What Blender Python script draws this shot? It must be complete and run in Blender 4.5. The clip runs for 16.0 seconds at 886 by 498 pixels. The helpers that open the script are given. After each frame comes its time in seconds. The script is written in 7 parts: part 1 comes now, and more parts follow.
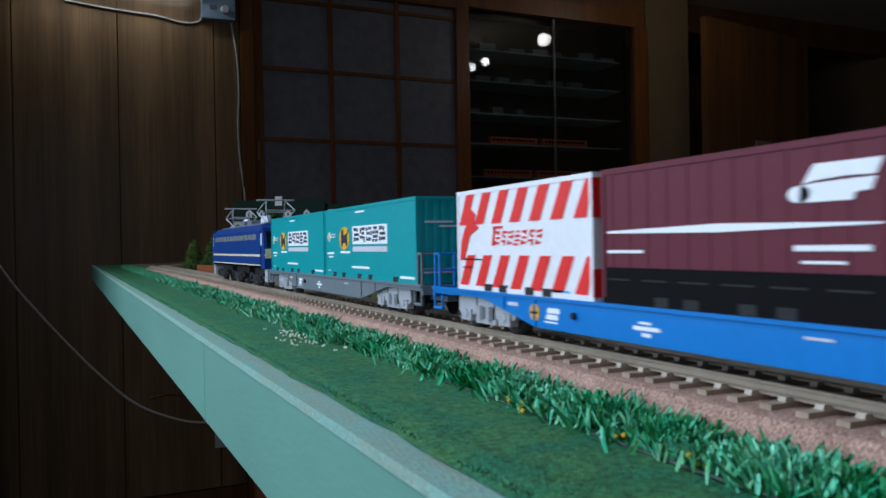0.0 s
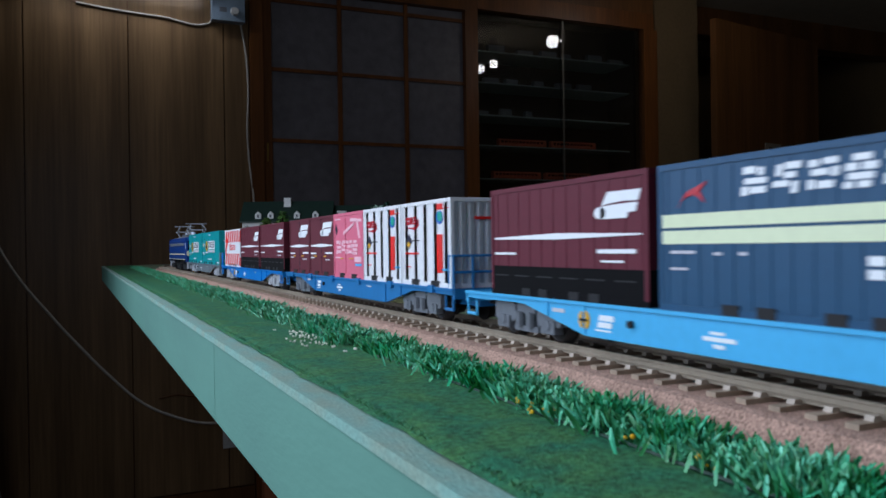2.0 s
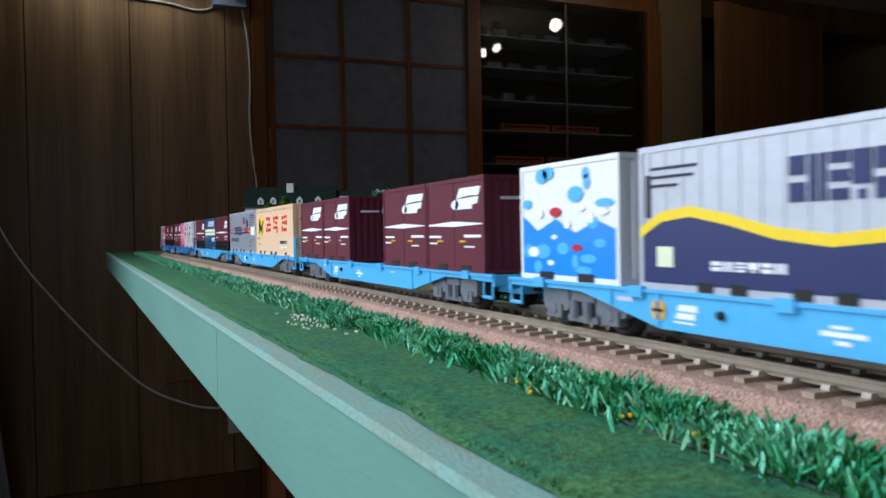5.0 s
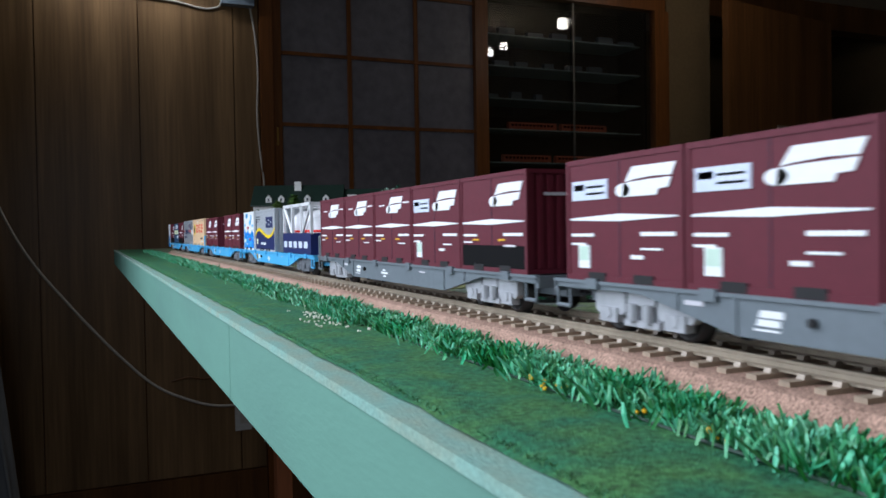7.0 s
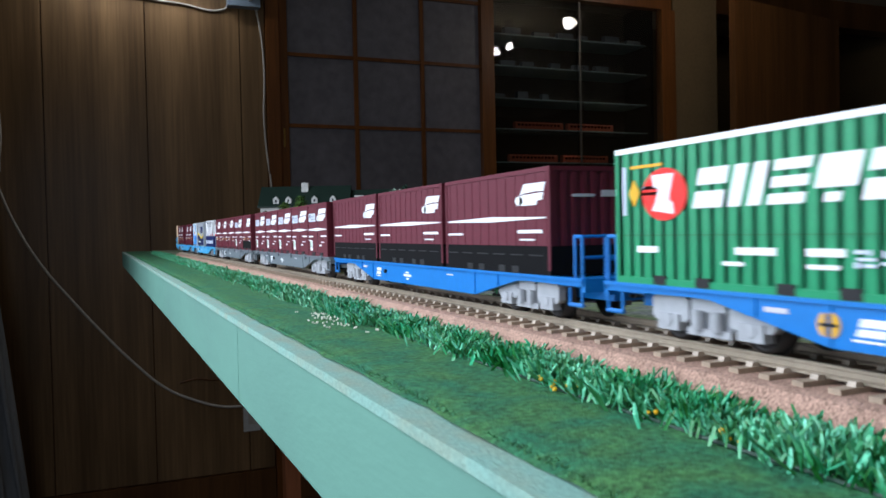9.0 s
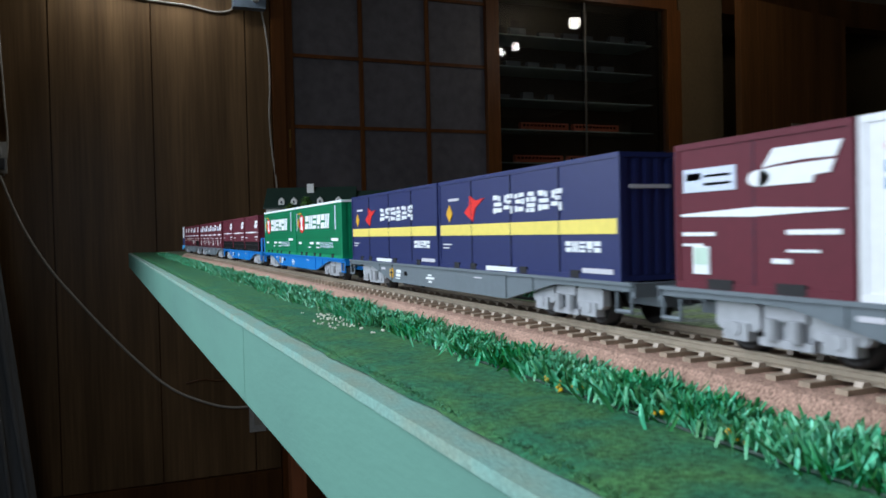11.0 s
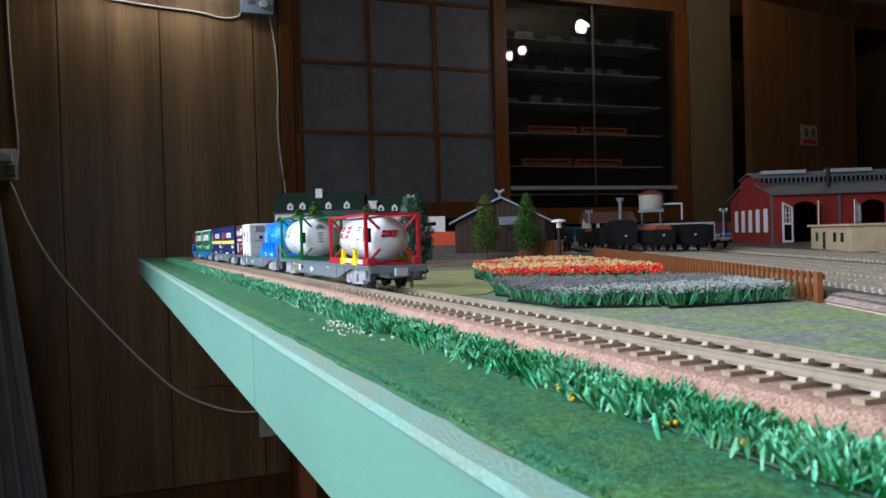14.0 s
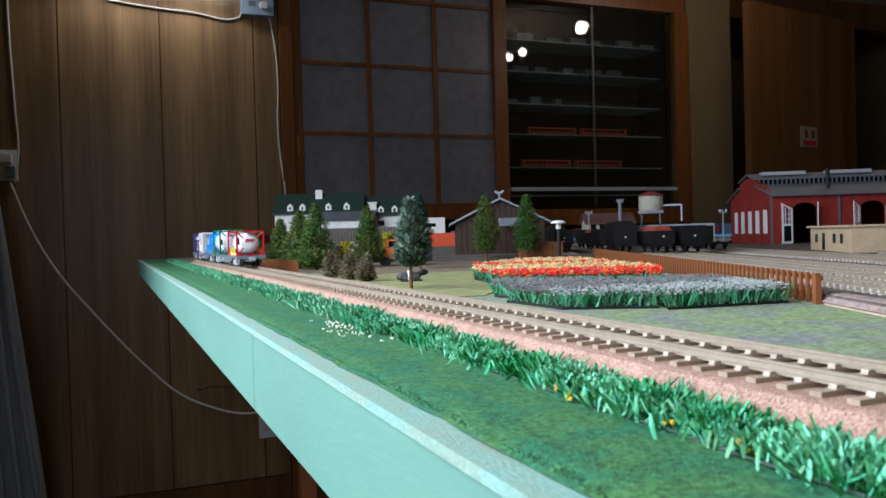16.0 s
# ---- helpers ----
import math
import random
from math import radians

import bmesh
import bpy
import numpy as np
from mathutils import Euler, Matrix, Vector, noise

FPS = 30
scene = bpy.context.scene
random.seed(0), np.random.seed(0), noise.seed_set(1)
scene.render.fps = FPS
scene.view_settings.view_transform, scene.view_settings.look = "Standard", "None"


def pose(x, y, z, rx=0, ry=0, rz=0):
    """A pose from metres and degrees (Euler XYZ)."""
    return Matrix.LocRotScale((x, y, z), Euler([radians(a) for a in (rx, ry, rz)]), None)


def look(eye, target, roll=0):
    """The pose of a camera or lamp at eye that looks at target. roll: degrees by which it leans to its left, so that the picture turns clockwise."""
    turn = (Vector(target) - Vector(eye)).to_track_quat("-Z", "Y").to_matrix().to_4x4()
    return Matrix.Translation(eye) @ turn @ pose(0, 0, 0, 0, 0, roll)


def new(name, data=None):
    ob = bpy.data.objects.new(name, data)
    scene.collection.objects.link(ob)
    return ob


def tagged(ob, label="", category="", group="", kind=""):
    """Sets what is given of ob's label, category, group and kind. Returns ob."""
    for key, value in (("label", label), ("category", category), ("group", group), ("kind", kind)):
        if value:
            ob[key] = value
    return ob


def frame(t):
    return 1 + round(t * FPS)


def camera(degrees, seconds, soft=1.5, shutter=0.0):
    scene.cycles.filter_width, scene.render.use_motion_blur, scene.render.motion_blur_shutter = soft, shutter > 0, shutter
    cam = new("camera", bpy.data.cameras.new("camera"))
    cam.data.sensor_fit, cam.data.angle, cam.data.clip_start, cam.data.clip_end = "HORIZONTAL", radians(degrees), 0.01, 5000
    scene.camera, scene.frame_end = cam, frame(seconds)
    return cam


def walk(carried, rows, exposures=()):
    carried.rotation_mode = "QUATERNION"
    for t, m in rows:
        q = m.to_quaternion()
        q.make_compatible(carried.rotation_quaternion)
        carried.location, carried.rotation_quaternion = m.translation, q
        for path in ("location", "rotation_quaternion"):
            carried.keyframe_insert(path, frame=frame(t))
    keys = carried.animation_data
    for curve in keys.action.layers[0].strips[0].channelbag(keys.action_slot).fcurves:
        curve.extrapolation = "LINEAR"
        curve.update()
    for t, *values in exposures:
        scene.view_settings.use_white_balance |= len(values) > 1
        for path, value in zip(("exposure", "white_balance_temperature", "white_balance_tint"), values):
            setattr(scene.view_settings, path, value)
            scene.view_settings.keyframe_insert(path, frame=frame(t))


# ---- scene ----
# Model railway on a table in a wood-panelled room: a container train drives away from the camera.
RAIL = 1.15          # height of the rail tops
GROUND = RAIL - 0.0105
WALL_Y = 3.60        # face of the back wall
PITCH = 0.257        # wagon length over couplers
SPEED = 0.2474
NEAR_Y, CURVE_Y, CURVE_R = -0.10, 1.50, 0.85

cam = camera(58.1, 16.0, soft=1.5, shutter=0.2)
cam.data.dof.use_dof, cam.data.dof.focus_distance, cam.data.dof.aperture_fstop = True, 0.50, 58.0
PATH = [
    (0, (-0.128, 0.106, 1.177), (0.708, 1.922, 1.166), -1.0),
    (0.5, (-0.128, 0.106, 1.177), (0.702, 1.926, 1.172), -0.9),
    (1, (-0.128, 0.106, 1.177), (0.7, 1.926, 1.175), -0.7),
    (1.5, (-0.128, 0.106, 1.177), (0.694, 1.929, 1.173), -0.9),
    (2, (-0.129, 0.105, 1.177), (0.689, 1.93, 1.171), -0.8),
    (2.5, (-0.129, 0.105, 1.176), (0.685, 1.932, 1.164), -0.8),
    (3, (-0.129, 0.105, 1.176), (0.683, 1.933, 1.154), -0.8),
    (3.5, (-0.128, 0.106, 1.176), (0.683, 1.934, 1.146), -1.0),
    (4, (-0.128, 0.105, 1.176), (0.687, 1.932, 1.141), -1.0),
    (6.5, (-0.13, 0.104, 1.176), (0.666, 1.938, 1.129), -1.0),
    (7, (-0.131, 0.103, 1.176), (0.664, 1.938, 1.13), -0.9),
    (7.5, (-0.131, 0.104, 1.176), (0.659, 1.942, 1.13), -1.2),
    (8, (-0.13, 0.105, 1.176), (0.652, 1.945, 1.129), -1.3),
    (8.5, (-0.13, 0.104, 1.176), (0.648, 1.946, 1.129), -1.3),
    (9, (-0.131, 0.104, 1.176), (0.648, 1.946, 1.131), -1.2),
    (11.5, (-0.131, 0.104, 1.176), (0.633, 1.952, 1.134), -1.3),
    (12, (-0.131, 0.104, 1.176), (0.632, 1.952, 1.136), -1.3),
    (12.5, (-0.131, 0.104, 1.176), (0.629, 1.953, 1.137), -1.4),
    (13, (-0.131, 0.104, 1.177), (0.622, 1.957, 1.138), -1.6),
    (13.5, (-0.131, 0.104, 1.177), (0.617, 1.959, 1.141), -1.5),
    (14, (-0.131, 0.105, 1.177), (0.616, 1.96, 1.144), -1.6),
    (14.5, (-0.131, 0.104, 1.177), (0.618, 1.958, 1.148), -1.5),
    (15, (-0.131, 0.105, 1.177), (0.62, 1.958, 1.149), -1.5),
    (15.5, (-0.131, 0.105, 1.177), (0.619, 1.959, 1.148), -1.6),
    (16, (-0.131, 0.104, 1.177), (0.616, 1.959, 1.147), -1.6),
]
walk(cam, [(t, look(eye, target, roll)) for t, eye, target, roll in PATH],
     exposures=((0.0, -1.35, 5950, 12), (0.5, -1.0, 6000, 13), (1.1, -0.95, 6100, 15), (1.5, -1.45, 6100, 17), (2.0, -1.42, 6050, 16), (2.5, -1.12, 6200, 20), (3.0, -1.2, 6250, 20), (3.5, -1.5, 6500, 22), (4.0, -1.25, 6400, 18), (6.5, -0.95, 6450, 16), (8.0, -0.95, 6450, 16), (9.0, -0.65, 6450, 15), (11.5, -1.1, 6450, 12), (12.5, -1.15, 6450, 12), (13.0, -1.0, 6500, 14), (13.5, -0.7, 6500, 15), (14.5, -0.2, 6500, 16), (16.0, -0.1, 6500, 16)))

# ---- light ----
world = bpy.data.worlds.new("world")
scene.world = world
world.use_nodes = True
world.node_tree.nodes["Background"].inputs["Color"].default_value = (0.5, 0.6, 0.8, 1)
world.node_tree.nodes["Background"].inputs["Strength"].default_value = 0.05


def area_lamp(name, eye, target, width, height, watts, colour):
    data = bpy.data.lights.new(name, "AREA")
    data.shape, data.size, data.size_y, data.energy, data.color = "RECTANGLE", width, height, watts, colour
    ob = new(name, data)
    ob.matrix_world = look(eye, target)
    return ob


area_lamp("window_daylight", (-0.60, 0.62, 1.58), (0.3, 0.60, 1.18), 1.5, 0.9, 35.0, (0.76, 0.88, 1.0))
area_lamp("tube_light", (0.02, 3.44, 2.30), (0.02, 3.50, 0.5), 0.62, 0.04, 2.5, (0.92, 0.97, 1.0))

# ---- materials ----
def srgb(h):
    c = [int(h[i:i + 2], 16) / 255 for i in (0, 2, 4)]
    return tuple(v / 12.92 if v <= 0.04045 else ((v + 0.055) / 1.055) ** 2.4 for v in c)


def mat(name, colour, rough=0.5, metal=0.0, vary=0.12, size=400.0, bump=0.0, bump_size=2000.0, second=None, stretch=(1, 1, 1), amount=0.35, piece=0.0):
    """A surface with a coarse and a fine change of tone; sizes are waves per metre."""
    m = bpy.data.materials.new(name)
    m.use_nodes = True
    nt = m.node_tree
    n, l = nt.nodes, nt.links
    b = n["Principled BSDF"]
    b.inputs["Roughness"].default_value, b.inputs["Metallic"].default_value = rough, metal
    b.inputs["Specular IOR Level"].default_value = 0.35
    tc = n.new("ShaderNodeTexCoord")
    mp = n.new("ShaderNodeMapping")
    mp.inputs["Scale"].default_value = stretch
    l.new(tc.outputs["Object"], mp.inputs["Vector"])
    coarse, fine = n.new("ShaderNodeTexNoise"), n.new("ShaderNodeTexNoise")
    coarse.inputs["Scale"].default_value, fine.inputs["Scale"].default_value = size * 0.12, size
    coarse.inputs["Detail"].default_value, fine.inputs["Detail"].default_value = 4, 5
    for t in (coarse, fine):
        l.new(mp.outputs[0], t.inputs["Vector"])
    mix = n.new("ShaderNodeMix")
    mix.data_type = "RGBA"
    ramp = n.new("ShaderNodeMapRange")
    ramp.inputs["From Min"].default_value, ramp.inputs["From Max"].default_value = 0.35, 0.68
    ramp.inputs["To Max"].default_value = amount if second else 1.0
    l.new(coarse.outputs["Fac"], ramp.inputs["Value"])
    l.new(ramp.outputs[0], mix.inputs["Factor"])
    two = second or tuple(v * (1 - vary) for v in colour)
    mix.inputs["A"].default_value, mix.inputs["B"].default_value = (*colour, 1), (*two, 1)
    hsv = n.new("ShaderNodeHueSaturation")
    val = n.new("ShaderNodeMapRange")
    val.inputs["From Min"].default_value, val.inputs["From Max"].default_value = 0.3, 0.7
    val.inputs["To Min"].default_value, val.inputs["To Max"].default_value = 1 - vary, 1 + vary
    l.new(fine.outputs["Fac"], val.inputs["Value"])
    if piece:
        info, shift, add = n.new("ShaderNodeObjectInfo"), n.new("ShaderNodeMapRange"), n.new("ShaderNodeMath")
        shift.inputs["To Min"].default_value, shift.inputs["To Max"].default_value = -piece, piece
        l.new(info.outputs["Random"], shift.inputs["Value"])
        l.new(val.outputs[0], add.inputs[0])
        l.new(shift.outputs[0], add.inputs[1])
        l.new(add.outputs[0], hsv.inputs["Value"])
    else:
        l.new(val.outputs[0], hsv.inputs["Value"])
    l.new(mix.outputs["Result"], hsv.inputs["Color"])
    l.new(hsv.outputs[0], b.inputs["Base Color"])
    if bump:
        bp, bt = n.new("ShaderNodeBump"), n.new("ShaderNodeTexNoise")
        bt.inputs["Scale"].default_value, bt.inputs["Detail"].default_value = bump_size, 4
        l.new(mp.outputs[0], bt.inputs["Vector"])
        bp.inputs["Strength"].default_value, bp.inputs["Distance"].default_value = bump, 0.6 / bump_size
        l.new(bt.outputs["Fac"], bp.inputs["Height"])
        l.new(bp.outputs[0], b.inputs["Normal"])
    return m


def island(m, spread=0.3, hue=0.03):
    """Vary a material from island to island."""
    nt = m.node_tree
    hsv = next(x for x in nt.nodes if x.bl_idname == "ShaderNodeHueSaturation")
    g = nt.nodes.new("ShaderNodeNewGeometry")
    r, h = nt.nodes.new("ShaderNodeMapRange"), nt.nodes.new("ShaderNodeMapRange")
    r.inputs["To Min"].default_value, r.inputs["To Max"].default_value = 1 - spread, 1 + spread
    h.inputs["To Min"].default_value, h.inputs["To Max"].default_value = 0.5 - hue, 0.5 + hue
    nt.links.new(g.outputs["Random Per Island"], r.inputs["Value"])
    nt.links.new(g.outputs["Random Per Island"], h.inputs["Value"])
    nt.links.new(r.outputs[0], hsv.inputs["Value"])
    nt.links.new(h.outputs[0], hsv.inputs["Hue"])
    return m


def glow(name, colour, strength):
    m = mat(name, colour, 0.4)
    b = m.node_tree.nodes["Principled BSDF"]
    b.inputs["Emission Color"].default_value, b.inputs["Emission Strength"].default_value = (*colour, 1), strength
    return m


def glass(name, colour, rough=0.0, alpha=1.0, specular=0.5):
    m = bpy.data.materials.new(name)
    m.use_nodes = True
    b = m.node_tree.nodes["Principled BSDF"]
    b.inputs["Base Color"].default_value = (*colour, 1)
    b.inputs["Roughness"].default_value, b.inputs["Transmission Weight"].default_value = rough, 1.0
    b.inputs["IOR"].default_value = 1.45
    return m


M = {
    "maroon": mat("maroon_paint", srgb("5e1b29"), 0.62, vary=0.07, bump=0.05),
    "red_maroon": mat("wine_paint", srgb("5f1c2b"), 0.62, vary=0.07, bump=0.05),
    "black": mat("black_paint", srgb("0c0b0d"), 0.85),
    "white": mat("white_paint", srgb("e6e6e8"), 0.4, vary=0.04),
    "print_white": mat("white_print", srgb("eceef0"), 0.5, vary=0.03),
    "print_pale": mat("pale_print", srgb("c9c6cc"), 0.5, vary=0.05),
    "red": mat("red_print", srgb("e2261e"), 0.45, vary=0.05),
    "teal": mat("teal_paint", srgb("0d9296"), 0.4, vary=0.05),
    "green": mat("green_paint", srgb("0c8a5c"), 0.4, vary=0.05),
    "navy": mat("navy_paint", srgb("232c5c"), 0.4, vary=0.05),
    "petrol": mat("petrol_blue_paint", srgb("1d4a6b"), 0.45, vary=0.06),
    "cream": mat("cream_band", srgb("dfe6c0"), 0.45, vary=0.04),
    "yellow": mat("yellow_paint", srgb("f2cf1c"), 0.4, vary=0.05),
    "gold": mat("amber_print", srgb("e0a820"), 0.45, vary=0.05),
    "pink": mat("pink_paint", srgb("dc6d84"), 0.45, vary=0.06),
    "pale_pink": mat("pale_pink_print", srgb("f3c2cc"), 0.5, vary=0.04),
    "silver": mat("silver_paint", srgb("b4b8bd"), 0.4, 0.25, vary=0.06),
    "beige": mat("beige_paint", srgb("e6c19a"), 0.45, vary=0.04),
    "ink": mat("dark_print", srgb("222236"), 0.5),
    "navy_print": mat("navy_print", srgb("26305e"), 0.5),
    "sky": mat("light_blue_paint", srgb("4cb0e2"), 0.38, vary=0.05),
    "blue": mat("bright_blue_paint", srgb("0d74c2"), 0.38, vary=0.05),
    "deep_blue": mat("deep_blue_paint", srgb("2472ac"), 0.4, vary=0.05),
    "tank_blue": mat("gloss_blue_paint", srgb("0488ea"), 0.28, vary=0.05),
    "grey": mat("grey_paint", srgb("6a7379"), 0.45, vary=0.06),
    "light_grey": mat("light_grey_plastic", srgb("a6a8ac"), 0.45, vary=0.1),
    "dark_grey": mat("dark_grey_plastic", srgb("6c7076"), 0.45, vary=0.1),
    "under": mat("underframe_black", srgb("1d1c1e"), 0.6),
    "steel": mat("wheel_steel", srgb("8d8a88"), 0.3, 0.9),
    "brown_wheel": mat("wheel_face", srgb("262322"), 0.5, 0.3),
    "frame_green": mat("dark_green_frame", srgb("0f6a3a"), 0.35, vary=0.05),
    "frame_red": mat("red_frame", srgb("b8202e"), 0.35, vary=0.05),
    "loco_blue": mat("loco_blue_paint", srgb("183c7c"), 0.32, vary=0.05),
    "loco_cream": mat("loco_cream_paint", srgb("dbcfae"), 0.4),
    "window_dark": mat("dark_window", srgb("14181c"), 0.12),
    "sleeper": mat("sleeper_plastic", srgb("a8947f"), 0.5, vary=0.16, piece=0.12),
    "chair": mat("rail_chair_plastic", srgb("b0a190"), 0.4, vary=0.12, piece=0.15),
    "rail": mat("weathered_rail", srgb("a39684"), 0.42, 0.35, vary=0.1),
    "ballast": mat("brown_cork_ballast", srgb("b08d7b"), 0.9, vary=0.55, size=1700, bump=1.0, bump_size=1800, second=srgb("8e7060"), amount=0.6),
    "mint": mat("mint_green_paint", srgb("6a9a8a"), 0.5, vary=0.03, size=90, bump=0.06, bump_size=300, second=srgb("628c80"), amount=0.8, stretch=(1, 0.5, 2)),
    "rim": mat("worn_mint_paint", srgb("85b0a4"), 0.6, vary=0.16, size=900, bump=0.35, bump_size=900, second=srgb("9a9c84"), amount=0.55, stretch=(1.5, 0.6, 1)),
    "lawn": mat("lawn_flock", srgb("25694a"), 0.9, vary=0.55, size=700, bump=1.0, bump_size=1500, second=srgb("4f7a38"), amount=0.55),
    "pale_ground": mat("grey_green_ground", srgb("868b88"), 0.9, vary=0.4, size=420, bump=0.8, bump_size=1200, second=srgb("8aa45a"), amount=0.8),
    "yard": mat("yard_ballast", srgb("544e46"), 0.9, vary=0.4, size=1200, bump=0.8, bump_size=1200, second=srgb("7a7064"), amount=0.6),
    "panel": mat("wood_panelling", srgb("886b4a"), 0.4, vary=0.22, size=90, second=srgb("5f4930"), amount=0.9, stretch=(1, 1, 0.035), piece=0.06, bump=0.1, bump_size=300),
    "door_wood": mat("stained_door_wood", srgb("7a4a22"), 0.35, vary=0.2, size=120, second=srgb("5a3418"), amount=0.8, stretch=(1, 1, 0.05)),
    "dark_wood": mat("dark_brown_door", srgb("6a4626"), 0.4, vary=0.2, size=80, second=srgb("4d3018"), amount=0.8, stretch=(1, 1, 0.05)),
    "plaster": mat("beige_wallpaper", srgb("6f5c40"), 0.8, vary=0.08, size=60, bump=0.1),
    "cabinet": mat("dark_cabinet_inside", srgb("3a2d24"), 0.6, vary=0.15, size=40),
    "floor": mat("dark_floor_boards", srgb("5a3a22"), 0.4, vary=0.2, size=60, stretch=(1, 0.05, 1)),
    "ceiling": mat("pale_ceiling", srgb("b8ad98"), 0.9, vary=0.06, size=20),
    "cable": mat("white_cable", srgb("c9c4b8"), 0.5),
    "plastic": mat("white_plastic", srgb("d8d8d4"), 0.4),
    "curtain": mat("grey_curtain", srgb("8d9296"), 0.9, vary=0.15, size=80, stretch=(1, 1, 0.1), bump=0.2, bump_size=900),
    "lamp": glow("lamp_glow", (1.0, 0.94, 0.84), 60.0),
    "tube": glow("tube_glow", (0.86, 0.93, 1.0), 9.0),
}


def frosted():
    """Patterned glass: mostly gloss over a body whose grey holds mirrored daylight."""
    m = mat("patterned_glass_daylit", srgb("737075"), 0.28, vary=0.15, size=25, bump=0.12, bump_size=120)
    return m


M["frosted"] = frosted()
M["black"].node_tree.nodes["Principled BSDF"].inputs["Specular IOR Level"].default_value = 0.15
M["clear"] = glass("clear_glass", (0.95, 0.97, 0.96))


# ---- building helpers ----
def box(bm, x0, x1, y0, y1, z0, z1, m=None):
    vs = [bm.verts.new(m @ Vector(p) if m else p) for p in
          ((x0, y0, z0), (x1, y0, z0), (x1, y1, z0), (x0, y1, z0), (x0, y0, z1), (x1, y0, z1), (x1, y1, z1), (x0, y1, z1))]
    for f in ((3, 2, 1, 0), (4, 5, 6, 7), (0, 1, 5, 4), (1, 2, 6, 5), (2, 3, 7, 6), (3, 0, 4, 7)):
        bm.faces.new([vs[i] for i in f])
    return vs


def rod(bm, a, b, r0, r1=None, n=8):
    """A round bar from a to b."""
    a, b = Vector(a), Vector(b)
    q = (b - a).to_track_quat("Z", "Y")
    r1 = r0 if r1 is None else r1
    rings = []
    for c, r in ((a, r0), (b, r1)):
        rings.append([bm.verts.new(c + q @ Vector((r * math.cos(2 * math.pi * i / n), r * math.sin(2 * math.pi * i / n), 0))) for i in range(n)])
    for i in range(n):
        j = (i + 1) % n
        bm.faces.new((rings[0][i], rings[0][j], rings[1][j], rings[1][i]))
    bm.faces.new(rings[0][::-1])
    bm.faces.new(rings[1])


def lathe(bm, profile, axis="y", n=28, at=(0, 0, 0)):
    """A turned body from (along, radius) pairs."""
    rings = []
    for a, r in profile:
        ring = []
        for i in range(n):
            u, v = max(r, 1e-5) * math.cos(2 * math.pi * i / n), max(r, 1e-5) * math.sin(2 * math.pi * i / n)
            p = {"y": (u, a, v), "z": (u, v, a), "x": (a, u, v)}[axis]
            ring.append(bm.verts.new(Vector(p) + Vector(at)))
        rings.append(ring)
    for k in range(len(rings) - 1):
        for i in range(n):
            j = (i + 1) % n
            f = bm.faces.new((rings[k][i], rings[k][j], rings[k + 1][j], rings[k + 1][i]))
            f.smooth = True
    bm.faces.new(rings[0][::-1])
    bm.faces.new(rings[-1])


def prism(bm, outline, x0, x1, axis="x"):
    """An outline in the other two axes, drawn out from x0 to x1."""
    def at(p, c):
        return {"x": (c, p[0], p[1]), "y": (p[0], c, p[1]), "z": (p[0], p[1], c)}[axis]
    a = [bm.verts.new(at(p, x0)) for p in outline]
    b = [bm.verts.new(at(p, x1)) for p in outline]
    n = len(outline)
    for i in range(n):
        j = (i + 1) % n
        bm.faces.new((a[i], a[j], b[j], b[i]))
    bm.faces.new(a[::-1])
    bm.faces.new(b)


def mesh_of(name, bm, material, bevel=0.0):
    if bevel:
        bmesh.ops.bevel(bm, geom=[e for e in bm.edges if len(e.link_faces) == 2 and e.calc_face_angle(0) > 0.6], offset=bevel, segments=2, affect="EDGES", profile=0.6)
    bmesh.ops.recalc_face_normals(bm, faces=bm.faces)
    me = bpy.data.meshes.new(name)
    bm.to_mesh(me)
    bm.free()
    me.materials.append(material)
    return me


def part(name, bm, material, parent, label="", bevel=0.0):
    ob = new(name, mesh_of(name, bm, material, bevel))
    ob.parent = parent
    if label:
        tagged(ob, label)
    return ob


def thing(name, bm, material, label="", category="", group="", kind="", bevel=0.0):
    return tagged(new(name, mesh_of(name, bm, material, bevel)), label, category, group, kind)


def empty(name, label="", category="", group="", kind=""):
    return tagged(new(name), label, category, group, kind)


def boxes(*rows):
    bm = bmesh.new()
    for r in rows:
        box(bm, *r)
    return bm


def tube(name, points, radius, material, label="", category="", parent=None):
    """A cable or pipe along points, as a mesh."""
    cu = bpy.data.curves.new(name, "CURVE")
    cu.dimensions, cu.bevel_depth, cu.bevel_resolution, cu.resolution_u = "3D", radius, 2, 8
    sp = cu.splines.new("BEZIER")
    sp.bezier_points.add(len(points) - 1)
    for bp, p in zip(sp.bezier_points, points):
        bp.co, bp.handle_left_type, bp.handle_right_type = p, "AUTO", "AUTO"
    cu.materials.append(material)
    ob = new(name, cu)
    ob.parent = parent
    return tagged(ob, label, category)


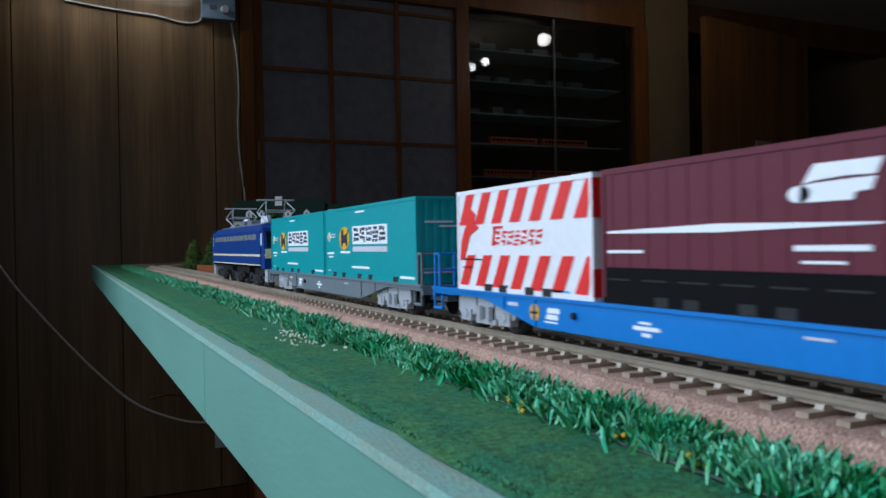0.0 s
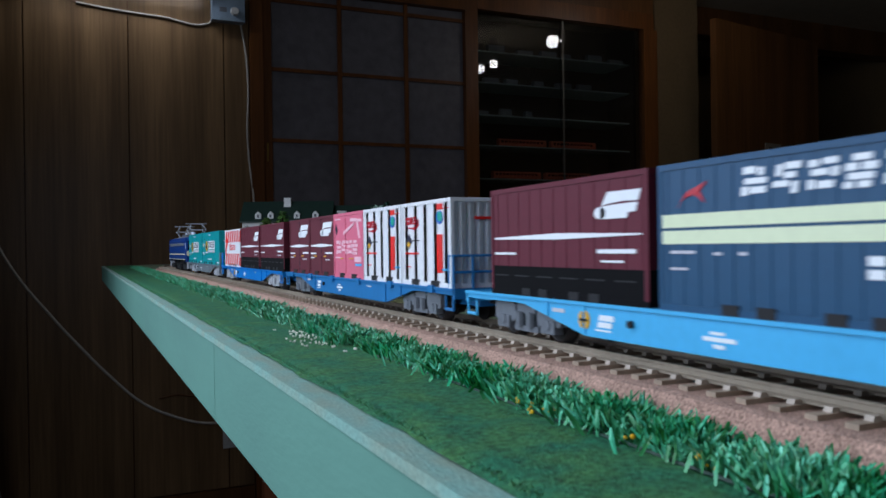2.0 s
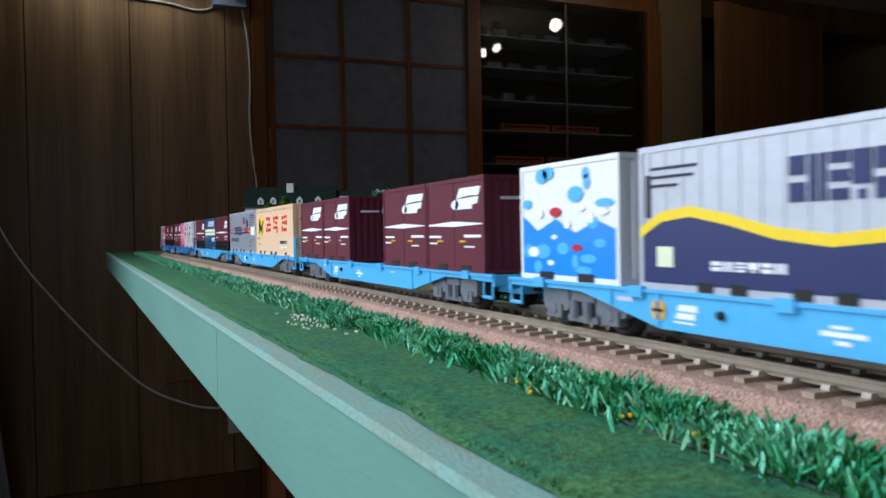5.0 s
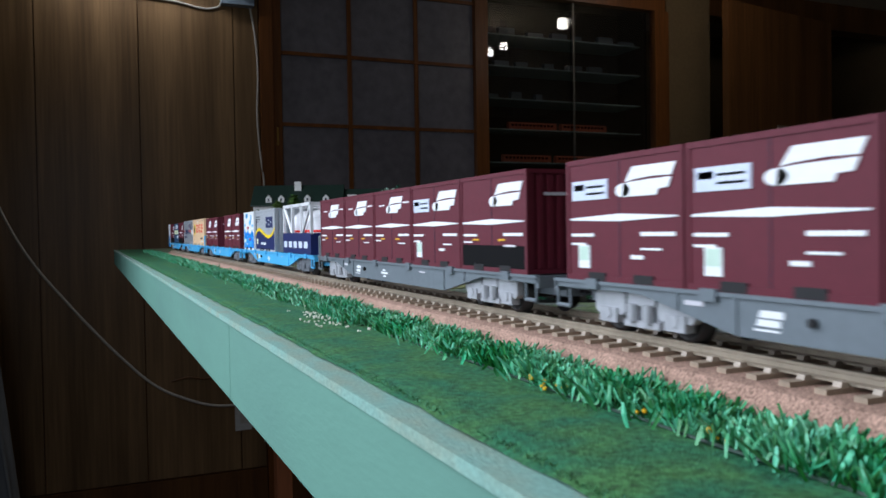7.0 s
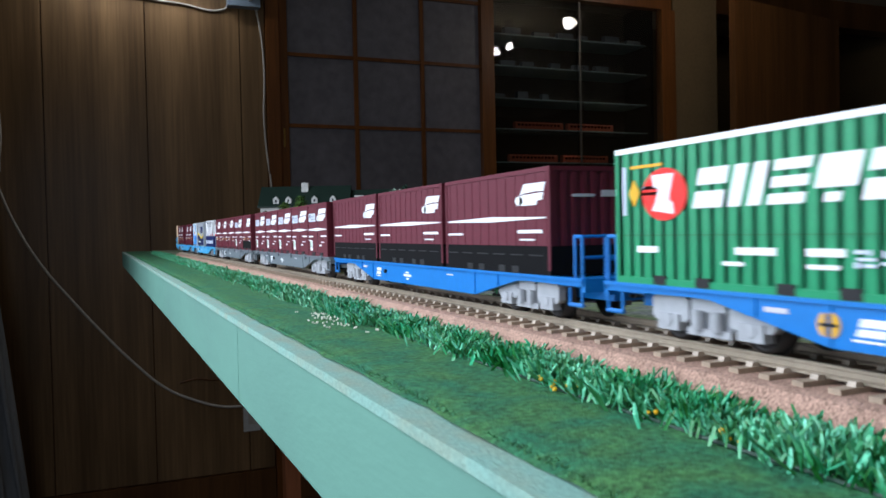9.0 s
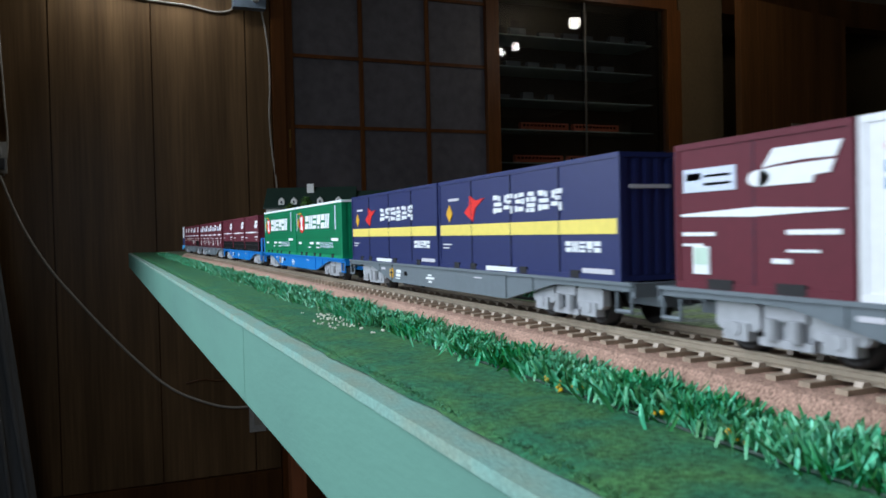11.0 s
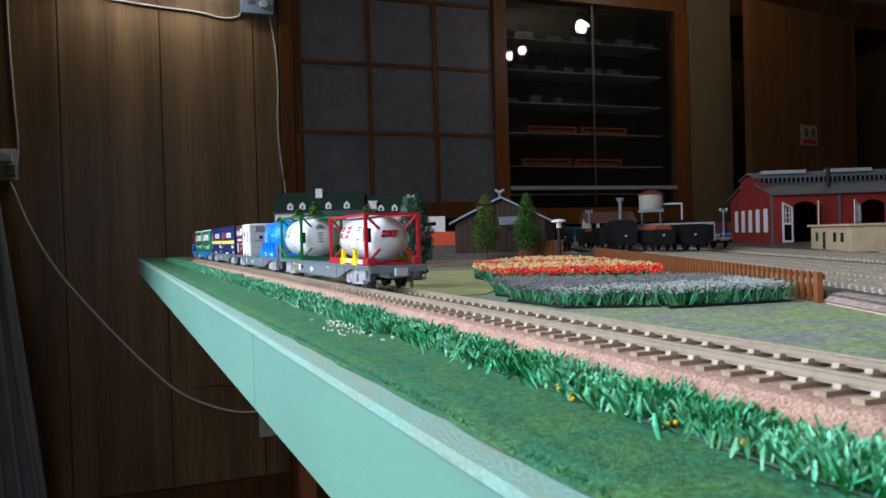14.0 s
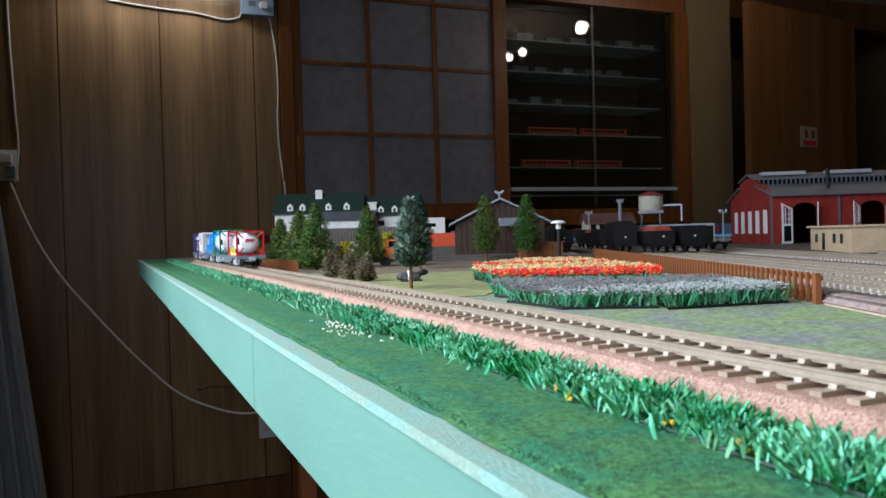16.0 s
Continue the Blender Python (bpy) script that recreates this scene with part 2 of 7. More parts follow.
# ---- the room ----
def make_room():
    bm = boxes((-0.9, 5.4, -2.2, 5.4, -0.06, 0.0))
    thing("floor", bm, M["floor"], "dark wooden floor of the room", "floor", kind="structure")
    thing("ceiling", boxes((-0.9, 5.4, -2.2, 5.4, 2.62, 2.70)), M["ceiling"], "pale flat ceiling", "ceiling", kind="structure")
    # left wall with a window opening for the daylight
    thing("wall_west", boxes((-0.76, -0.64, -2.2, -0.25, 0, 2.62), (-0.76, -0.64, 1.45, 3.6, 0, 2.62), (-0.76, -0.64, -0.25, 1.45, 0, 1.08), (-0.76, -0.64, -0.25, 1.45, 2.08, 2.62)),
          M["plaster"], "papered side wall with a window opening", "wall", kind="structure")
    thing("wall_south", boxes((-0.76, 5.2, -2.1, -2.0, 0, 2.62)), M["plaster"], "papered wall", "wall", kind="structure")
    thing("wall_east", boxes((5.1, 5.2, -2.0, 5.3, 0, 2.62)), M["plaster"], "papered wall", "wall", kind="structure")
    wall = thing("wall_north", boxes((-0.76, 0.53, WALL_Y + 0.012, WALL_Y + 0.12, 0, 2.62), (0.53, 2.72, WALL_Y + 0.012, WALL_Y + 0.12, 2.40, 2.62),
                                     (0.53, 2.72, WALL_Y + 0.012, WALL_Y + 0.12, 0, 1.20)),
                 M["dark_wood"], "wall clad in brown vertical wood panelling", "wall", kind="structure")
    for i in range(4):
        x0 = -0.718 + i * 0.3805 if i else -0.755
        x1 = -0.718 + (i + 1) * 0.3805 - 0.005
        x1 = min(x1, 0.527)
        if x1 - x0 < 0.02:
            continue
        part("panel", boxes((x0, x1, WALL_Y, WALL_Y + 0.011, 0.16, 2.62)), M["panel"], wall, bevel=0.0012)
    thing("baseboard", boxes((-0.64, 0.527, WALL_Y - 0.014, WALL_Y + 0.011, 0, 0.155)), M["dark_wood"], "dark brown baseboard", "baseboard", kind="structure")
    thing("wall_beige", boxes((2.722, 3.02, WALL_Y + 0.0, WALL_Y + 0.12, 0, 2.62), (3.02, 5.1, 4.9, 5.0, 0, 2.62)), M["plaster"], "beige papered wall beside the showcase", "wall", kind="structure")

    # sliding door with nine panes in view
    d = empty("window_1", "sliding door with brown wooden bars and dark patterned glass", "sliding door", kind="structure")
    y0, y1 = WALL_Y - 0.005, WALL_Y + 0.035
    part("door_frame", boxes((0.530, 0.585, y0 - 0.02, y1 + 0.03, 0, 2.45), (0.585, 1.57, y0 - 0.02, y1 + 0.03, 2.32, 2.45), (0.585, 1.57, y0 - 0.02, y1 + 0.03, 1.26, 1.335)), M["door_wood"], d, bevel=0.002)
    part("stile", boxes((0.585, 0.625, y0, y1, 1.335, 2.32)), M["door_wood"], d, bevel=0.002)
    part("stile", boxes((1.565, 1.632, y0 - 0.012, y1, 1.335, 2.42)), M["door_wood"], d, bevel=0.002)
    xs, zs = [0.937, 1.262], [1.655, 1.968, 2.272]
    for x in xs:
        part("glazing_bar", boxes((x - 0.009, x + 0.009, y0 + 0.004, y1, 1.335, 2.32)), M["door_wood"], d, bevel=0.0015)
    for z in zs:
        part("glazing_bar", boxes((0.625, 1.565, y0 + 0.006, y1 - 0.002, z - 0.008, z + 0.008)), M["door_wood"], d, bevel=0.0015)
    ex, ez = [0.625] + xs + [1.565], [1.335] + zs + [2.32]
    for i in range(3):
        for k in range(4):
            part("pane", boxes((ex[i] + 0.002, ex[i + 1] - 0.002, y0 + 0.018, y0 + 0.022, ez[k] + 0.002, ez[k + 1] - 0.002)), M["frosted"], d)
    part("finger_pull", boxes((0.600, 0.608, y0 - 0.002, y0 + 0.002, 1.56, 1.64)), mat("brass_pull", srgb("b08d4a"), 0.3, 0.8), d, "brass finger pull", bevel=0.001)
    # added black sheet: its colour gives the darkness behind the panes
    thing("backdrop_door_shade", boxes((0.53, 1.64, WALL_Y + 0.10, WALL_Y + 0.11, 1.2, 2.45)), M["black"], "black sheet standing in for the unlit space behind the patterned glass", "backdrop", kind="structure")

    # glazed showcase
    c = empty("showcase", "built-in glazed showcase with glass shelves in a brown wooden frame", "display cabinet")
    part("frame", boxes((1.634, 2.70, y0 - 0.012, y1, 2.335, 2.42), (2.635, 2.722, y0 - 0.012, y1, 1.22, 2.335), (1.634, 2.635, y0 - 0.012, y1, 1.22, 1.30)), M["door_wood"], c, bevel=0.002)
    part("back_panel", boxes((1.60, 2.72, WALL_Y + 0.36, WALL_Y + 0.38, 1.2, 2.42)), M["cabinet"], c)
    part("side_panel", boxes((1.60, 1.62, WALL_Y + 0.121, WALL_Y + 0.36, 1.2, 2.42)), M["cabinet"], c)
    part("side_panel", boxes((2.66, 2.68, WALL_Y + 0.121, WALL_Y + 0.36, 1.2, 2.42)), M["cabinet"], c)
    part("top_panel", boxes((1.60, 2.70, WALL_Y + 0.121, WALL_Y + 0.36, 2.40, 2.42)), M["cabinet"], c)
    part("bottom_panel", boxes((1.60, 2.70, WALL_Y + 0.036, WALL_Y + 0.36, 1.28, 1.30)), M["cabinet"], c)
    for z in (1.375, 1.52, 1.69, 1.845, 2.01, 2.17):
        part("shelf", boxes((1.63, 2.64, WALL_Y + 0.125, WALL_Y + 0.355, z - 0.003, z + 0.003)), M["shelf_glass"], c)
    part("track", boxes((1.64, 2.63, y0 - 0.010, y0 + 0.008, 1.392, 1.410)), M["light_grey"], c, "bright metal sliding track", bevel=0.001)
    part("sliding_pane", boxes((1.634, 2.16, WALL_Y + 0.020, WALL_Y + 0.024, 1.30, 2.335)), M["clear"], c)
    part("sliding_pane", boxes((2.12, 2.635, WALL_Y + 0.010, WALL_Y + 0.014, 1.30, 2.335)), M["clear"], c)
    part("handle_strip", boxes((2.130, 2.140, WALL_Y + 0.006, WALL_Y + 0.009, 1.32, 2.33)), M["strip"], c)
    # model coaches on two shelves
    for x0, z in ((1.842, 1.693), (1.806, 1.523)):
        for i in range(2):
            bm = bmesh.new()
            x = x0 + i * 0.318
            prism(bm, [(WALL_Y + 0.17, z + 0.006), (WALL_Y + 0.20, z + 0.006), (WALL_Y + 0.20, z + 0.036), (WALL_Y + 0.194, z + 0.043), (WALL_Y + 0.176, z + 0.043), (WALL_Y + 0.17, z + 0.036)], x, x + 0.285)
            coach = thing("model_coach", bm, M["coach"], "orange-red model railway coach on a glass shelf", "model coach", "coaches in the showcase")
            part("window_band", boxes(*[(x + 0.012 + k * 0.0215, x + 0.027 + k * 0.0215, WALL_Y + 0.1693, WALL_Y + 0.1699, z + 0.022, z + 0.033) for k in range(12)]), M["window_dark"], coach)
            part("underframe", boxes((x + 0.02, x + 0.265, WALL_Y + 0.174, WALL_Y + 0.196, z, z + 0.0058)), M["under"], coach)
    for x0, z, n in ((1.75, 2.013, 5), (1.8, 2.173, 6), (1.7, 1.848, 3)):
        for i in range(n):
            bm = bmesh.new()
            x, w = x0 + i * 0.15 + random.uniform(-0.02, 0.02), random.uniform(0.05, 0.11)
            box(bm, x, x + w, WALL_Y + 0.18, WALL_Y + 0.22, z, z + 0.012)
            box(bm, x + 0.006, x + w - 0.006, WALL_Y + 0.184, WALL_Y + 0.216, z + 0.012, z + random.uniform(0.03, 0.05))
            thing("model_vehicle", bm, M["dark_grey"], "small grey model vehicle on a glass shelf", "model vehicle", "models in the showcase", bevel=0.002)

    # open door leaf at the right with a switch plate, dark room behind
    leaf = thing("door_1", boxes((0, 0.95, -0.018, 0.018, 0, 2.34)), M["dark_wood"], "brown wooden door leaf standing ajar", "door", kind="structure", bevel=0.003)
    leaf.matrix_world = pose(2.86, 3.308, 0, 0, 0, 10.5)
    plate = thing("switch_plate", boxes((-0.055, 0.055, -0.006, 0, -0.055, 0.055)), M["plate"], "pale double switch plate with a red strip", "switch", bevel=0.003)
    plate.matrix_world = pose(3.342, 3.378, 1.665, 0, 0, 10.5) @ Matrix.Diagonal((1.3, 1, 1, 1))
    part("rocker", boxes((-0.034, -0.014, -0.009, -0.0062, -0.006, 0.034)), M["dark_wood"], plate)
    part("rocker", boxes((0.014, 0.034, -0.009, -0.0062, -0.006, 0.034)), M["dark_wood"], plate)
    part("red_strip", boxes((-0.045, 0.045, -0.008, -0.0062, -0.046, -0.022)), M["frame_red"], plate)
    thing("door_lintel", boxes((3.02, 5.1, WALL_Y + 0.3, WALL_Y + 0.42, 2.45, 2.62)), M["dark_wood"], "dark wooden lintel", "lintel", kind="structure")

    # tube lamp, control box and cables on the back wall
    lamp = thing("tube_lamp", boxes((-0.33, 0.36, WALL_Y - 0.10, WALL_Y - 0.002, 2.245, 2.30)), M["plastic"], "white tube lamp on the panelled wall", "wall lamp", bevel=0.004)
    bm = bmesh.new()
    rod(bm, (-0.30, WALL_Y - 0.06, 2.232), (0.34, WALL_Y - 0.06, 2.232), 0.011, n=12)
    part("tube", bm, M["tube"], lamp, "glowing white tube")
    b = thing("control_box", boxes((0.37, 0.505, WALL_Y - 0.05, WALL_Y - 0.002, 2.145, 2.25)), M["control"], "grey-blue control box with a round knob", "control box", bevel=0.006)
    bm = bmesh.new()
    rod(bm, (0.462, WALL_Y - 0.051, 2.185), (0.462, WALL_Y - 0.066, 2.185), 0.018, 0.015, 16)
    part("knob", bm, M["plastic"], b)
    part("sticker", boxes((0.40, 0.43, WALL_Y - 0.0512, WALL_Y - 0.0502, 2.18, 2.20)), M["dark_grey"], b)
    Y = WALL_Y - 0.006
    tube("cable", [(0.493, Y, 2.15), (0.513, Y, 2.03), (0.522, Y, 1.86), (0.516, Y, 1.69), (0.524, Y, 1.54), (0.535, Y - 0.02, 1.40), (0.535, Y - 0.02, 1.25)], 0.0042, M["cable"], "pale cable down the panelled wall", "cable")
    tube("cable", [(-0.151, Y, 2.17), (0.0, Y, 2.155), (0.175, Y, 2.145), (0.357, Y, 2.135), (0.38, Y, 2.16)], 0.0042, M["cable"], "pale cable under the tube lamp", "cable")
    tube("cable", [(-0.512, Y, 2.35), (-0.509, Y, 2.0), (-0.498, Y, 1.72), (-0.492, Y, 1.55), (-0.508, Y, 1.43)], 0.0042, M["cable"], "pale cable beside the wall socket", "cable")
    tube("cable", [(-0.520, 3.565, 1.43), (-0.452, 3.565, 1.244), (-0.363, 3.565, 1.076), (-0.262, 3.565, 0.937), (-0.159, 3.565, 0.807), (-0.042, 3.565, 0.672), (0.078, 3.565, 0.556), (0.19, 3.57, 0.493), (0.306, 3.575, 0.452), (0.415, 3.582, 0.442)], 0.0055, M["cable"], "white cable hanging slack along the wall", "cable")
    tube("cable", [(0.14, Y, 0.565), (0.21, Y, 0.575), (0.27, Y, 0.565), (0.35, Y, 0.575), (0.45, Y, 0.56)], 0.004, M["dark_wood"], "dark cable behind the table", "cable")
    s1 = thing("wall_socket", boxes((-0.57, -0.495, WALL_Y - 0.012, WALL_Y - 0.001, 1.44, 1.56)), M["plastic"], "white double wall socket", "socket", bevel=0.003)
    part("plug", boxes((-0.535, -0.502, WALL_Y - 0.04, WALL_Y - 0.0125, 1.455, 1.495)), M["dark_grey"], s1, bevel=0.003)
    part("plug", boxes((-0.552, -0.512, WALL_Y - 0.045, WALL_Y - 0.0125, 1.51, 1.54)), M["plastic"], s1, bevel=0.003)
    s2 = thing("wall_socket", boxes((0.395, 0.465, WALL_Y - 0.012, WALL_Y - 0.001, 0.33, 0.45)), M["plastic"], "beige wall socket low on the panelling", "socket", bevel=0.003)
    part("outlet", boxes((0.415, 0.445, WALL_Y - 0.016, WALL_Y - 0.0125, 0.36, 0.42)), M["cable"], s2, bevel=0.002)

    # curtain in the corner
    bm = bmesh.new()
    n, rows = 60, 14
    grid = []
    for k in range(rows + 1):
        z = 0.05 + 2.3 * k / rows
        wide = 0.10 + 0.20 * max(0.0, 1 - z / 1.75) ** 1.2 if z < 1.75 else 0.10
        row = []
        for i in range(n + 1):
            u = i / n
            row.append(bm.verts.new((-0.64 + wide * u * 0.9 + 0.018 * math.sin(u * 31 + 0.6 * math.sin(z * 2)), 3.02 + 0.22 * u + 0.022 * math.cos(u * 31), z)))
        grid.append(row)
    for k in range(rows):
        for i in range(n):
            bm.faces.new((grid[k][i], grid[k][i + 1], grid[k + 1][i + 1], grid[k + 1][i])).smooth = True
    cur = thing("curtain", bm, M["curtain"], "grey gathered curtain hanging in the corner", "curtain")
    so = cur.modifiers.new("thick", "SOLIDIFY")
    so.thickness = 0.003

    # three globe lamps under the ceiling
    for x, y, r in ((2.535, 2.90, 0.040), (2.477, 2.23, 0.030), (2.463, 2.05, 0.030)):
        lamp = thing("ceiling_spot", boxes((x - 0.02, x + 0.02, y - 0.02, y + 0.02, 2.51, 2.62)), M["under"], "black ceiling spot lamp", "ceiling lamp", "ceiling spots", bevel=0.004)
        bm = bmesh.new()
        bmesh.ops.create_uvsphere(bm, u_segments=20, v_segments=12, radius=r, matrix=Matrix.Translation((x, y, 2.44)))
        part("bulb", bm, M["lamp"], lamp, "glowing round bulb")


M["plate"] = mat("tan_switch_plate", srgb("8f8474"), 0.5)
M["shelf_glass"] = mat("shelf_glass_edge", srgb("8fa09c"), 0.1, vary=0.05)
M["strip"] = mat("dull_aluminium_strip", srgb("5a5650"), 0.5, 0.5)
M["coach"] = mat("coach_paint", srgb("b4543a"), 0.4)
M["control"] = mat("control_box_plastic", srgb("8fa2b4"), 0.4)
make_room()


# ---- the layout table ----
def edge_x(y):
    """The table's edge draws slowly away from the track."""
    return -0.0757 - 0.0068 * (y - 0.2)


def make_table():
    t = empty("layout_table", "model railway table with a mint green painted fascia on wooden legs", "table")
    top_z = RAIL - 0.012
    e0, e1 = edge_x(-1.2), edge_x(2.42)
    bm = bmesh.new()
    prism(bm, [(e0, -1.2), (2.6, -1.2), (2.6, 2.42), (e1, 2.42)], top_z - 0.0028, top_z - 0.0002, "z")
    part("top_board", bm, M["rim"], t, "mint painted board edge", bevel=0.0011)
    ys = [-1.2, -0.02, 0.474, 0.93, 1.40, 1.88, 2.42]
    for a, b in zip(ys, ys[1:]):
        bm = bmesh.new()
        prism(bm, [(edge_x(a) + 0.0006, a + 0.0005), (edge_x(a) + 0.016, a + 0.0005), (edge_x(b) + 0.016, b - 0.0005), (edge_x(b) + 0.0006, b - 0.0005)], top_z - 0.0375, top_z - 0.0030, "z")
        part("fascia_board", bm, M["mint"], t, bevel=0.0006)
    bm = bmesh.new()
    prism(bm, [(e1 + 0.003, 2.404), (2.6, 2.404), (2.6, 2.419), (e1 + 0.003, 2.419)], top_z - 0.0375, top_z - 0.0030, "z")
    part("end_board", bm, M["mint"], t)
    for x, y in ((0.32, 2.29), (1.3, 0.2), (1.3, 2.2), (2.4, 0.2), (2.4, 2.2)):
        part("leg", boxes((x - 0.012, x + 0.03, y, y + 0.042, 0, top_z - 0.006)), M["leg"], t, "reddish brown wooden leg", bevel=0.002)
    # ground covers
    bm = bmesh.new()
    ny, nx = 260, 14
    g = []
    for i in range(ny + 1):
        y = -0.7 + 3.05 * i / ny
        row = []
        for k in range(nx + 1):
            u = k / nx
            x0 = edge_x(y) + 0.0070 + 0.0011 * noise.noise((0, y * 40, 3)) + 0.0007 * noise.noise((7, y * 190, 3))
            x = x0 + (-0.016 - x0) * u
            z = GROUND - 0.0012 + (0.0012 if 0 < k else 0) + 0.0006 * noise.noise((x * 90, y * 90, 0)) + 0.0003 * noise.noise((x * 400, y * 400, 5))
            row.append(bm.verts.new((x, y, z)))
        g.append(row)
    for i in range(ny):
        for k in range(nx):
            bm.faces.new((g[i][k], g[i][k + 1], g[i + 1][k + 1], g[i + 1][k])).smooth = True
    thing("lawn", bm, M["lawn"], "dark green flocked lawn strip with yellowish patches", "lawn", kind="structure")
    bm = bmesh.new()
    prism(bm, [(-0.016, -1.15), (2.55, -1.15), (2.55, 2.38), (-0.016, 2.38)], top_z - 0.0001, GROUND, "z")
    thing("ground", bm, M["pale_ground"], "grey green model ground with thin grass", "ground", kind="structure")


M["leg"] = mat("table_leg_wood", srgb("8a5132"), 0.5, vary=0.15, size=120, stretch=(1, 1, 0.08))
make_table()


# ---- tracks ----
def line(s):
    """The main line: place and heading (degrees) at the distance s along it."""
    if s < NEAR_Y:
        a = (NEAR_Y - s) / CURVE_R
        if a <= math.pi:
            return CURVE_R * (1 - math.cos(a)), NEAR_Y - CURVE_R * math.sin(a), math.degrees(a)
        return 2 * CURVE_R, NEAR_Y + (NEAR_Y - s - math.pi * CURVE_R), 180.0
    if s <= CURVE_Y:
        return 0.0, s, 0.0
    a = (s - CURVE_Y) / CURVE_R
    if a <= math.pi:
        return CURVE_R * (1 - math.cos(a)), CURVE_Y + CURVE_R * math.sin(a), -math.degrees(a)
    return 2 * CURVE_R, CURVE_Y - (s - CURVE_Y - math.pi * CURVE_R), -180.0


def sweep(bm, stations, section):
    """A closed section (across, up) along stations of (x, y, heading)."""
    rings = []
    for x, y, h in stations:
        c, s = math.cos(math.radians(h)), math.sin(math.radians(h))
        rings.append([bm.verts.new((x + c * u, y + s * u, v)) for u, v in section])
    n = len(section)
    for a, b in zip(rings, rings[1:]):
        for i in range(n):
            j = (i + 1) % n
            bm.faces.new((a[i], a[j], b[j], b[i]))
    bm.faces.new(rings[0][::-1])
    bm.faces.new(rings[-1])


def rail_section(off, top):
    w = 0.0005
    return [(off - 0.0013, top - 0.0024), (off + 0.0013, top - 0.0024), (off + 0.0013, top - 0.0020), (off + w * 0.6, top - 0.0017), (off + w * 0.6, top - 0.0008),
            (off + w, top - 0.0006), (off + w, top - 0.0001), (off + w * 0.6, top), (off - w * 0.6, top), (off - w, top - 0.0001), (off - w, top - 0.0006), (off - w * 0.6, top - 0.0008),
            (off - w * 0.6, top - 0.0017), (off - 0.0013, top - 0.0020)]


def sleeper_mesh():
    bm = bmesh.new()
    box(bm, -0.0160, 0.0160, -0.0013, 0.0013, -0.0052, -0.0026)
    count = len(bm.faces)
    for x in (-0.00875, 0.00875):
        for a, b in ((x - 0.0034, x - 0.0012), (x + 0.0012, x + 0.0034)):
            prism(bm, [(a, -0.0027), (b, -0.0027), (b - 0.0004, -0.0017), (a + 0.0004, -0.0017)], -0.0009, 0.0009, "y")
    bm.faces.ensure_lookup_table()
    for f in bm.faces[count:]:
        f.material_index = 1
    me = mesh_of("sleeper", bm, M["sleeper"])
    me.materials.append(M["chair"])
    return me


def make_main_line():
    stations = [line(-3.35 + i * 0.03) for i in range(0, 108)] + [line(-0.1 + i * 0.05) for i in range(0, 33)] + [line(CURVE_Y + i * 0.03) for i in range(1, 122)]
    track = empty("railway_track", "tan model railway track on a brown cork bank", "railway track", kind="structure")
    bm = bmesh.new()
    sweep(bm, stations, [(-0.0255, GROUND - 0.0002), (-0.0225, GROUND + 0.003), (-0.0195, RAIL - 0.0040), (-0.0175, RAIL - 0.0036), (0.0175, RAIL - 0.0036), (0.0195, RAIL - 0.0040), (0.0225, GROUND + 0.003), (0.0255, GROUND - 0.0002)])
    part("ballast_bank", bm, M["ballast"], track, "brown granular cork bank")
    for off in (-0.00875, 0.00875):
        bm = bmesh.new()
        sweep(bm, stations, rail_section(off, RAIL))
        part("rail", bm, M["rail"], track, "dull weathered rail")
    me = sleeper_mesh()
    for i in range(190):
        ob = new("sleeper", me)
        ob.parent = track
        x, y, h = line(-0.02 + i * 0.008)
        ob.matrix_basis = pose(x, y, RAIL, 0, 0, h)
    bm = bmesh.new()
    for i in range(440):
        x, y, h = line(-0.02 + (190 + i) * 0.008)
        box(bm, -0.0165, 0.0165, -0.0016, 0.0016, -0.0052, -0.0026, pose(x, y, RAIL, 0, 0, h))
    far = part("far_sleepers", bm, M["sleeper"], track)
    tagged(far, kind="stuff")


make_main_line()


# ---- the train: wagons ----
LOADS = []      # (thing, index of its car, distance ahead of the car's middle, height)
CARS = []       # (thing, index)
WHEELS = []     # wheelsets that turn
WHEEL_R = 0.0054


def make_wheelset(parent, y):
    bm = bmesh.new()
    for s in (-1, 1):
        lathe(bm, [(s * 0.0070, 0.0061), (s * 0.0076, 0.0061), (s * 0.0079, WHEEL_R), (s * 0.0102, WHEEL_R - 0.0001), (s * 0.0103, 0.0044), (s * 0.0098, 0.0040), (s * 0.0098, 0.0016), (s * 0.0104, 0.0012)], "x", 22)
    lathe(bm, [(-0.0072, 0.0010), (0.0072, 0.0010)], "x", 8)
    ob = part("wheelset", bm, M["brown_wheel"], parent, "dark wheels with worn treads")
    ob.matrix_parent_inverse = pose(0, y, WHEEL_R)
    WHEELS.append(ob)


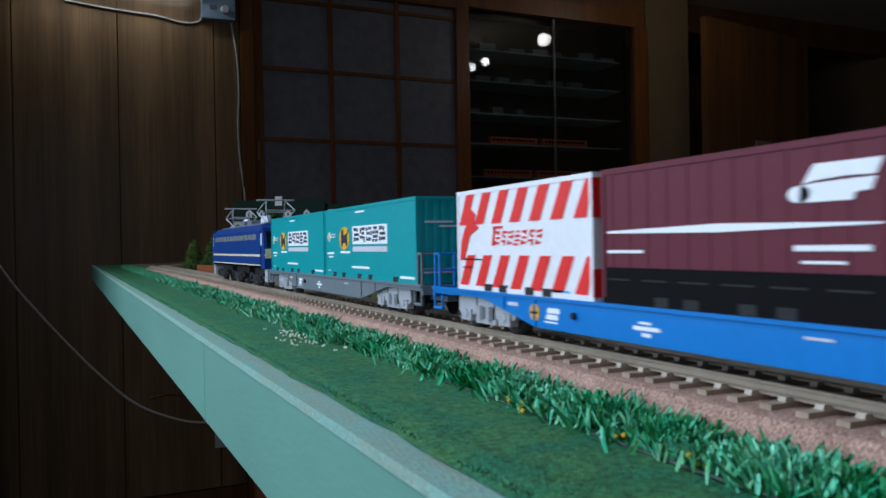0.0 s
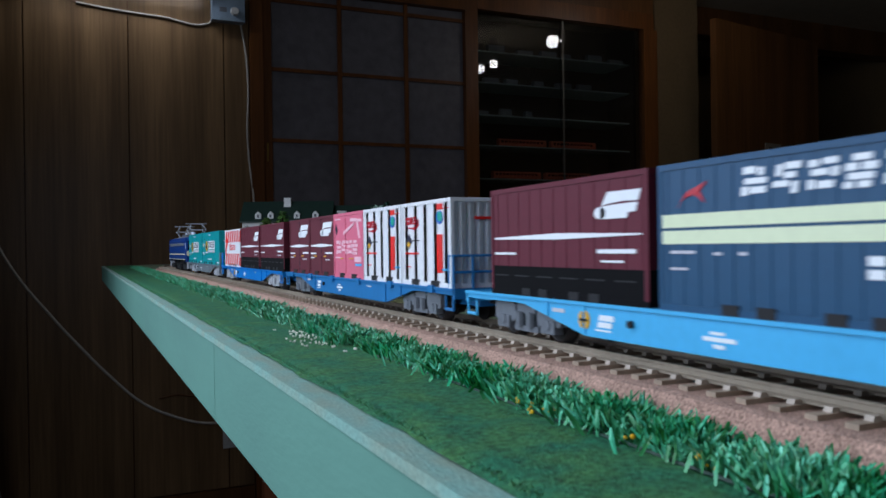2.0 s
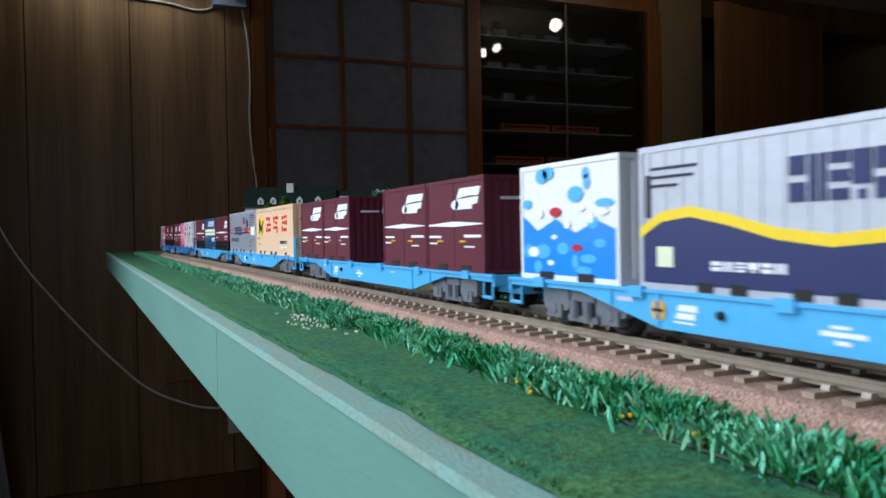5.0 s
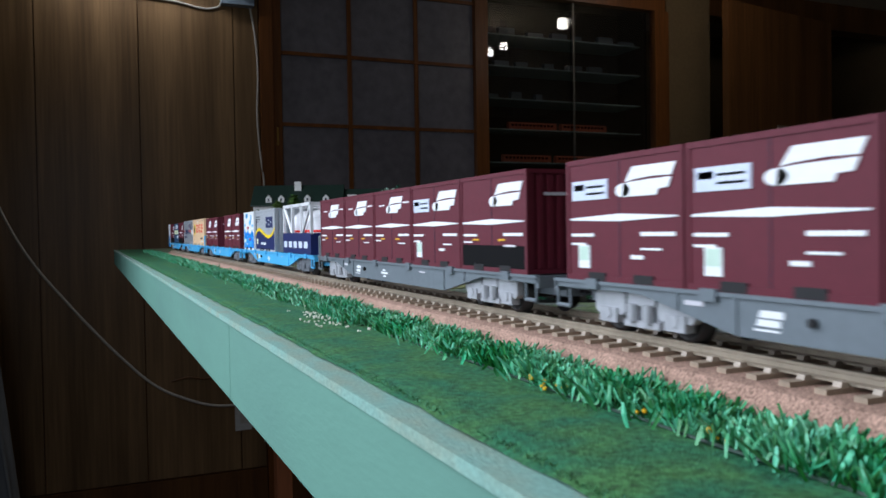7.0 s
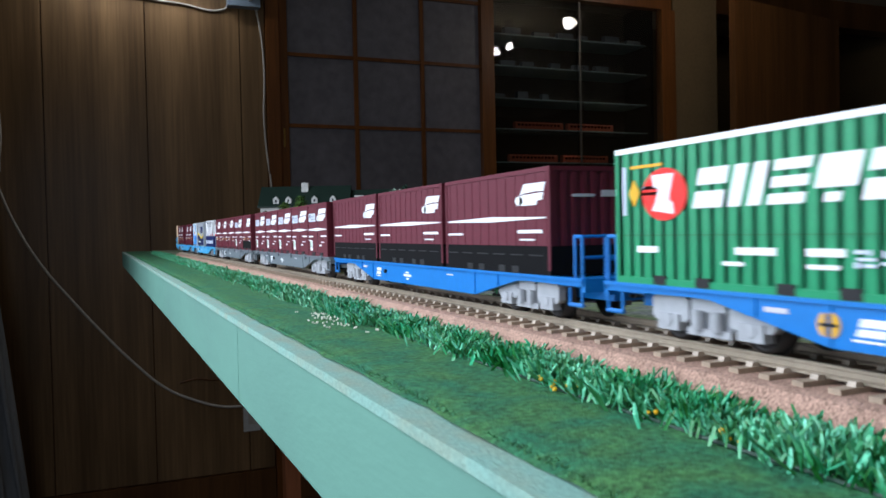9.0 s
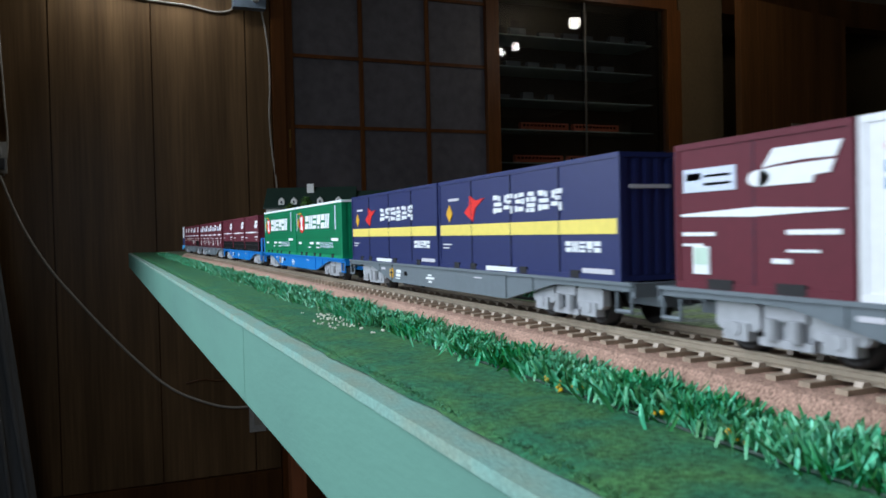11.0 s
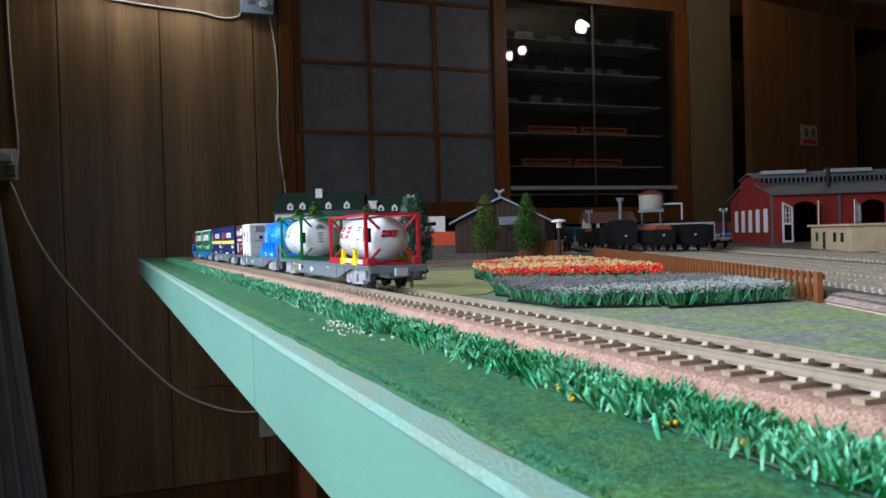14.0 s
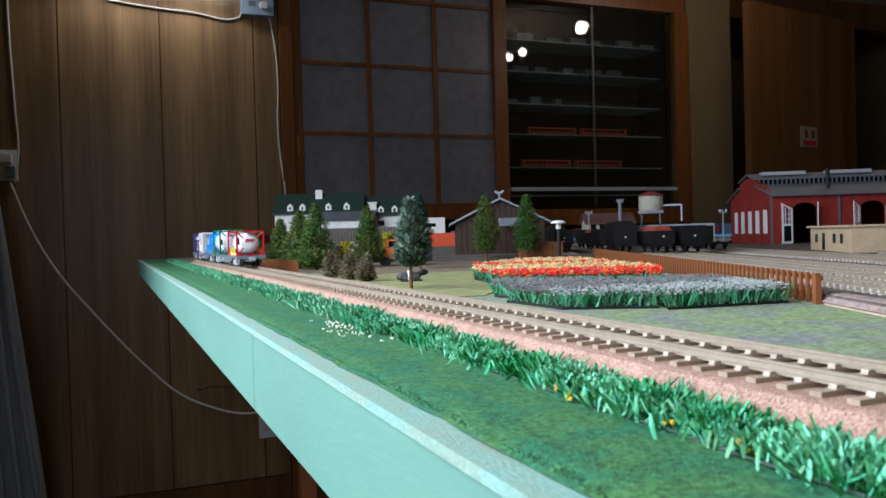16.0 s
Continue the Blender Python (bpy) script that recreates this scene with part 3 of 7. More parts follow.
def make_bogie(wagon, y, colour):
    """Two side frames with springs and axle boxes, a bolster and two wheelsets."""
    bm = bmesh.new()
    box(bm, -0.0105, 0.0105, y - 0.004, y + 0.004, 0.0058, 0.0088)
    b = part("bogie", bm, M["under"], wagon, "dark bogie bolster")
    for s in (-1, 1):
        bm = bmesh.new()
        x0, x2 = s * 0.0108, s * 0.0131
        def plate(a, c, z0, z1, out=x2):
            box(bm, min(x0, out), max(x0, out), y + a, y + c, z0, z1)
        for e in (-1, 1):
            a, c = sorted((e * 0.0062, e * 0.0186))
            prism(bm, [(y + a, 0.0056), (y + a + 0.0012, 0.0046), (y + c - 0.0012, 0.0046), (y + c, 0.0056), (y + c, 0.0096), (y + c - 0.0014, 0.0106), (y + a + 0.0014, 0.0106), (y + a, 0.0096)], min(x0, x2), max(x0, x2))
            plate(min(e * 0.0090, e * 0.0160), max(e * 0.0090, e * 0.0160), 0.0026, 0.0062, s * 0.0137)
            rod(bm, (s * 0.0137, y + e * 0.0125, 0.0050), (s * 0.0140, y + e * 0.0125, 0.0050), 0.0015, n=10)
            rod(bm, (s * 0.0132, y + e * 0.0030, 0.0036), (s * 0.0132, y + e * 0.0030, 0.0078), 0.0015, n=8)
        plate(-0.0052, 0.0052, 0.0074, 0.0104)
        plate(-0.0066, 0.0066, 0.0022, 0.0038)
        plate(-0.0058, 0.0058, 0.0038, 0.0076, s * 0.0120)
        part("side_frame", bm, colour, b, "cast grey side frame", bevel=0.0003)
    for yy in (-0.0128, 0.0128):
        make_wheelset(b, y + yy)


def bar(name, a, b, radius, material, parent):
    """One round bar as a part."""
    bm = bmesh.new()
    rod(bm, a, b, radius, n=6)
    return part(name, bm, material, parent)


def make_wagon(index, colour, bogie, label, rails=(), disc=False, brackets=True):
    w = empty("container_wagon", label, "container wagon", "wagons of the train")
    m = M[colour]
    for s in (-1, 1):
        bm = bmesh.new()
        a, c = sorted((s * 0.0138, s * 0.0152))
        prism(bm, [(-0.1235, 0.0124), (0.1235, 0.0124), (0.1235, 0.0104), (0.0930, 0.0106), (0.0860, 0.0104), (0.0560, 0.0042), (-0.0560, 0.0042), (-0.0860, 0.0104), (-0.0930, 0.0106), (-0.1235, 0.0104)], a, c)
        part("side_sill", bm, m, w, bevel=0.0003)
        a, c = sorted((s * 0.0138, s * 0.0158))
        part("sill_rim", boxes((a, c, -0.1235, 0.1235, 0.0118, 0.01265)), m, w, bevel=0.0002)
        for y in (-0.0735, -0.056, 0.056, 0.0735):
            a, c = sorted((s * 0.0151, s * 0.0156))
            lo = 0.0046 if abs(y) <= 0.056 else 0.0082
            part("stiffener", boxes((a, c, y - 0.0006, y + 0.0006, lo, 0.0119)), m, w)
    bm = bmesh.new()
    for y in (-0.115, -0.0785, -0.04, 0.0, 0.04, 0.0785, 0.115):
        box(bm, -0.0138, 0.0138, y - 0.0055, y + 0.0055, 0.0100, 0.0122)
    box(bm, -0.0045, 0.0045, -0.122, 0.122, 0.0060, 0.0118)
    part("deck", bm, m, w, bevel=0.0002)
    for e in (-1, 1):
        a, c = sorted((e * 0.1226, e * 0.1240))
        part("end_beam", boxes((-0.0152, 0.0152, a, c, 0.0090, 0.01255)), m, w, bevel=0.0003)
        bm = bmesh.new()
        a, c = sorted((e * 0.1238, e * 0.1275))
        box(bm, -0.0024, 0.0024, a, c, 0.0080, 0.0108)
        a, c = sorted((e * 0.1275, e * 0.1300))
        box(bm, -0.0034, 0.0030, a, c, 0.0074, 0.0114)
        part("coupler", bm, M["light_grey" if e == -1 and index == 14 else "under"], w, bevel=0.0004)
        for s in (-1, 1):
            bm = bmesh.new()
            for yy in (0.1165, 0.1225):
                rod(bm, (s * 0.0150, e * yy, 0.0100), (s * 0.0150, e * yy, 0.0054), 0.00045, n=6)
            rod(bm, (s * 0.0150, e * 0.1162, 0.0054), (s * 0.0150, e * 0.1228, 0.0054), 0.0006, n=6)
            part("step", bm, m if colour != "grey" else M["grey"], w)
        if e in rails:
            ye, yi, zt = e * 0.1226, e * 0.1190, 0.0238
            for x in (-0.0148, -0.0075, 0.0075, 0.0148):
                bar("rail_post", (x, ye, 0.0125), (x, ye, zt), 0.0005, m, w)
            for x in (-0.0148, 0.0148):
                bar("rail_post", (x, yi, 0.0125), (x, yi, zt), 0.0005, m, w)
                bar("side_rail", (x, yi, zt), (x, ye, zt), 0.0005, m, w)
            for z in (0.0182, zt):
                bar("hand_rail", (-0.0148, ye, z), (0.0148, ye, z), 0.0005, m, w)
    if brackets:
        for y in (-0.105, -0.063, -0.021, 0.021, 0.063, 0.105):
            part("lock_bracket", boxes((-0.0163, -0.0150, y - 0.0024, y + 0.0024, 0.0106, 0.0132)), m, w, bevel=0.0002)
    for y in (-0.0888, 0.0888):
        make_bogie(w, y, bogie)
    # markings on the visible sill
    def mark(name, y, z, wide, tall, mm, slant=0.0):
        bm = bmesh.new()
        prism(bm, [(y + wide / 2 - slant, z - tall / 2), (y - wide / 2 - slant, z - tall / 2), (y - wide / 2 + slant * -1, z + tall / 2), (y + wide / 2 - slant * 2, z + tall / 2)], -0.01535, -0.01525)
        part(name, bm, mm, w)
    mark("emblem", 0.0475, 0.0092, 0.0062, 0.0014, M["print_white"], 0.0006)
    mark("emblem", 0.0482, 0.0075, 0.0060, 0.0013, M["print_white"], 0.0006)
    mark("printed_bar", 0.0480, 0.0061, 0.0064, 0.0004, M["print_white"])
    mark("printed_bar", 0.0680, 0.0098, 0.0058, 0.0010, M["print_pale"])
    mark("printed_bar", 0.0100, 0.0090, 0.0040, 0.0006, M["print_white"])
    mark("printed_bar", 0.0095, 0.0078, 0.0090, 0.0009, M["print_white"])
    mark("printed_bar", 0.0095, 0.0064, 0.0030, 0.0008, M["print_white"])
    mark("printed_bar", -0.0350, 0.0100, 0.0060, 0.0005, M["print_pale"])
    bm = bmesh.new()
    rod(bm, (-0.0153, 0.0370, 0.0086), (-0.0162, 0.0370, 0.0086), 0.0009, n=10)
    part("valve", bm, M["under"], w)
    if disc:
        bm = bmesh.new()
        rod(bm, (-0.0150, 0.0560, 0.0082), (-0.0155, 0.0560, 0.0082), 0.0024, n=20)
        d = part("warning_disc", bm, M["gold"], w, "round amber disc")
        bm = bmesh.new()
        box(bm, -0.01562, -0.0155, 0.0557, 0.0563, 0.0062, 0.0102)
        box(bm, -0.01562, -0.0155, 0.0542, 0.0578, 0.0079, 0.0085)
        part("disc_spokes", bm, M["under"], d)
    CARS.append((w, index))
    return w


# ---- the train: containers ----
def rect(u0, v0, u1, v1, slant=0.0):
    return [(u0, v0), (u1, v0), (u1 + slant, v1), (u0 + slant, v1)]


def ring(u, v, ru, rv, n=20):
    return [(u + ru * math.cos(2 * math.pi * i / n), v + rv * math.sin(2 * math.pi * i / n)) for i in range(n)]


def blocks(u, v, w, h, count, gap=0.18, slant=0.0):
    """A row of plain broken blocks the size of lettering."""
    out = []
    step = w / count
    for i in range(count):
        a, b = u + i * step, u + (i + 1) * step - gap * step
        def add(p, q, r, s):
            out.append(rect(a + (b - a) * p + slant * q, v + h * q, a + (b - a) * r + slant * q, v + h * s, slant * (s - q)))
        for bar in ((((0, 0.58, 1, 1), (0, 0, 1, 0.42)), ((0, 0, 0.40, 1), (0.60, 0, 1, 1)), ((0, 0, 1, 0.24), (0, 0.38, 1, 0.62), (0, 0.76, 1, 1)), ((0, 0.30, 1, 1), (0.3, 0, 0.7, 0.2)))[i % 4]):
            add(*bar)
    return out


STROKES = (((0, 0.80, 0.52, 1), (0.62, 0.72, 0.80, 1), (0.10, 0.44, 1, 0.60), (0, 0.05, 0.22, 0.36), (0.36, 0.10, 1, 0.28)),
           ((0.08, 0.62, 0.26, 1), (0.40, 0.82, 1, 1), (0.40, 0.52, 0.84, 0.68), (0, 0.24, 0.62, 0.40), (0.72, 0, 0.90, 0.40)),
           ((0, 0.78, 0.34, 0.96), (0.48, 0.84, 1, 1), (0.12, 0.50, 0.72, 0.66), (0.82, 0.44, 1, 0.74), (0.04, 0.06, 0.22, 0.38), (0.36, 0.08, 0.94, 0.26)),
           ((0.20, 0.84, 0.80, 1), (0, 0.54, 0.40, 0.72), (0.52, 0.54, 1, 0.72), (0.10, 0.26, 0.92, 0.42), (0, 0, 0.30, 0.16), (0.44, 0, 0.86, 0.16)))


def strokes(u, v, w, h, count, gap=0.16, slant=0.0, weight=1.0):
    """A row of plain barred marks with the size and weight of dense lettering."""
    out = []
    step = w / count
    for i in range(count):
        a, wide = u + i * step, step * (1 - gap)
        for p, q, r, t in STROKES[i % 4]:
            if r - p < t - q:
                r = p + (r - p) * weight
            else:
                t = q + (t - q) * weight
            out.append(rect(a + wide * p + slant * q, v + h * q, a + wide * r + slant * q, v + h * t, slant * (t - q)))
    return out


class Box:
    """A container: body, rims, posts, ribs, feet pockets, and prints on the visible side."""

    def __init__(self, size, colour, label, ribs=0, rim=None, doors=False, pockets=True, end_colour=None, rib_deep=0.00035, roof_bows=True):
        self.L, self.H = {12: (0.0464, 0.0312), 20: (0.0748, 0.0312), 31: (0.1177, 0.0322)}[size]
        L, H, W = self.L, self.H, 0.0304
        self.W = W
        self.ob = empty("freight_container", label, "container", "containers on the train")
        m = M[colour]
        bm = boxes((-W / 2 + 0.0003, W / 2 - 0.0003, -L / 2 + 0.0005, L / 2 - 0.0005, 0.0008, H - 0.0004))
        part("body", bm, m, self.ob, bevel=0.0002)
        bm = bmesh.new()
        for s in (-1, 1):
            a, c = sorted((s * (W / 2 - 0.0012), s * W / 2))
            box(bm, a, c, -L / 2, L / 2, H - 0.0013, H)
            b, d = sorted((s * (L / 2 - 0.0012), s * L / 2))
            box(bm, -W / 2 + 0.0012, W / 2 - 0.0012, b, d, H - 0.0013, H)
        part("rim", bm, M[rim] if rim else m, self.ob, bevel=0.00015)
        bm = bmesh.new()
        for s in (-1, 1):
            a, c = sorted((s * (W / 2 - 0.0012), s * W / 2))
            box(bm, a, c, -L / 2, L / 2, 0, 0.0014)
            b, d = sorted((s * (L / 2 - 0.0012), s * L / 2))
            box(bm, -W / 2 + 0.0012, W / 2 - 0.0012, b, d, 0, 0.0014)
        part("base_frame", bm, m if colour != "red_maroon" else M["black"], self.ob, bevel=0.00015)
        for sx in (-1, 1):
            for sy in (-1, 1):
                a, c = sorted((sx * (W / 2 - 0.0013), sx * W / 2))
                b, d = sorted((sy * (L / 2 - 0.0013), sy * L / 2))
                part("corner_post", boxes((a, c, b, d, 0.0014, H - 0.0013)), m, self.ob, bevel=0.00015)
        if ribs:
            for s in (-1, 1):
                a, c = sorted((s * (W / 2 - 0.0005), s * (W / 2 - 0.0005 + rib_deep)))
                me = mesh_of("side_rib", boxes((a, c, -L / ribs * 0.16, L / ribs * 0.16, 0.0016, H - 0.0015)), m)
                for i in range(ribs):
                    o = new("side_rib", me)
                    o.parent = self.ob
                    o.matrix_basis = pose(0, -L / 2 + L * (i + 0.5) / ribs, 0)
        b, d = -L / 2 + 0.0001, -L / 2 + 0.0005
        me = mesh_of("end_rib", boxes((-0.0008, 0.0008, b, d, 0.0016, H - 0.0015)), M[end_colour] if end_colour else m)
        for i in range(9):
            o = new("end_rib", me)
            o.parent = self.ob
            o.matrix_basis = pose(-W / 2 + W * (i + 0.5) / 9, 0, 0)
        if roof_bows:
            bm = bmesh.new()
            k = max(5, int(L / 0.006))
            for i in range(k):
                y = -L / 2 + L * (i + 0.5) / k
                box(bm, -W / 2 + 0.0012, W / 2 - 0.0012, y - 0.0009, y + 0.0009, H - 0.0005, H + 0.0002)
            part("roof_bows", bm, m, self.ob)
        if doors:
            bm = bmesh.new()
            for u in doors:
                y = L / 2 - L * u
                rod(bm, (-W / 2 + 0.0001, y, 0.0025), (-W / 2 + 0.0001, y, H - 0.0025), 0.00025, n=6)
                for z in (0.006, 0.016, 0.026):
                    box(bm, -W / 2 + 0.00005, -W / 2 + 0.0006, y - 0.0010, y + 0.0010, z - 0.0005, z + 0.0005)
            part("door_gear", bm, m, self.ob)
        if pockets:
            us = (0.28, 0.40, 0.60, 0.72) if size == 20 else ((0.14, 0.26, 0.45, 0.57, 0.82) if size == 31 else (0.30, 0.70))
            wide = 0.0022 if size != 12 else 0.0036
            for u in us:
                y = L / 2 - L * u
                part("fork_pocket", boxes((-W / 2 - 0.00012, -W / 2 + 0.0004, y - wide, y + wide, 0.0001, 0.0022)), M["under"], self.ob)

    def imprint(self, name, polys, colour, out=0.0, label=""):
        bm = bmesh.new()
        x = -self.W / 2 + 0.0001 - out
        for poly in polys:
            prism(bm, [(self.L / 2 - self.L * u, self.H * v) for u, v in poly], x - 0.00006, x + 0.0005)
        return part(name, bm, M[colour], self.ob, label)

    def end_print(self, name, polys, colour):
        """On the trailing end; u runs from the visible side inwards."""
        bm = bmesh.new()
        y = -self.L / 2 - 0.00006
        for poly in polys:
            prism(bm, [(-self.W / 2 + self.W * u, self.H * v) for u, v in poly], y - 0.00006, y + 0.0003, "y")
        return part(name, bm, M[colour], self.ob)

    def put_on(self, index, y):
        LOADS.append((self.ob, index, y, 0.01265))
        return self


def emblem(b, u, v, w, h):
    """White emblem: a slanted upper slab over a lower slab with a round leading end."""
    upper = [(0.17, 0.50), (0.30, 0.56), (0.62, 0.62), (0.93, 0.60), (1.0, 1.0), (0.30, 1.0)]
    lower = [(0.13, 0.0), (0.70, 0.0), (0.73, 0.20), (0.88, 0.22), (0.93, 0.545), (0.62, 0.53), (0.30, 0.50), (0.15, 0.46)]
    b.imprint("emblem", [[(u + w * p, v + h * q) for p, q in poly] for poly in (upper, lower, ring(0.13, 0.23, 0.13, 0.23, 16))], "print_white", 0, "white slanted emblem")


def small_bars(b, colour, rows):
    b.imprint("printed_bar", [rect(u, v, u + w, v + h) for u, v, w, h in rows], colour)


def lens_stripe(b, v=0.50, u0=0.03, u1=0.97, thick=0.036):
    b.imprint("stripe", [[(u0, v - 0.004), (0.5, v - thick / 2), (u1, v + 0.002), (u1, v + 0.012), (0.5, v + thick), (u0, v + 0.012)]], "print_white")


def maroon20(index, y):
    b = Box(20, "red_maroon", "maroon ribbed freight container with a black lower half", ribs=12)
    b.imprint("lower_band", [rect(0.004, 0.02, 0.996, 0.27)], "black", -0.0001, "black lower band")
    b.end_print("lower_band", [rect(0.01, 0.02, 0.99, 0.27)], "black")
    emblem(b, 0.725, 0.655, 0.245, 0.205)
    lens_stripe(b, 0.525)
    small_bars(b, "print_white", [(0.03, 0.375, 0.17, 0.022), (0.74, 0.39, 0.20, 0.032), (0.76, 0.32, 0.12, 0.016)])
    for i in range(6):
        b.imprint("lock_bar", [rect(0.03 + 0.16 * i, 0.175, 0.14 + 0.16 * i, 0.187)], "under")
    b.end_print("printed_bar", [rect(0.25, 0.72, 0.5, 0.745), rect(0.58, 0.72, 0.92, 0.78)], "print_pale")
    b.put_on(index, y)


def maroon12(index, y, sticker=False, emblem_mid=False, black=False):
    b = Box(12, "maroon", "maroon twelve-foot freight container with white emblem and stripe", ribs=0)
    b.imprint("seam", [rect(0.498, 0.03, 0.503, 0.97)], "ink", -0.00012)
    if black:
        b.imprint("lower_band", [rect(0.01, 0.02, 0.99, 0.27)], "black", -0.0001)
    if emblem_mid:
        emblem(b, 0.36, 0.68, 0.44, 0.215)
        small_bars(b, "print_white", [(0.16, 0.785, 0.14, 0.018), (0.80, 0.80, 0.16, 0.018)])
    else:
        emblem(b, 0.47, 0.665, 0.48, 0.225)
    lens_stripe(b, 0.50, 0.04, 0.96, 0.04)
    small_bars(b, "print_white", [(0.05, 0.36, 0.22, 0.026), (0.68, 0.365, 0.26, 0.03), (0.05, 0.29, 0.14, 0.018), (0.68, 0.26, 0.16, 0.016)])
    if sticker:
        b.imprint("sticker", [rect(0.06, 0.66, 0.40, 0.82)], "sticker_pale", 0.0, "pale blue and white sticker")
        b.imprint("sticker", [rect(0.12, 0.10, 0.23, 0.29)], "print_white", 0.0, "white and green sticker")
        b.imprint("sticker_field", [rect(0.13, 0.165, 0.22, 0.28)], "sticker_green", 0.0001)
        small_bars(b, "navy_print", [(0.08, 0.74, 0.10, 0.05), (0.20, 0.755, 0.17, 0.018), (0.20, 0.70, 0.17, 0.018)])
        small_bars(b, "print_white", [(0.60, 0.19, 0.10, 0.03)])
    else:
        small_bars(b, "gold", [(0.20, 0.315, 0.10, 0.02), (0.60, 0.315, 0.10, 0.02)])
    b.end_print("printed_bar", [rect(0.2, 0.75, 0.5, 0.78), rect(0.55, 0.74, 0.85, 0.82)], "print_pale")
    b.put_on(index, y)


def teal31(index, y):
    b = Box(31, "teal", "teal freight container with amber disc and white lettering blocks", ribs=0)
    b.imprint("disc", [ring(0.27, 0.56, 0.062, 0.165, 24)], "gold", 0, "amber disc with a dark figure")
    b.imprint("disc_figure", [[(0.232, 0.46), (0.245, 0.44), (0.262, 0.50), (0.285, 0.50), (0.295, 0.44), (0.308, 0.46), (0.31, 0.60), (0.325, 0.68), (0.295, 0.62), (0.265, 0.60), (0.262, 0.70), (0.25, 0.66), (0.235, 0.70)]], "ink", 0.0001)
    b.imprint("lettering_ground", [rect(0.375, 0.47, 0.745, 0.72)], "print_white")
    b.imprint("lettering", strokes(0.39, 0.50, 0.35, 0.19, 5, 0.15, 0, 1.2), "ink", 0.0001)
    b.imprint("lettering_ground", [rect(0.375, 0.37, 0.745, 0.44)], "print_pale")
    small_bars(b, "print_white", [(0.22, 0.345, 0.12, 0.03), (0.04, 0.33, 0.09, 0.03), (0.06, 0.28, 0.06, 0.02), (0.36, 0.14, 0.2, 0.03), (0.86, 0.05, 0.12, 0.03), (0.41, 0.90, 0.10, 0.025), (0.09, 0.62, 0.06, 0.012), (0.09, 0.58, 0.06, 0.012), (0.05, 0.08, 0.03, 0.012)])
    b.imprint("diamond", [[(0.045, 0.59), (0.065, 0.67), (0.085, 0.59), (0.065, 0.51)]], "print_white")
    b.imprint("diamond", [[(0.052, 0.59), (0.065, 0.64), (0.078, 0.59), (0.065, 0.54)]], "gold", 0.0001)
    b.end_print("printed_bar", [rect(0.12, 0.70, 0.5, 0.72), rect(0.32, 0.65, 0.7, 0.67), rect(0.1, 0.12, 0.5, 0.14), rect(0.7, 0.13, 0.82, 0.15)], "print_pale")
    b.put_on(index, y)


def striped20(index, y):
    b = Box(20, "white", "white freight container with slanted red stripes and red script", ribs=0)
    polys = []
    for i in range(7):
        u = 0.02 + i * 0.145
        polys.append([(u, 0.655), (min(u + 0.075, 1), 0.655), (min(u + 0.145, 0.998), 0.97), (min(u + 0.075, 0.998), 0.97)])
        polys.append([(u, 0.04), (min(u + 0.075, 1), 0.04), (min(u + 0.145, 0.998), 0.35), (min(u + 0.075, 0.998), 0.35)])
    b.imprint("stripe", polys, "red")
    b.imprint("lettering", strokes(0.33, 0.44, 0.36, 0.14, 7, 0.3, 0.02, 0.9) + [rect(0.31, 0.44, 0.325, 0.62, 0.02), rect(0.325, 0.60, 0.40, 0.625)], "red")
    b.imprint("figure", [[(0.03, 0.3), (0.06, 0.3), (0.12, 0.55), (0.20, 0.62), (0.16, 0.66), (0.17, 0.76), (0.12, 0.82), (0.09, 0.66), (0.04, 0.5)]], "red", 0.0001, "red running emblem as a plain shape")
    small_bars(b, "ink", [(0.06, 0.30, 0.16, 0.014), (0.05, 0.22, 0.09, 0.014)])
    small_bars(b, "sky", [(0.70, 0.04, 0.16, 0.025)])
    b.end_print("stripe", [rect(0, 0.65, 1, 0.96), rect(0, 0.03, 1, 0.25)], "red")
    b.put_on(index, y)


def pink12(index, y):
    b = Box(12, "pink", "pink freight container printed with pale lettering blocks", ribs=0, doors=(0.03, 0.42, 0.97))
    b.imprint("lettering", strokes(0.10, 0.36, 0.74, 0.21, 4, 0.08, 0, 1.2), "pale_pink")
    b.imprint("ribbon", [[(0.35, 0.66), (0.70, 0.80), (0.71, 0.84), (0.36, 0.72)], [(0.58, 0.86), (0.95, 0.84), (0.95, 0.88), (0.60, 0.91)], [(0.78, 0.86), (0.86, 0.60), (0.90, 0.61), (0.83, 0.87)]] , "pale_pink")
    b.imprint("diamond", [[(0.06, 0.75), (0.10, 0.83), (0.14, 0.75), (0.10, 0.67)]], "ink")
    small_bars(b, "pale_pink", [(0.05, 0.90, 0.2, 0.02), (0.05, 0.30, 0.2, 0.02), (0.72, 0.25, 0.2, 0.08)])
    small_bars(b, "sky", [(0.74, 0.19, 0.2, 0.035)])
    small_bars(b, "gold", [(0.22, 0.29, 0.1, 0.015), (0.55, 0.29, 0.12, 0.015)])
    b.put_on(index, y)


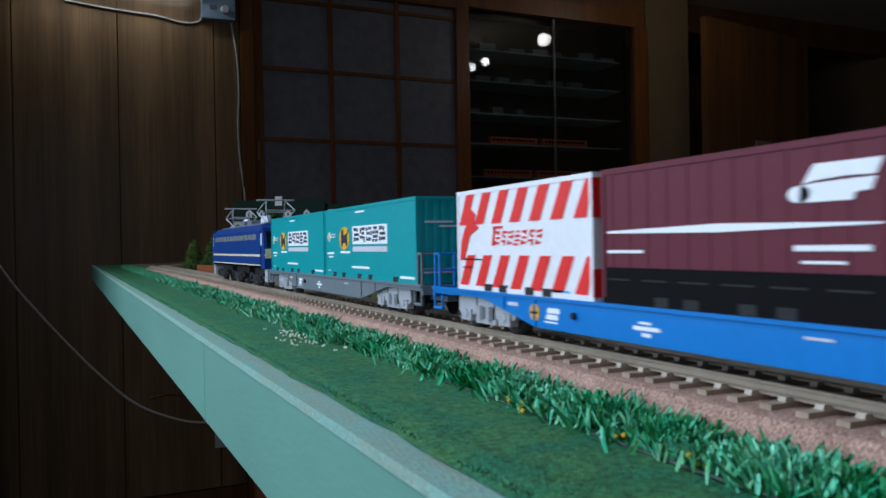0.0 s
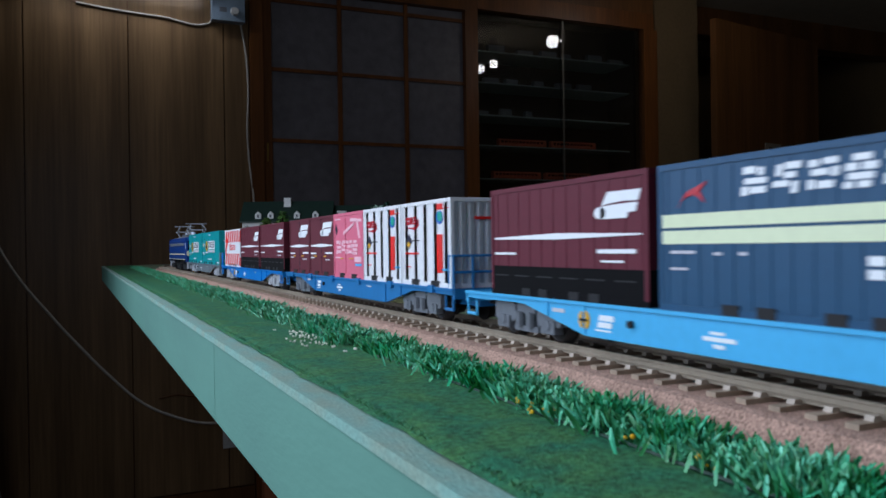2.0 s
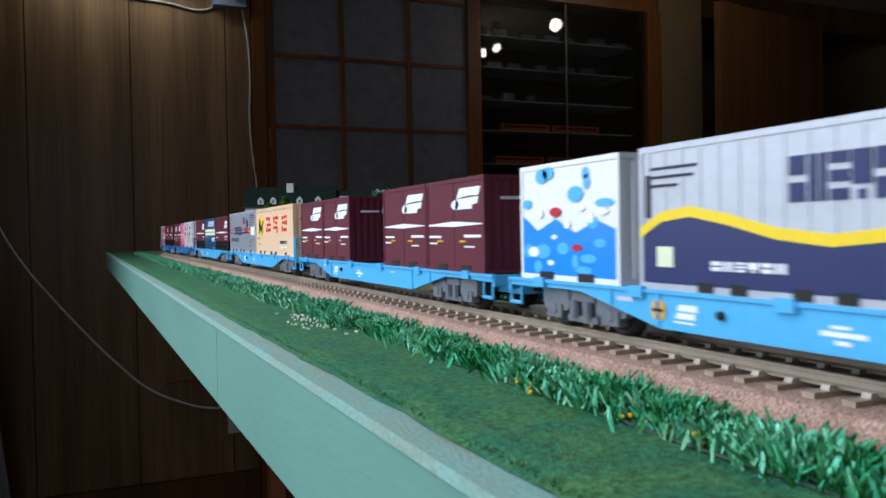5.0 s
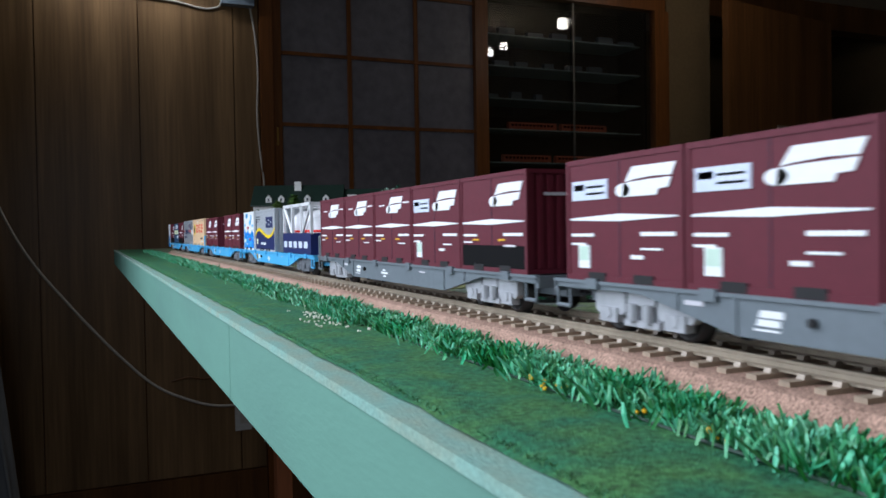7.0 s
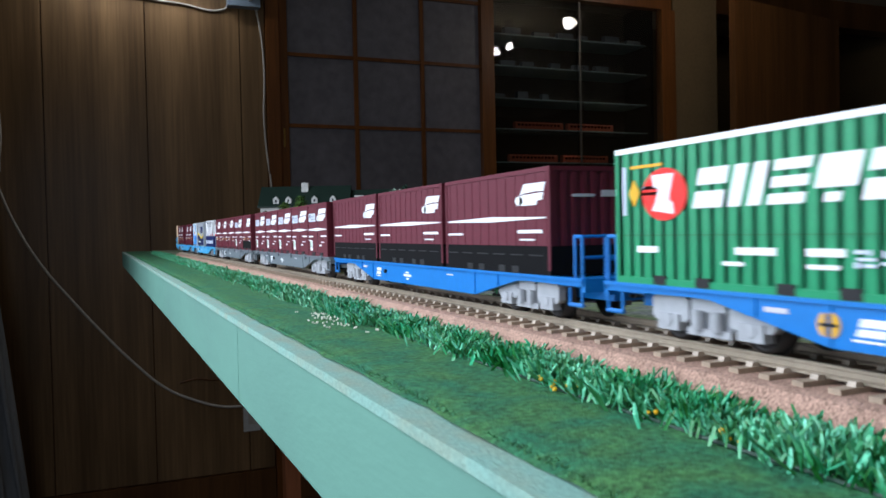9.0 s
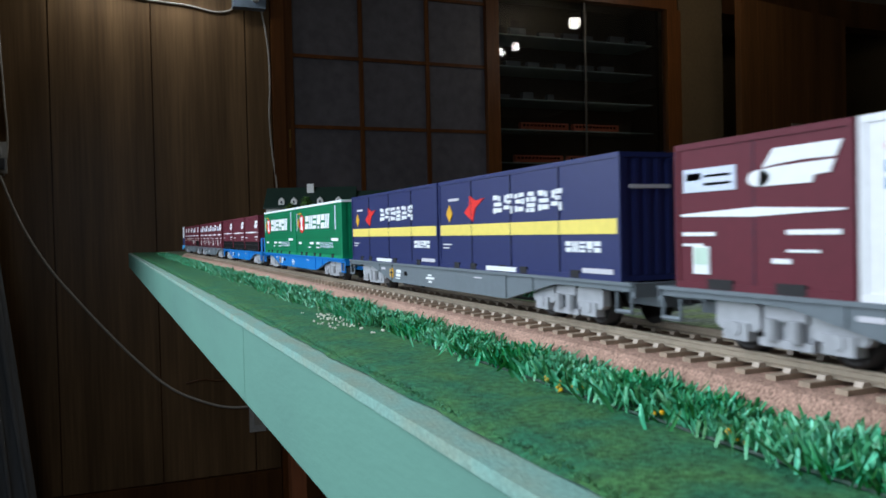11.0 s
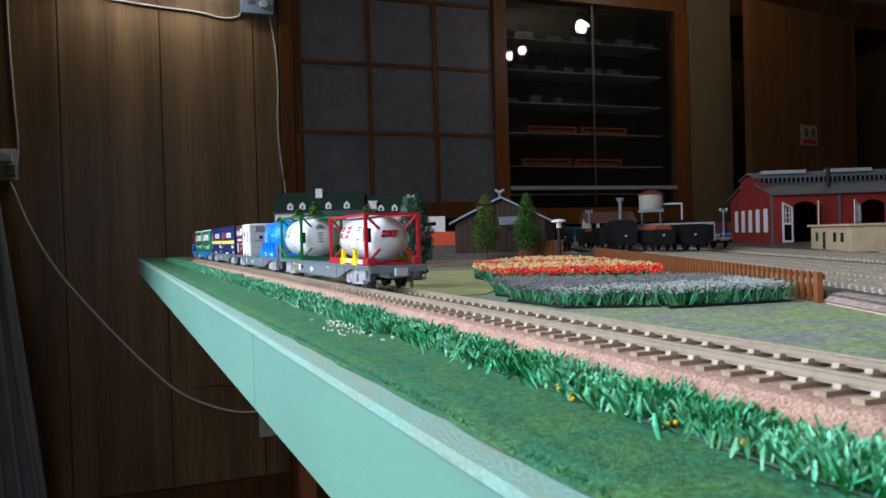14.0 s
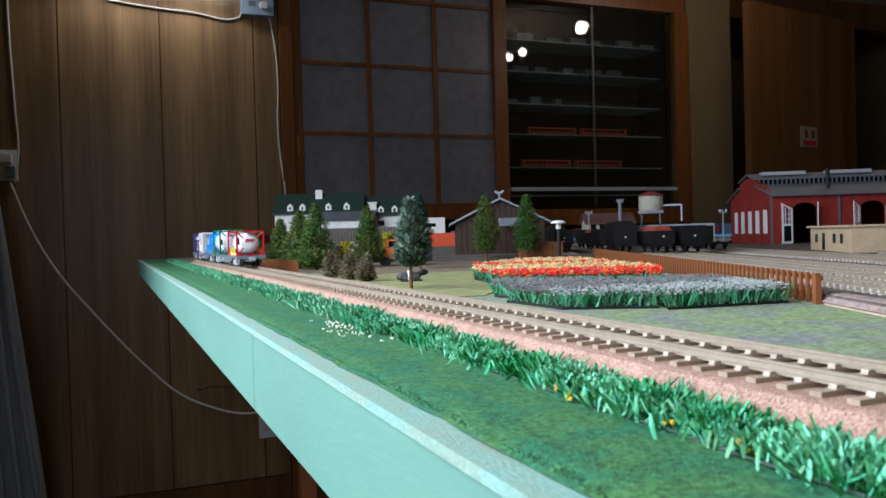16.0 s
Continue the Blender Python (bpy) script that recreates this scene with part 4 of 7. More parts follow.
def white12(index, y):
    b = Box(12, "white", "white ribbed freight container with red emblem and red bar", ribs=5, rib_deep=0.0002, end_colour="light_grey")
    b.imprint("emblem", blocks(0.10, 0.735, 0.24, 0.09, 3, 0.2), "frame_red")
    b.imprint("swoosh", [[(0.08, 0.70), (0.30, 0.70), (0.38, 0.77), (0.36, 0.80), (0.38, 0.72), (0.30, 0.665)]], "frame_red")
    b.imprint("diamond", [[(0.09, 0.53), (0.16, 0.62), (0.23, 0.53), (0.16, 0.44)]], "ink")
    b.imprint("diamond", [[(0.12, 0.49), (0.16, 0.53), (0.20, 0.49), (0.16, 0.45)]], "gold", 0.0001)
    b.imprint("red_bar", [rect(0.74, 0.88, 0.84, 0.945), rect(0.74, 0.165, 0.84, 0.60)], "red", 0, "tall red bar")
    b.imprint("globe", [ring(0.79, 0.79, 0.062, 0.075)], "globe_blue")
    b.imprint("globe", [ring(0.80, 0.80, 0.045, 0.055)], "globe_green", 0.0001)
    small_bars(b, "red", [(0.08, 0.37, 0.28, 0.022), (0.10, 0.21, 0.10, 0.012), (0.84, 0.885, 0.13, 0.008)])
    small_bars(b, "ink", [(0.25, 0.53, 0.13, 0.014)])
    small_bars(b, "sky", [(0.82, 0.19, 0.14, 0.022)])
    b.end_print("printed_bar", [rect(0.3, 0.76, 0.72, 0.79)], "red")
    b.end_print("hatch", [rect(0.74, 0.77, 0.92, 0.9)], "dark_grey")
    b.end_print("emblem", [rect(0.68, 0.62, 0.94, 0.68)], "frame_red")
    b.put_on(index, y)


def petrol20(index, y):
    b = Box(20, "petrol", "petrol blue freight container with two cream bands", ribs=16)
    b.imprint("band", [rect(0.005, 0.565, 0.995, 0.655), rect(0.005, 0.455, 0.995, 0.545)], "cream", 0, "cream bands")
    b.imprint("lettering", strokes(0.32, 0.735, 0.60, 0.17, 6, 0.2, 0.01, 1.3), "print_white")
    b.imprint("leaping_emblem", [[(0.08, 0.70), (0.12, 0.80), (0.20, 0.86), (0.17, 0.80), (0.19, 0.72), (0.15, 0.78), (0.11, 0.76)]], "frame_red")
    b.imprint("lettering", blocks(0.68, 0.26, 0.26, 0.12, 5, 0.2), "print_white")
    small_bars(b, "print_pale", [(0.05, 0.39, 0.1, 0.02), (0.05, 0.28, 0.07, 0.016), (0.22, 0.38, 0.03, 0.02), (0.31, 0.38, 0.03, 0.02), (0.72, 0.03, 0.2, 0.03)])
    b.put_on(index, y)


def silver31(index, y):
    b = Box(31, "silver", "silver grey freight container with navy lettering blocks and red stripe", ribs=24, rib_deep=0.0002)
    b.imprint("stripe", [rect(0.03, 0.555, 0.19, 0.59), rect(0.50, 0.555, 0.86, 0.59)], "red")
    b.imprint("stripe", [rect(0.03, 0.47, 0.09, 0.50), rect(0.48, 0.465, 0.84, 0.50)], "navy_print")
    b.imprint("lettering", strokes(0.20, 0.43, 0.29, 0.20, 4, 0.08, 0.008, 1.2), "navy_print")
    b.imprint("lettering", strokes(0.05, 0.265, 0.34, 0.085, 8, 0.25), "navy_print")
    b.imprint("lettering", blocks(0.105, 0.455, 0.085, 0.05, 4, 0.3), "light_grey")
    b.imprint("runner_emblem", [[(0.55, 0.72), (0.60, 0.70), (0.62, 0.86), (0.57, 0.86)], [(0.69, 0.62), (0.74, 0.66), (0.72, 0.76), (0.68, 0.84), (0.66, 0.74)], [(0.62, 0.45), (0.66, 0.56), (0.72, 0.62), (0.68, 0.64), (0.63, 0.56)]], "navy_print", 0, "plain navy emblem shape")
    b.imprint("runner_emblem", [[(0.58, 0.72), (0.60, 0.71), (0.61, 0.84), (0.59, 0.84)], [(0.66, 0.58), (0.73, 0.50), (0.75, 0.54), (0.68, 0.63)]], "red", 0.0001)
    b.imprint("diamond", [[(0.78, 0.50), (0.81, 0.60), (0.84, 0.50), (0.81, 0.40)]], "gold", 0.0001)
    b.imprint("sticker", [rect(0.845, 0.42, 0.96, 0.615)], "print_white", 0.0001)
    small_bars(b, "ink", [(0.80, 0.88, 0.16, 0.02), (0.80, 0.83, 0.16, 0.02), (0.80, 0.78, 0.15, 0.012), (0.80, 0.72, 0.15, 0.012), (0.80, 0.66, 0.07, 0.012), (0.78, 0.30, 0.13, 0.012), (0.78, 0.24, 0.06, 0.012), (0.78, 0.17, 0.06, 0.012)])
    b.put_on(index, y)


def beige31(index, y):
    b = Box(31, "beige", "beige freight container with yellow disc and red lettering blocks", ribs=0)
    b.imprint("disc", [ring(0.16, 0.615, 0.075, 0.225, 28)], "yellow", 0, "yellow disc with a black figure")
    b.imprint("disc_figure", [[(0.105, 0.46), (0.12, 0.44), (0.135, 0.52), (0.17, 0.53), (0.185, 0.45), (0.20, 0.46), (0.21, 0.60), (0.235, 0.74), (0.21, 0.70), (0.195, 0.64), (0.16, 0.62), (0.145, 0.72), (0.14, 0.80), (0.125, 0.75), (0.11, 0.78), (0.10, 0.66)]], "ink", 0.0001)
    for k, u in enumerate((0.315, 0.505, 0.725)):
        b.imprint("lettering_block", [[(u + p, q) for p, q in poly] for poly in strokes(-0.13 * k, 0.46, 0.52, 0.34, 4, 0.04, 0.006)[5 * k:5 * k + (5 if k < 2 else 6)]], "red", 0, "red barred mark")
    b.imprint("lettering", blocks(0.68, 0.24, 0.165, 0.055, 5, 0.2), "ink")
    b.imprint("sticker", [rect(0.68, 0.13, 0.845, 0.175)], "print_white")
    b.imprint("sticker", [rect(0.40, 0.885, 0.50, 0.94)], "print_white")
    small_bars(b, "red", [(0.41, 0.90, 0.08, 0.02)])
    small_bars(b, "ink", [(0.04, 0.34, 0.07, 0.018), (0.08, 0.23, 0.04, 0.01), (0.09, 0.20, 0.03, 0.01), (0.695, 0.145, 0.13, 0.01)])
    b.imprint("seam", [rect(0.01, 0.925, 0.99, 0.93)], "dark_grey")
    b.end_print("printed_bar", [rect(0.15, 0.7, 0.35, 0.73), rect(0.3, 0.62, 0.45, 0.65)], "ink")
    b.put_on(index, y)


def wave12(index, y):
    b = Box(12, "white", "white and blue freight container with a watery pattern", ribs=0)
    random.seed(5)
    b.imprint("wave", [[(0.02, 0.02), (0.98, 0.02), (0.98, 0.42), (0.8, 0.5), (0.6, 0.4), (0.4, 0.52), (0.2, 0.42), (0.02, 0.56)]], "tank_blue", 0, "blue wave pattern")
    b.imprint("splash", [ring(random.uniform(0.08, 0.92), random.uniform(0.05, 0.95), random.uniform(0.03, 0.09), random.uniform(0.03, 0.07), 9) for i in range(16)], "sky", 0.0001)
    b.imprint("splash", [ring(random.uniform(0.08, 0.92), random.uniform(0.05, 0.6), random.uniform(0.03, 0.08), random.uniform(0.02, 0.05), 9) for i in range(9)], "print_white", 0.0002)
    b.imprint("splash", [ring(0.4, 0.58, 0.06, 0.04, 9), ring(0.62, 0.28, 0.05, 0.03, 9)], "frame_red", 0.0003)
    b.put_on(index, y)


def runner20(index, y):
    b = Box(20, "silver", "silver grey container with navy base and yellow wave", ribs=14)
    low = [(0.004, 0.01), (0.996, 0.01), (0.996, 0.52), (0.93, 0.42), (0.82, 0.34), (0.68, 0.31), (0.52, 0.35), (0.36, 0.44), (0.22, 0.50), (0.10, 0.47), (0.004, 0.36)]
    b.imprint("base_wave", [low], "navy", 0, "navy lower half")
    top = [(0.004, 0.36), (0.10, 0.47), (0.22, 0.50), (0.36, 0.44), (0.52, 0.35), (0.68, 0.31), (0.82, 0.34), (0.93, 0.42), (0.996, 0.52)]
    b.imprint("yellow_wave", [top + [(u, v + 0.07) for u, v in top[::-1]]], "yellow", 0.0001)
    b.imprint("lettering", blocks(0.56, 0.56, 0.34, 0.26, 6, 0.15), "navy_print", 0.0001)
    small_bars(b, "ink", [(0.05, 0.83, 0.2, 0.02), (0.05, 0.77, 0.18, 0.02), (0.05, 0.71, 0.12, 0.02), (0.03, 0.5, 0.02, 0.3)])
    b.imprint("lettering", blocks(0.30, 0.15, 0.26, 0.06, 6, 0.2), "print_white", 0.0001)
    b.imprint("sticker", [rect(0.08, 0.16, 0.15, 0.30)], "cream", 0.0001)
    b.put_on(index, y)


def green31(index, y):
    b = Box(31, "green", "green ribbed freight container with red disc and white lettering blocks", ribs=30, rim="print_white", rib_deep=0.0002)
    b.imprint("disc", [ring(0.155, 0.64, 0.066, 0.185, 28)], "red", 0, "red disc with white block")
    b.imprint("disc_block", [[(0.12, 0.53), (0.185, 0.50), (0.18, 0.58), (0.17, 0.60), (0.18, 0.74), (0.185, 0.78), (0.12, 0.78), (0.125, 0.70), (0.14, 0.68), (0.13, 0.58)]], "print_white", 0.0001)
    b.imprint("lettering", blocks(0.235, 0.53, 0.53, 0.26, 6, 0.16, 0.02), "print_white")
    b.imprint("lettering", strokes(0.575, 0.17, 0.26, 0.10, 6, 0.2), "sticker_pale")
    b.imprint("seam", [rect(0.005, 0.352, 0.995, 0.357)], "frame_green")
    b.imprint("diamond", [[(0.045, 0.66), (0.062, 0.76), (0.08, 0.66), (0.062, 0.56)]], "gold")
    small_bars(b, "gold", [(0.05, 0.84, 0.10, 0.022)])
    small_bars(b, "sticker_pale", [(0.09, 0.68, 0.05, 0.025), (0.09, 0.64, 0.05, 0.02), (0.025, 0.50, 0.010, 0.36), (0.87, 0.50, 0.016, 0.42)])
    b.imprint("sticker", [rect(0.07, 0.23, 0.135, 0.275), rect(0.34, 0.23, 0.43, 0.275), rect(0.49, 0.23, 0.56, 0.275), rect(0.80, 0.30, 0.92, 0.35), rect(0.31, 0.16, 0.36, 0.185), rect(0.49, 0.16, 0.55, 0.185)], "print_white")
    b.put_on(index, y)


def navy31(index, y):
    b = Box(31, "navy", "navy freight container with yellow band and white lettering blocks", ribs=0)
    b.imprint("band", [rect(0.005, 0.37, 0.995, 0.49)], "band_yellow", 0, "yellow band")
    b.imprint("lettering", strokes(0.40, 0.58, 0.38, 0.18, 6, 0.2, 0, 1.3), "print_white")
    b.imprint("bird_emblem", [[(0.20, 0.62), (0.26, 0.52), (0.28, 0.66), (0.34, 0.76), (0.28, 0.74), (0.24, 0.80), (0.24, 0.70)]], "red")
    b.imprint("diamond", [[(0.06, 0.62), (0.085, 0.72), (0.11, 0.62), (0.085, 0.52)]], "gold")
    b.imprint("lettering", blocks(0.78, 0.22, 0.15, 0.09, 5, 0.2), "print_white")
    b.imprint("printed_bar", [rect(0.08, 0.76, 0.16, 0.79), rect(0.03, 0.26, 0.10, 0.275), rect(0.03, 0.22, 0.08, 0.235), rect(0.85, 0.05, 0.97, 0.09)], "print_pale")
    b.imprint("sticker", [rect(0.35, 0.01, 0.53, 0.055)], "print_white", 0.0002)
    b.imprint("seam", [rect(u, 0.02, u + 0.002, 0.98) for u in (0.25, 0.5, 0.75)], "ink", 0.00005)
    b.end_print("printed_bar", [rect(0.1, 0.72, 0.5, 0.75)], "print_pale")
    b.put_on(index, y)


def words(text, parent, x, y, z, wide, colour):
    """Flat printed words on the side that faces -x, starting at y and reading towards -y."""
    cu = bpy.data.curves.new("words", "FONT")
    cu.body, cu.extrude, cu.size, cu.fill_mode = text, 0.0, 1.0, "BOTH"
    ob = bpy.data.objects.new("words", cu)
    scene.collection.objects.link(ob)
    me = bpy.data.meshes.new_from_object(ob.evaluated_get(bpy.context.evaluated_depsgraph_get()))
    bpy.data.objects.remove(ob)
    size = wide / max(v.co.x for v in me.vertices)
    me.transform(Matrix(((0, 0, 1, x), (-size, 0, 0, y), (0, size, 0, z), (0, 0, 0, 1))))
    me.materials.clear()
    me.materials.append(M[colour])
    p = new("lettering", me)
    p.parent = parent
    return p


def cool12(index, y):
    b = Box(12, "white", "white refrigerated container with grey machinery end", ribs=0, end_colour="light_grey")
    words("COOL CONTAINER", b.ob, -b.W / 2 - 0.00012, b.L / 2 - b.L * 0.11, b.H * 0.80, b.L * 0.40, "red")
    b.imprint("emblem", blocks(0.11, 0.60, 0.26, 0.15, 3, 0.2), "deep_blue")
    b.imprint("diamond", [[(0.13, 0.51), (0.165, 0.57), (0.20, 0.51), (0.165, 0.45)]], "ink")
    b.imprint("figure", [ring(0.66, 0.68, 0.06, 0.13, 12), [(0.58, 0.45), (0.66, 0.42), (0.72, 0.52), (0.62, 0.56)]], "globe_blue")
    b.imprint("figure", [ring(0.69, 0.62, 0.05, 0.08, 12)], "orange", 0.0001)
    small_bars(b, "ink", [(0.24, 0.51, 0.10, 0.01), (0.12, 0.36, 0.05, 0.01), (0.2, 0.36, 0.05, 0.01)])
    b.imprint("vent_grille", [rect(0.87, 0.30 + i * 0.04, 0.95, 0.32 + i * 0.04) for i in range(14)], "light_grey")
    L, W, H = b.L, b.W, b.H
    y0 = -L / 2
    part("machinery_panel", boxes((-W / 2 + 0.001, W / 2 - 0.001, y0 - 0.0008, y0 + 0.0004, 0.001, H - 0.001)), M["light_grey"], b.ob, "grey cooling machinery end", bevel=0.0002)
    part("control_hatch", boxes((-0.0105, -0.0015, y0 - 0.0016, y0 - 0.0007, 0.0150, 0.0208)), M["light_grey"], b.ob, bevel=0.0003)
    part("control_window", boxes((-0.0060, -0.0025, y0 - 0.0018, y0 - 0.0015, 0.0165, 0.0195)), M["ink"], b.ob)
    part("lower_hatch", boxes((-0.0125, -0.0010, y0 - 0.0012, y0 - 0.0007, 0.0025, 0.0135)), M["light_grey"], b.ob, bevel=0.0002)
    part("lower_hatch", boxes((0.0010, 0.0125, y0 - 0.0012, y0 - 0.0007, 0.0025, 0.0135)), M["light_grey"], b.ob, bevel=0.0002)
    part("upper_hatch", boxes((0.0012, 0.0125, y0 - 0.0011, y0 - 0.0007, 0.0150, 0.0295)), M["light_grey"], b.ob, bevel=0.0002)
    part("top_louvre", boxes(*[(-0.0090, -0.0010, y0 - 0.0013, y0 - 0.0007, 0.0235 + i * 0.0012, 0.0241 + i * 0.0012) for i in range(5)]), M["dark_grey"], b.ob)
    b.put_on(index, y)


def tank20(index, y, frame, lettering, label, saddles=False, end_text=False, H=0.0316, r=0.0136, zc=0.0158):
    """A tank in an open frame."""
    L, W = 0.0757, 0.0304
    ob = empty("tank_container", label, "tank container", "containers on the train")
    fm = M[frame]
    for sx in (-1, 1):
        for sy in (-1, 1):
            x, yy = sx * (W / 2 - 0.0009), sy * (L / 2 - 0.0009)
            part("corner_post", boxes((x - 0.0009, x + 0.0009, yy - 0.0009, yy + 0.0009, 0, H)), fm, ob, bevel=0.0002)
    bm = bmesh.new()
    for z in (0.0007, H - 0.0007):
        for s in (-1, 1):
            box(bm, s * (W / 2 - 0.0009) - 0.0006, s * (W / 2 - 0.0009) + 0.0006, -L / 2 + 0.0018, L / 2 - 0.0018, z - 0.0006, z + 0.0006)
            box(bm, -W / 2 + 0.0018, W / 2 - 0.0018, s * (L / 2 - 0.0009) - 0.0006, s * (L / 2 - 0.0009) + 0.0006, z - 0.0006, z + 0.0006)
    part("frame_rail", bm, fm, ob, bevel=0.00015)
    for sy in (-1, 1):
        ye = sy * (L / 2 - 0.0009)
        for sx in (-1, 1):
            xs = sx * (W / 2 - 0.0009)
            for z0, z1 in ((0.0012, 0.0085), (H - 0.0012, H - 0.0085)):
                bar("brace", (sx * (W / 2 - 0.0012), ye, z0), (sx * 0.0070, ye, z1), 0.0008, fm, ob)
            if not saddles:
                bar("brace", (xs, ye - sy * 0.001, H - 0.0010), (xs, ye - sy * 0.016, H - 0.0016), 0.0006, fm, ob)
                bar("brace", (xs, ye - sy * 0.001, 0.0075), (xs, ye - sy * 0.016, 0.0010), 0.0008, fm, ob)
                bar("brace", (xs, ye - sy * 0.001, H - 0.0065), (xs, ye - sy * 0.010, H - 0.0012), 0.0006, fm, ob)
    bm = bmesh.new()
    h = 0.0335
    prof = [(-h, 0.0), (-h + 0.0004, 0.29 * r), (-h + 0.0014, 0.59 * r), (-h + 0.0032, 0.82 * r), (-h + 0.0058, r)]
    prof = prof + [(-a, q) for a, q in prof[::-1]]
    lathe(bm, prof, "y", 36, (0, 0, zc))
    tank = part("tank", bm, M["tank_white"], ob, "glossy white tank")
    for yy in (-0.019, -0.006, 0.007, 0.020):
        bm = bmesh.new()
        lathe(bm, [(yy - 0.0004, r), (yy - 0.0003, r + 0.0003), (yy + 0.0003, r + 0.0003), (yy + 0.0004, r)], "y", 36, (0, 0, zc))
        part("band", bm, M["print_pale"], tank)
    bm = boxes((-0.0050, 0.0050, -L / 2 + 0.002, L / 2 - 0.002, H - 0.0012, H - 0.0007))
    part("walkway", bm, M["light_grey"], ob)
    # plain lettering blocks on the curved side
    bm = bmesh.new()
    for poly in blocks(0, 0, 0.019, 0.0070, 3, 0.25, 0.002):
        for x in (0,):
            pts = []
            for u, v in poly:
                a = (v + 0.0005) / r
                pts.append((-math.cos(a) * (r + 0.0001), 0.0270 - u, zc + math.sin(a) * (r + 0.0001)))
            vs = [bm.verts.new(p) for p in pts] + [bm.verts.new((p[0] - 0.0001, p[1], p[2])) for p in pts]
            for i in range(4):
                j = (i + 1) % 4
                bm.faces.new((vs[i], vs[j], vs[4 + j], vs[4 + i]))
            bm.faces.new(vs[:4][::-1]), bm.faces.new(vs[4:])
    part("lettering", bm, M[lettering], tank)
    bm = bmesh.new()
    for k, (yy, zz, ww) in enumerate(((-0.010, 0.020, 0.006), (-0.010, 0.0185, 0.005), (-0.011, 0.0135, 0.004), (0.002, 0.0085, 0.003))):
        a = math.asin((zz - zc) / r)
        box(bm, -math.cos(a) * r - 0.0003, -math.cos(a) * r + 0.0006, yy - ww / 2, yy + ww / 2, zz - 0.0003, zz + 0.0003)
    part("printed_bar", bm, M["ink"], tank)
    bm = bmesh.new()
    if end_text:
        for poly in blocks(-0.005, zc + 0.0006, 0.009, 0.0036, 3, 0.2, 0.001):
            prism(bm, poly, -h - 0.0002, -h + 0.0016, "y")
    else:
        for z, w2 in ((0.0240, 0.004), (0.0225, 0.006), (0.0185, 0.004), (0.0165, 0.004), (0.0145, 0.003), (0.0125, 0.004)):
            box(bm, -w2 / 2, w2 / 2, -h - 0.0002, -h + 0.002, z, z + 0.0006)
    part("end_lettering", bm, M[lettering if end_text else "dark_grey"], tank)
    part("document_box", boxes((-W / 2 + 0.0002, -W / 2 + 0.0040, -L / 2 + 0.0018, -L / 2 + 0.0040, 0.0120, 0.0195)), M["dark_box"], ob, bevel=0.0002)
    if saddles:
        for s in (-1, 1):
            bm = bmesh.new()
            for yy in (0.006, -0.018):
                x0, x1 = sorted((s * (W / 2 + 0.0006), s * (W / 2 - 0.0012)))
                box(bm, x0, x1, yy - 0.0018, yy + 0.0018, 0.0035, 0.0085)
                box(bm, x0, x1, yy - 0.0048, yy + 0.0048, 0.0, 0.0036)
            box(bm, min(s * (W / 2 + 0.0004), s * (W / 2 - 0.001)), max(s * (W / 2 + 0.0004), s * (W / 2 - 0.001)), -0.020, 0.008, 0.0008, 0.0034)
            part("saddle", bm, M["yellow"], ob, "yellow lifting saddle", bevel=0.0002)
        part("side_sill", boxes((-W / 2 - 0.0001, -W / 2 + 0.0010, -L / 2 + 0.0018, L / 2 - 0.0018, 0.0003, 0.0034)), fm, ob)
        part("printed_bar", boxes((-W / 2 - 0.0008, -W / 2 - 0.0004, -0.012, 0.0, 0.0012, 0.0028), (-W / 2 - 0.0003, -W / 2 - 0.0001, -0.033, -0.024, 0.0008, 0.0030)), M["sticker_pale"], ob)
        for s in (-1, 1):
            bm = bmesh.new()
            rod(bm, (s * 0.0125, -L / 2 - 0.0004, 0.0018), (s * 0.0125, -L / 2 - 0.0022, 0.0018), 0.0027, n=18)
            tl = part("tail_disc", bm, M["tail_rim"], ob, "round red tail disc")
            bm = bmesh.new()
            rod(bm, (s * 0.0125, -L / 2 - 0.0021, 0.0018), (s * 0.0125, -L / 2 - 0.0025, 0.0018), 0.0021, n=18)
            part("lens", bm, M["frame_red"], tl)
    LOADS.append((ob, index, y, 0.01265))


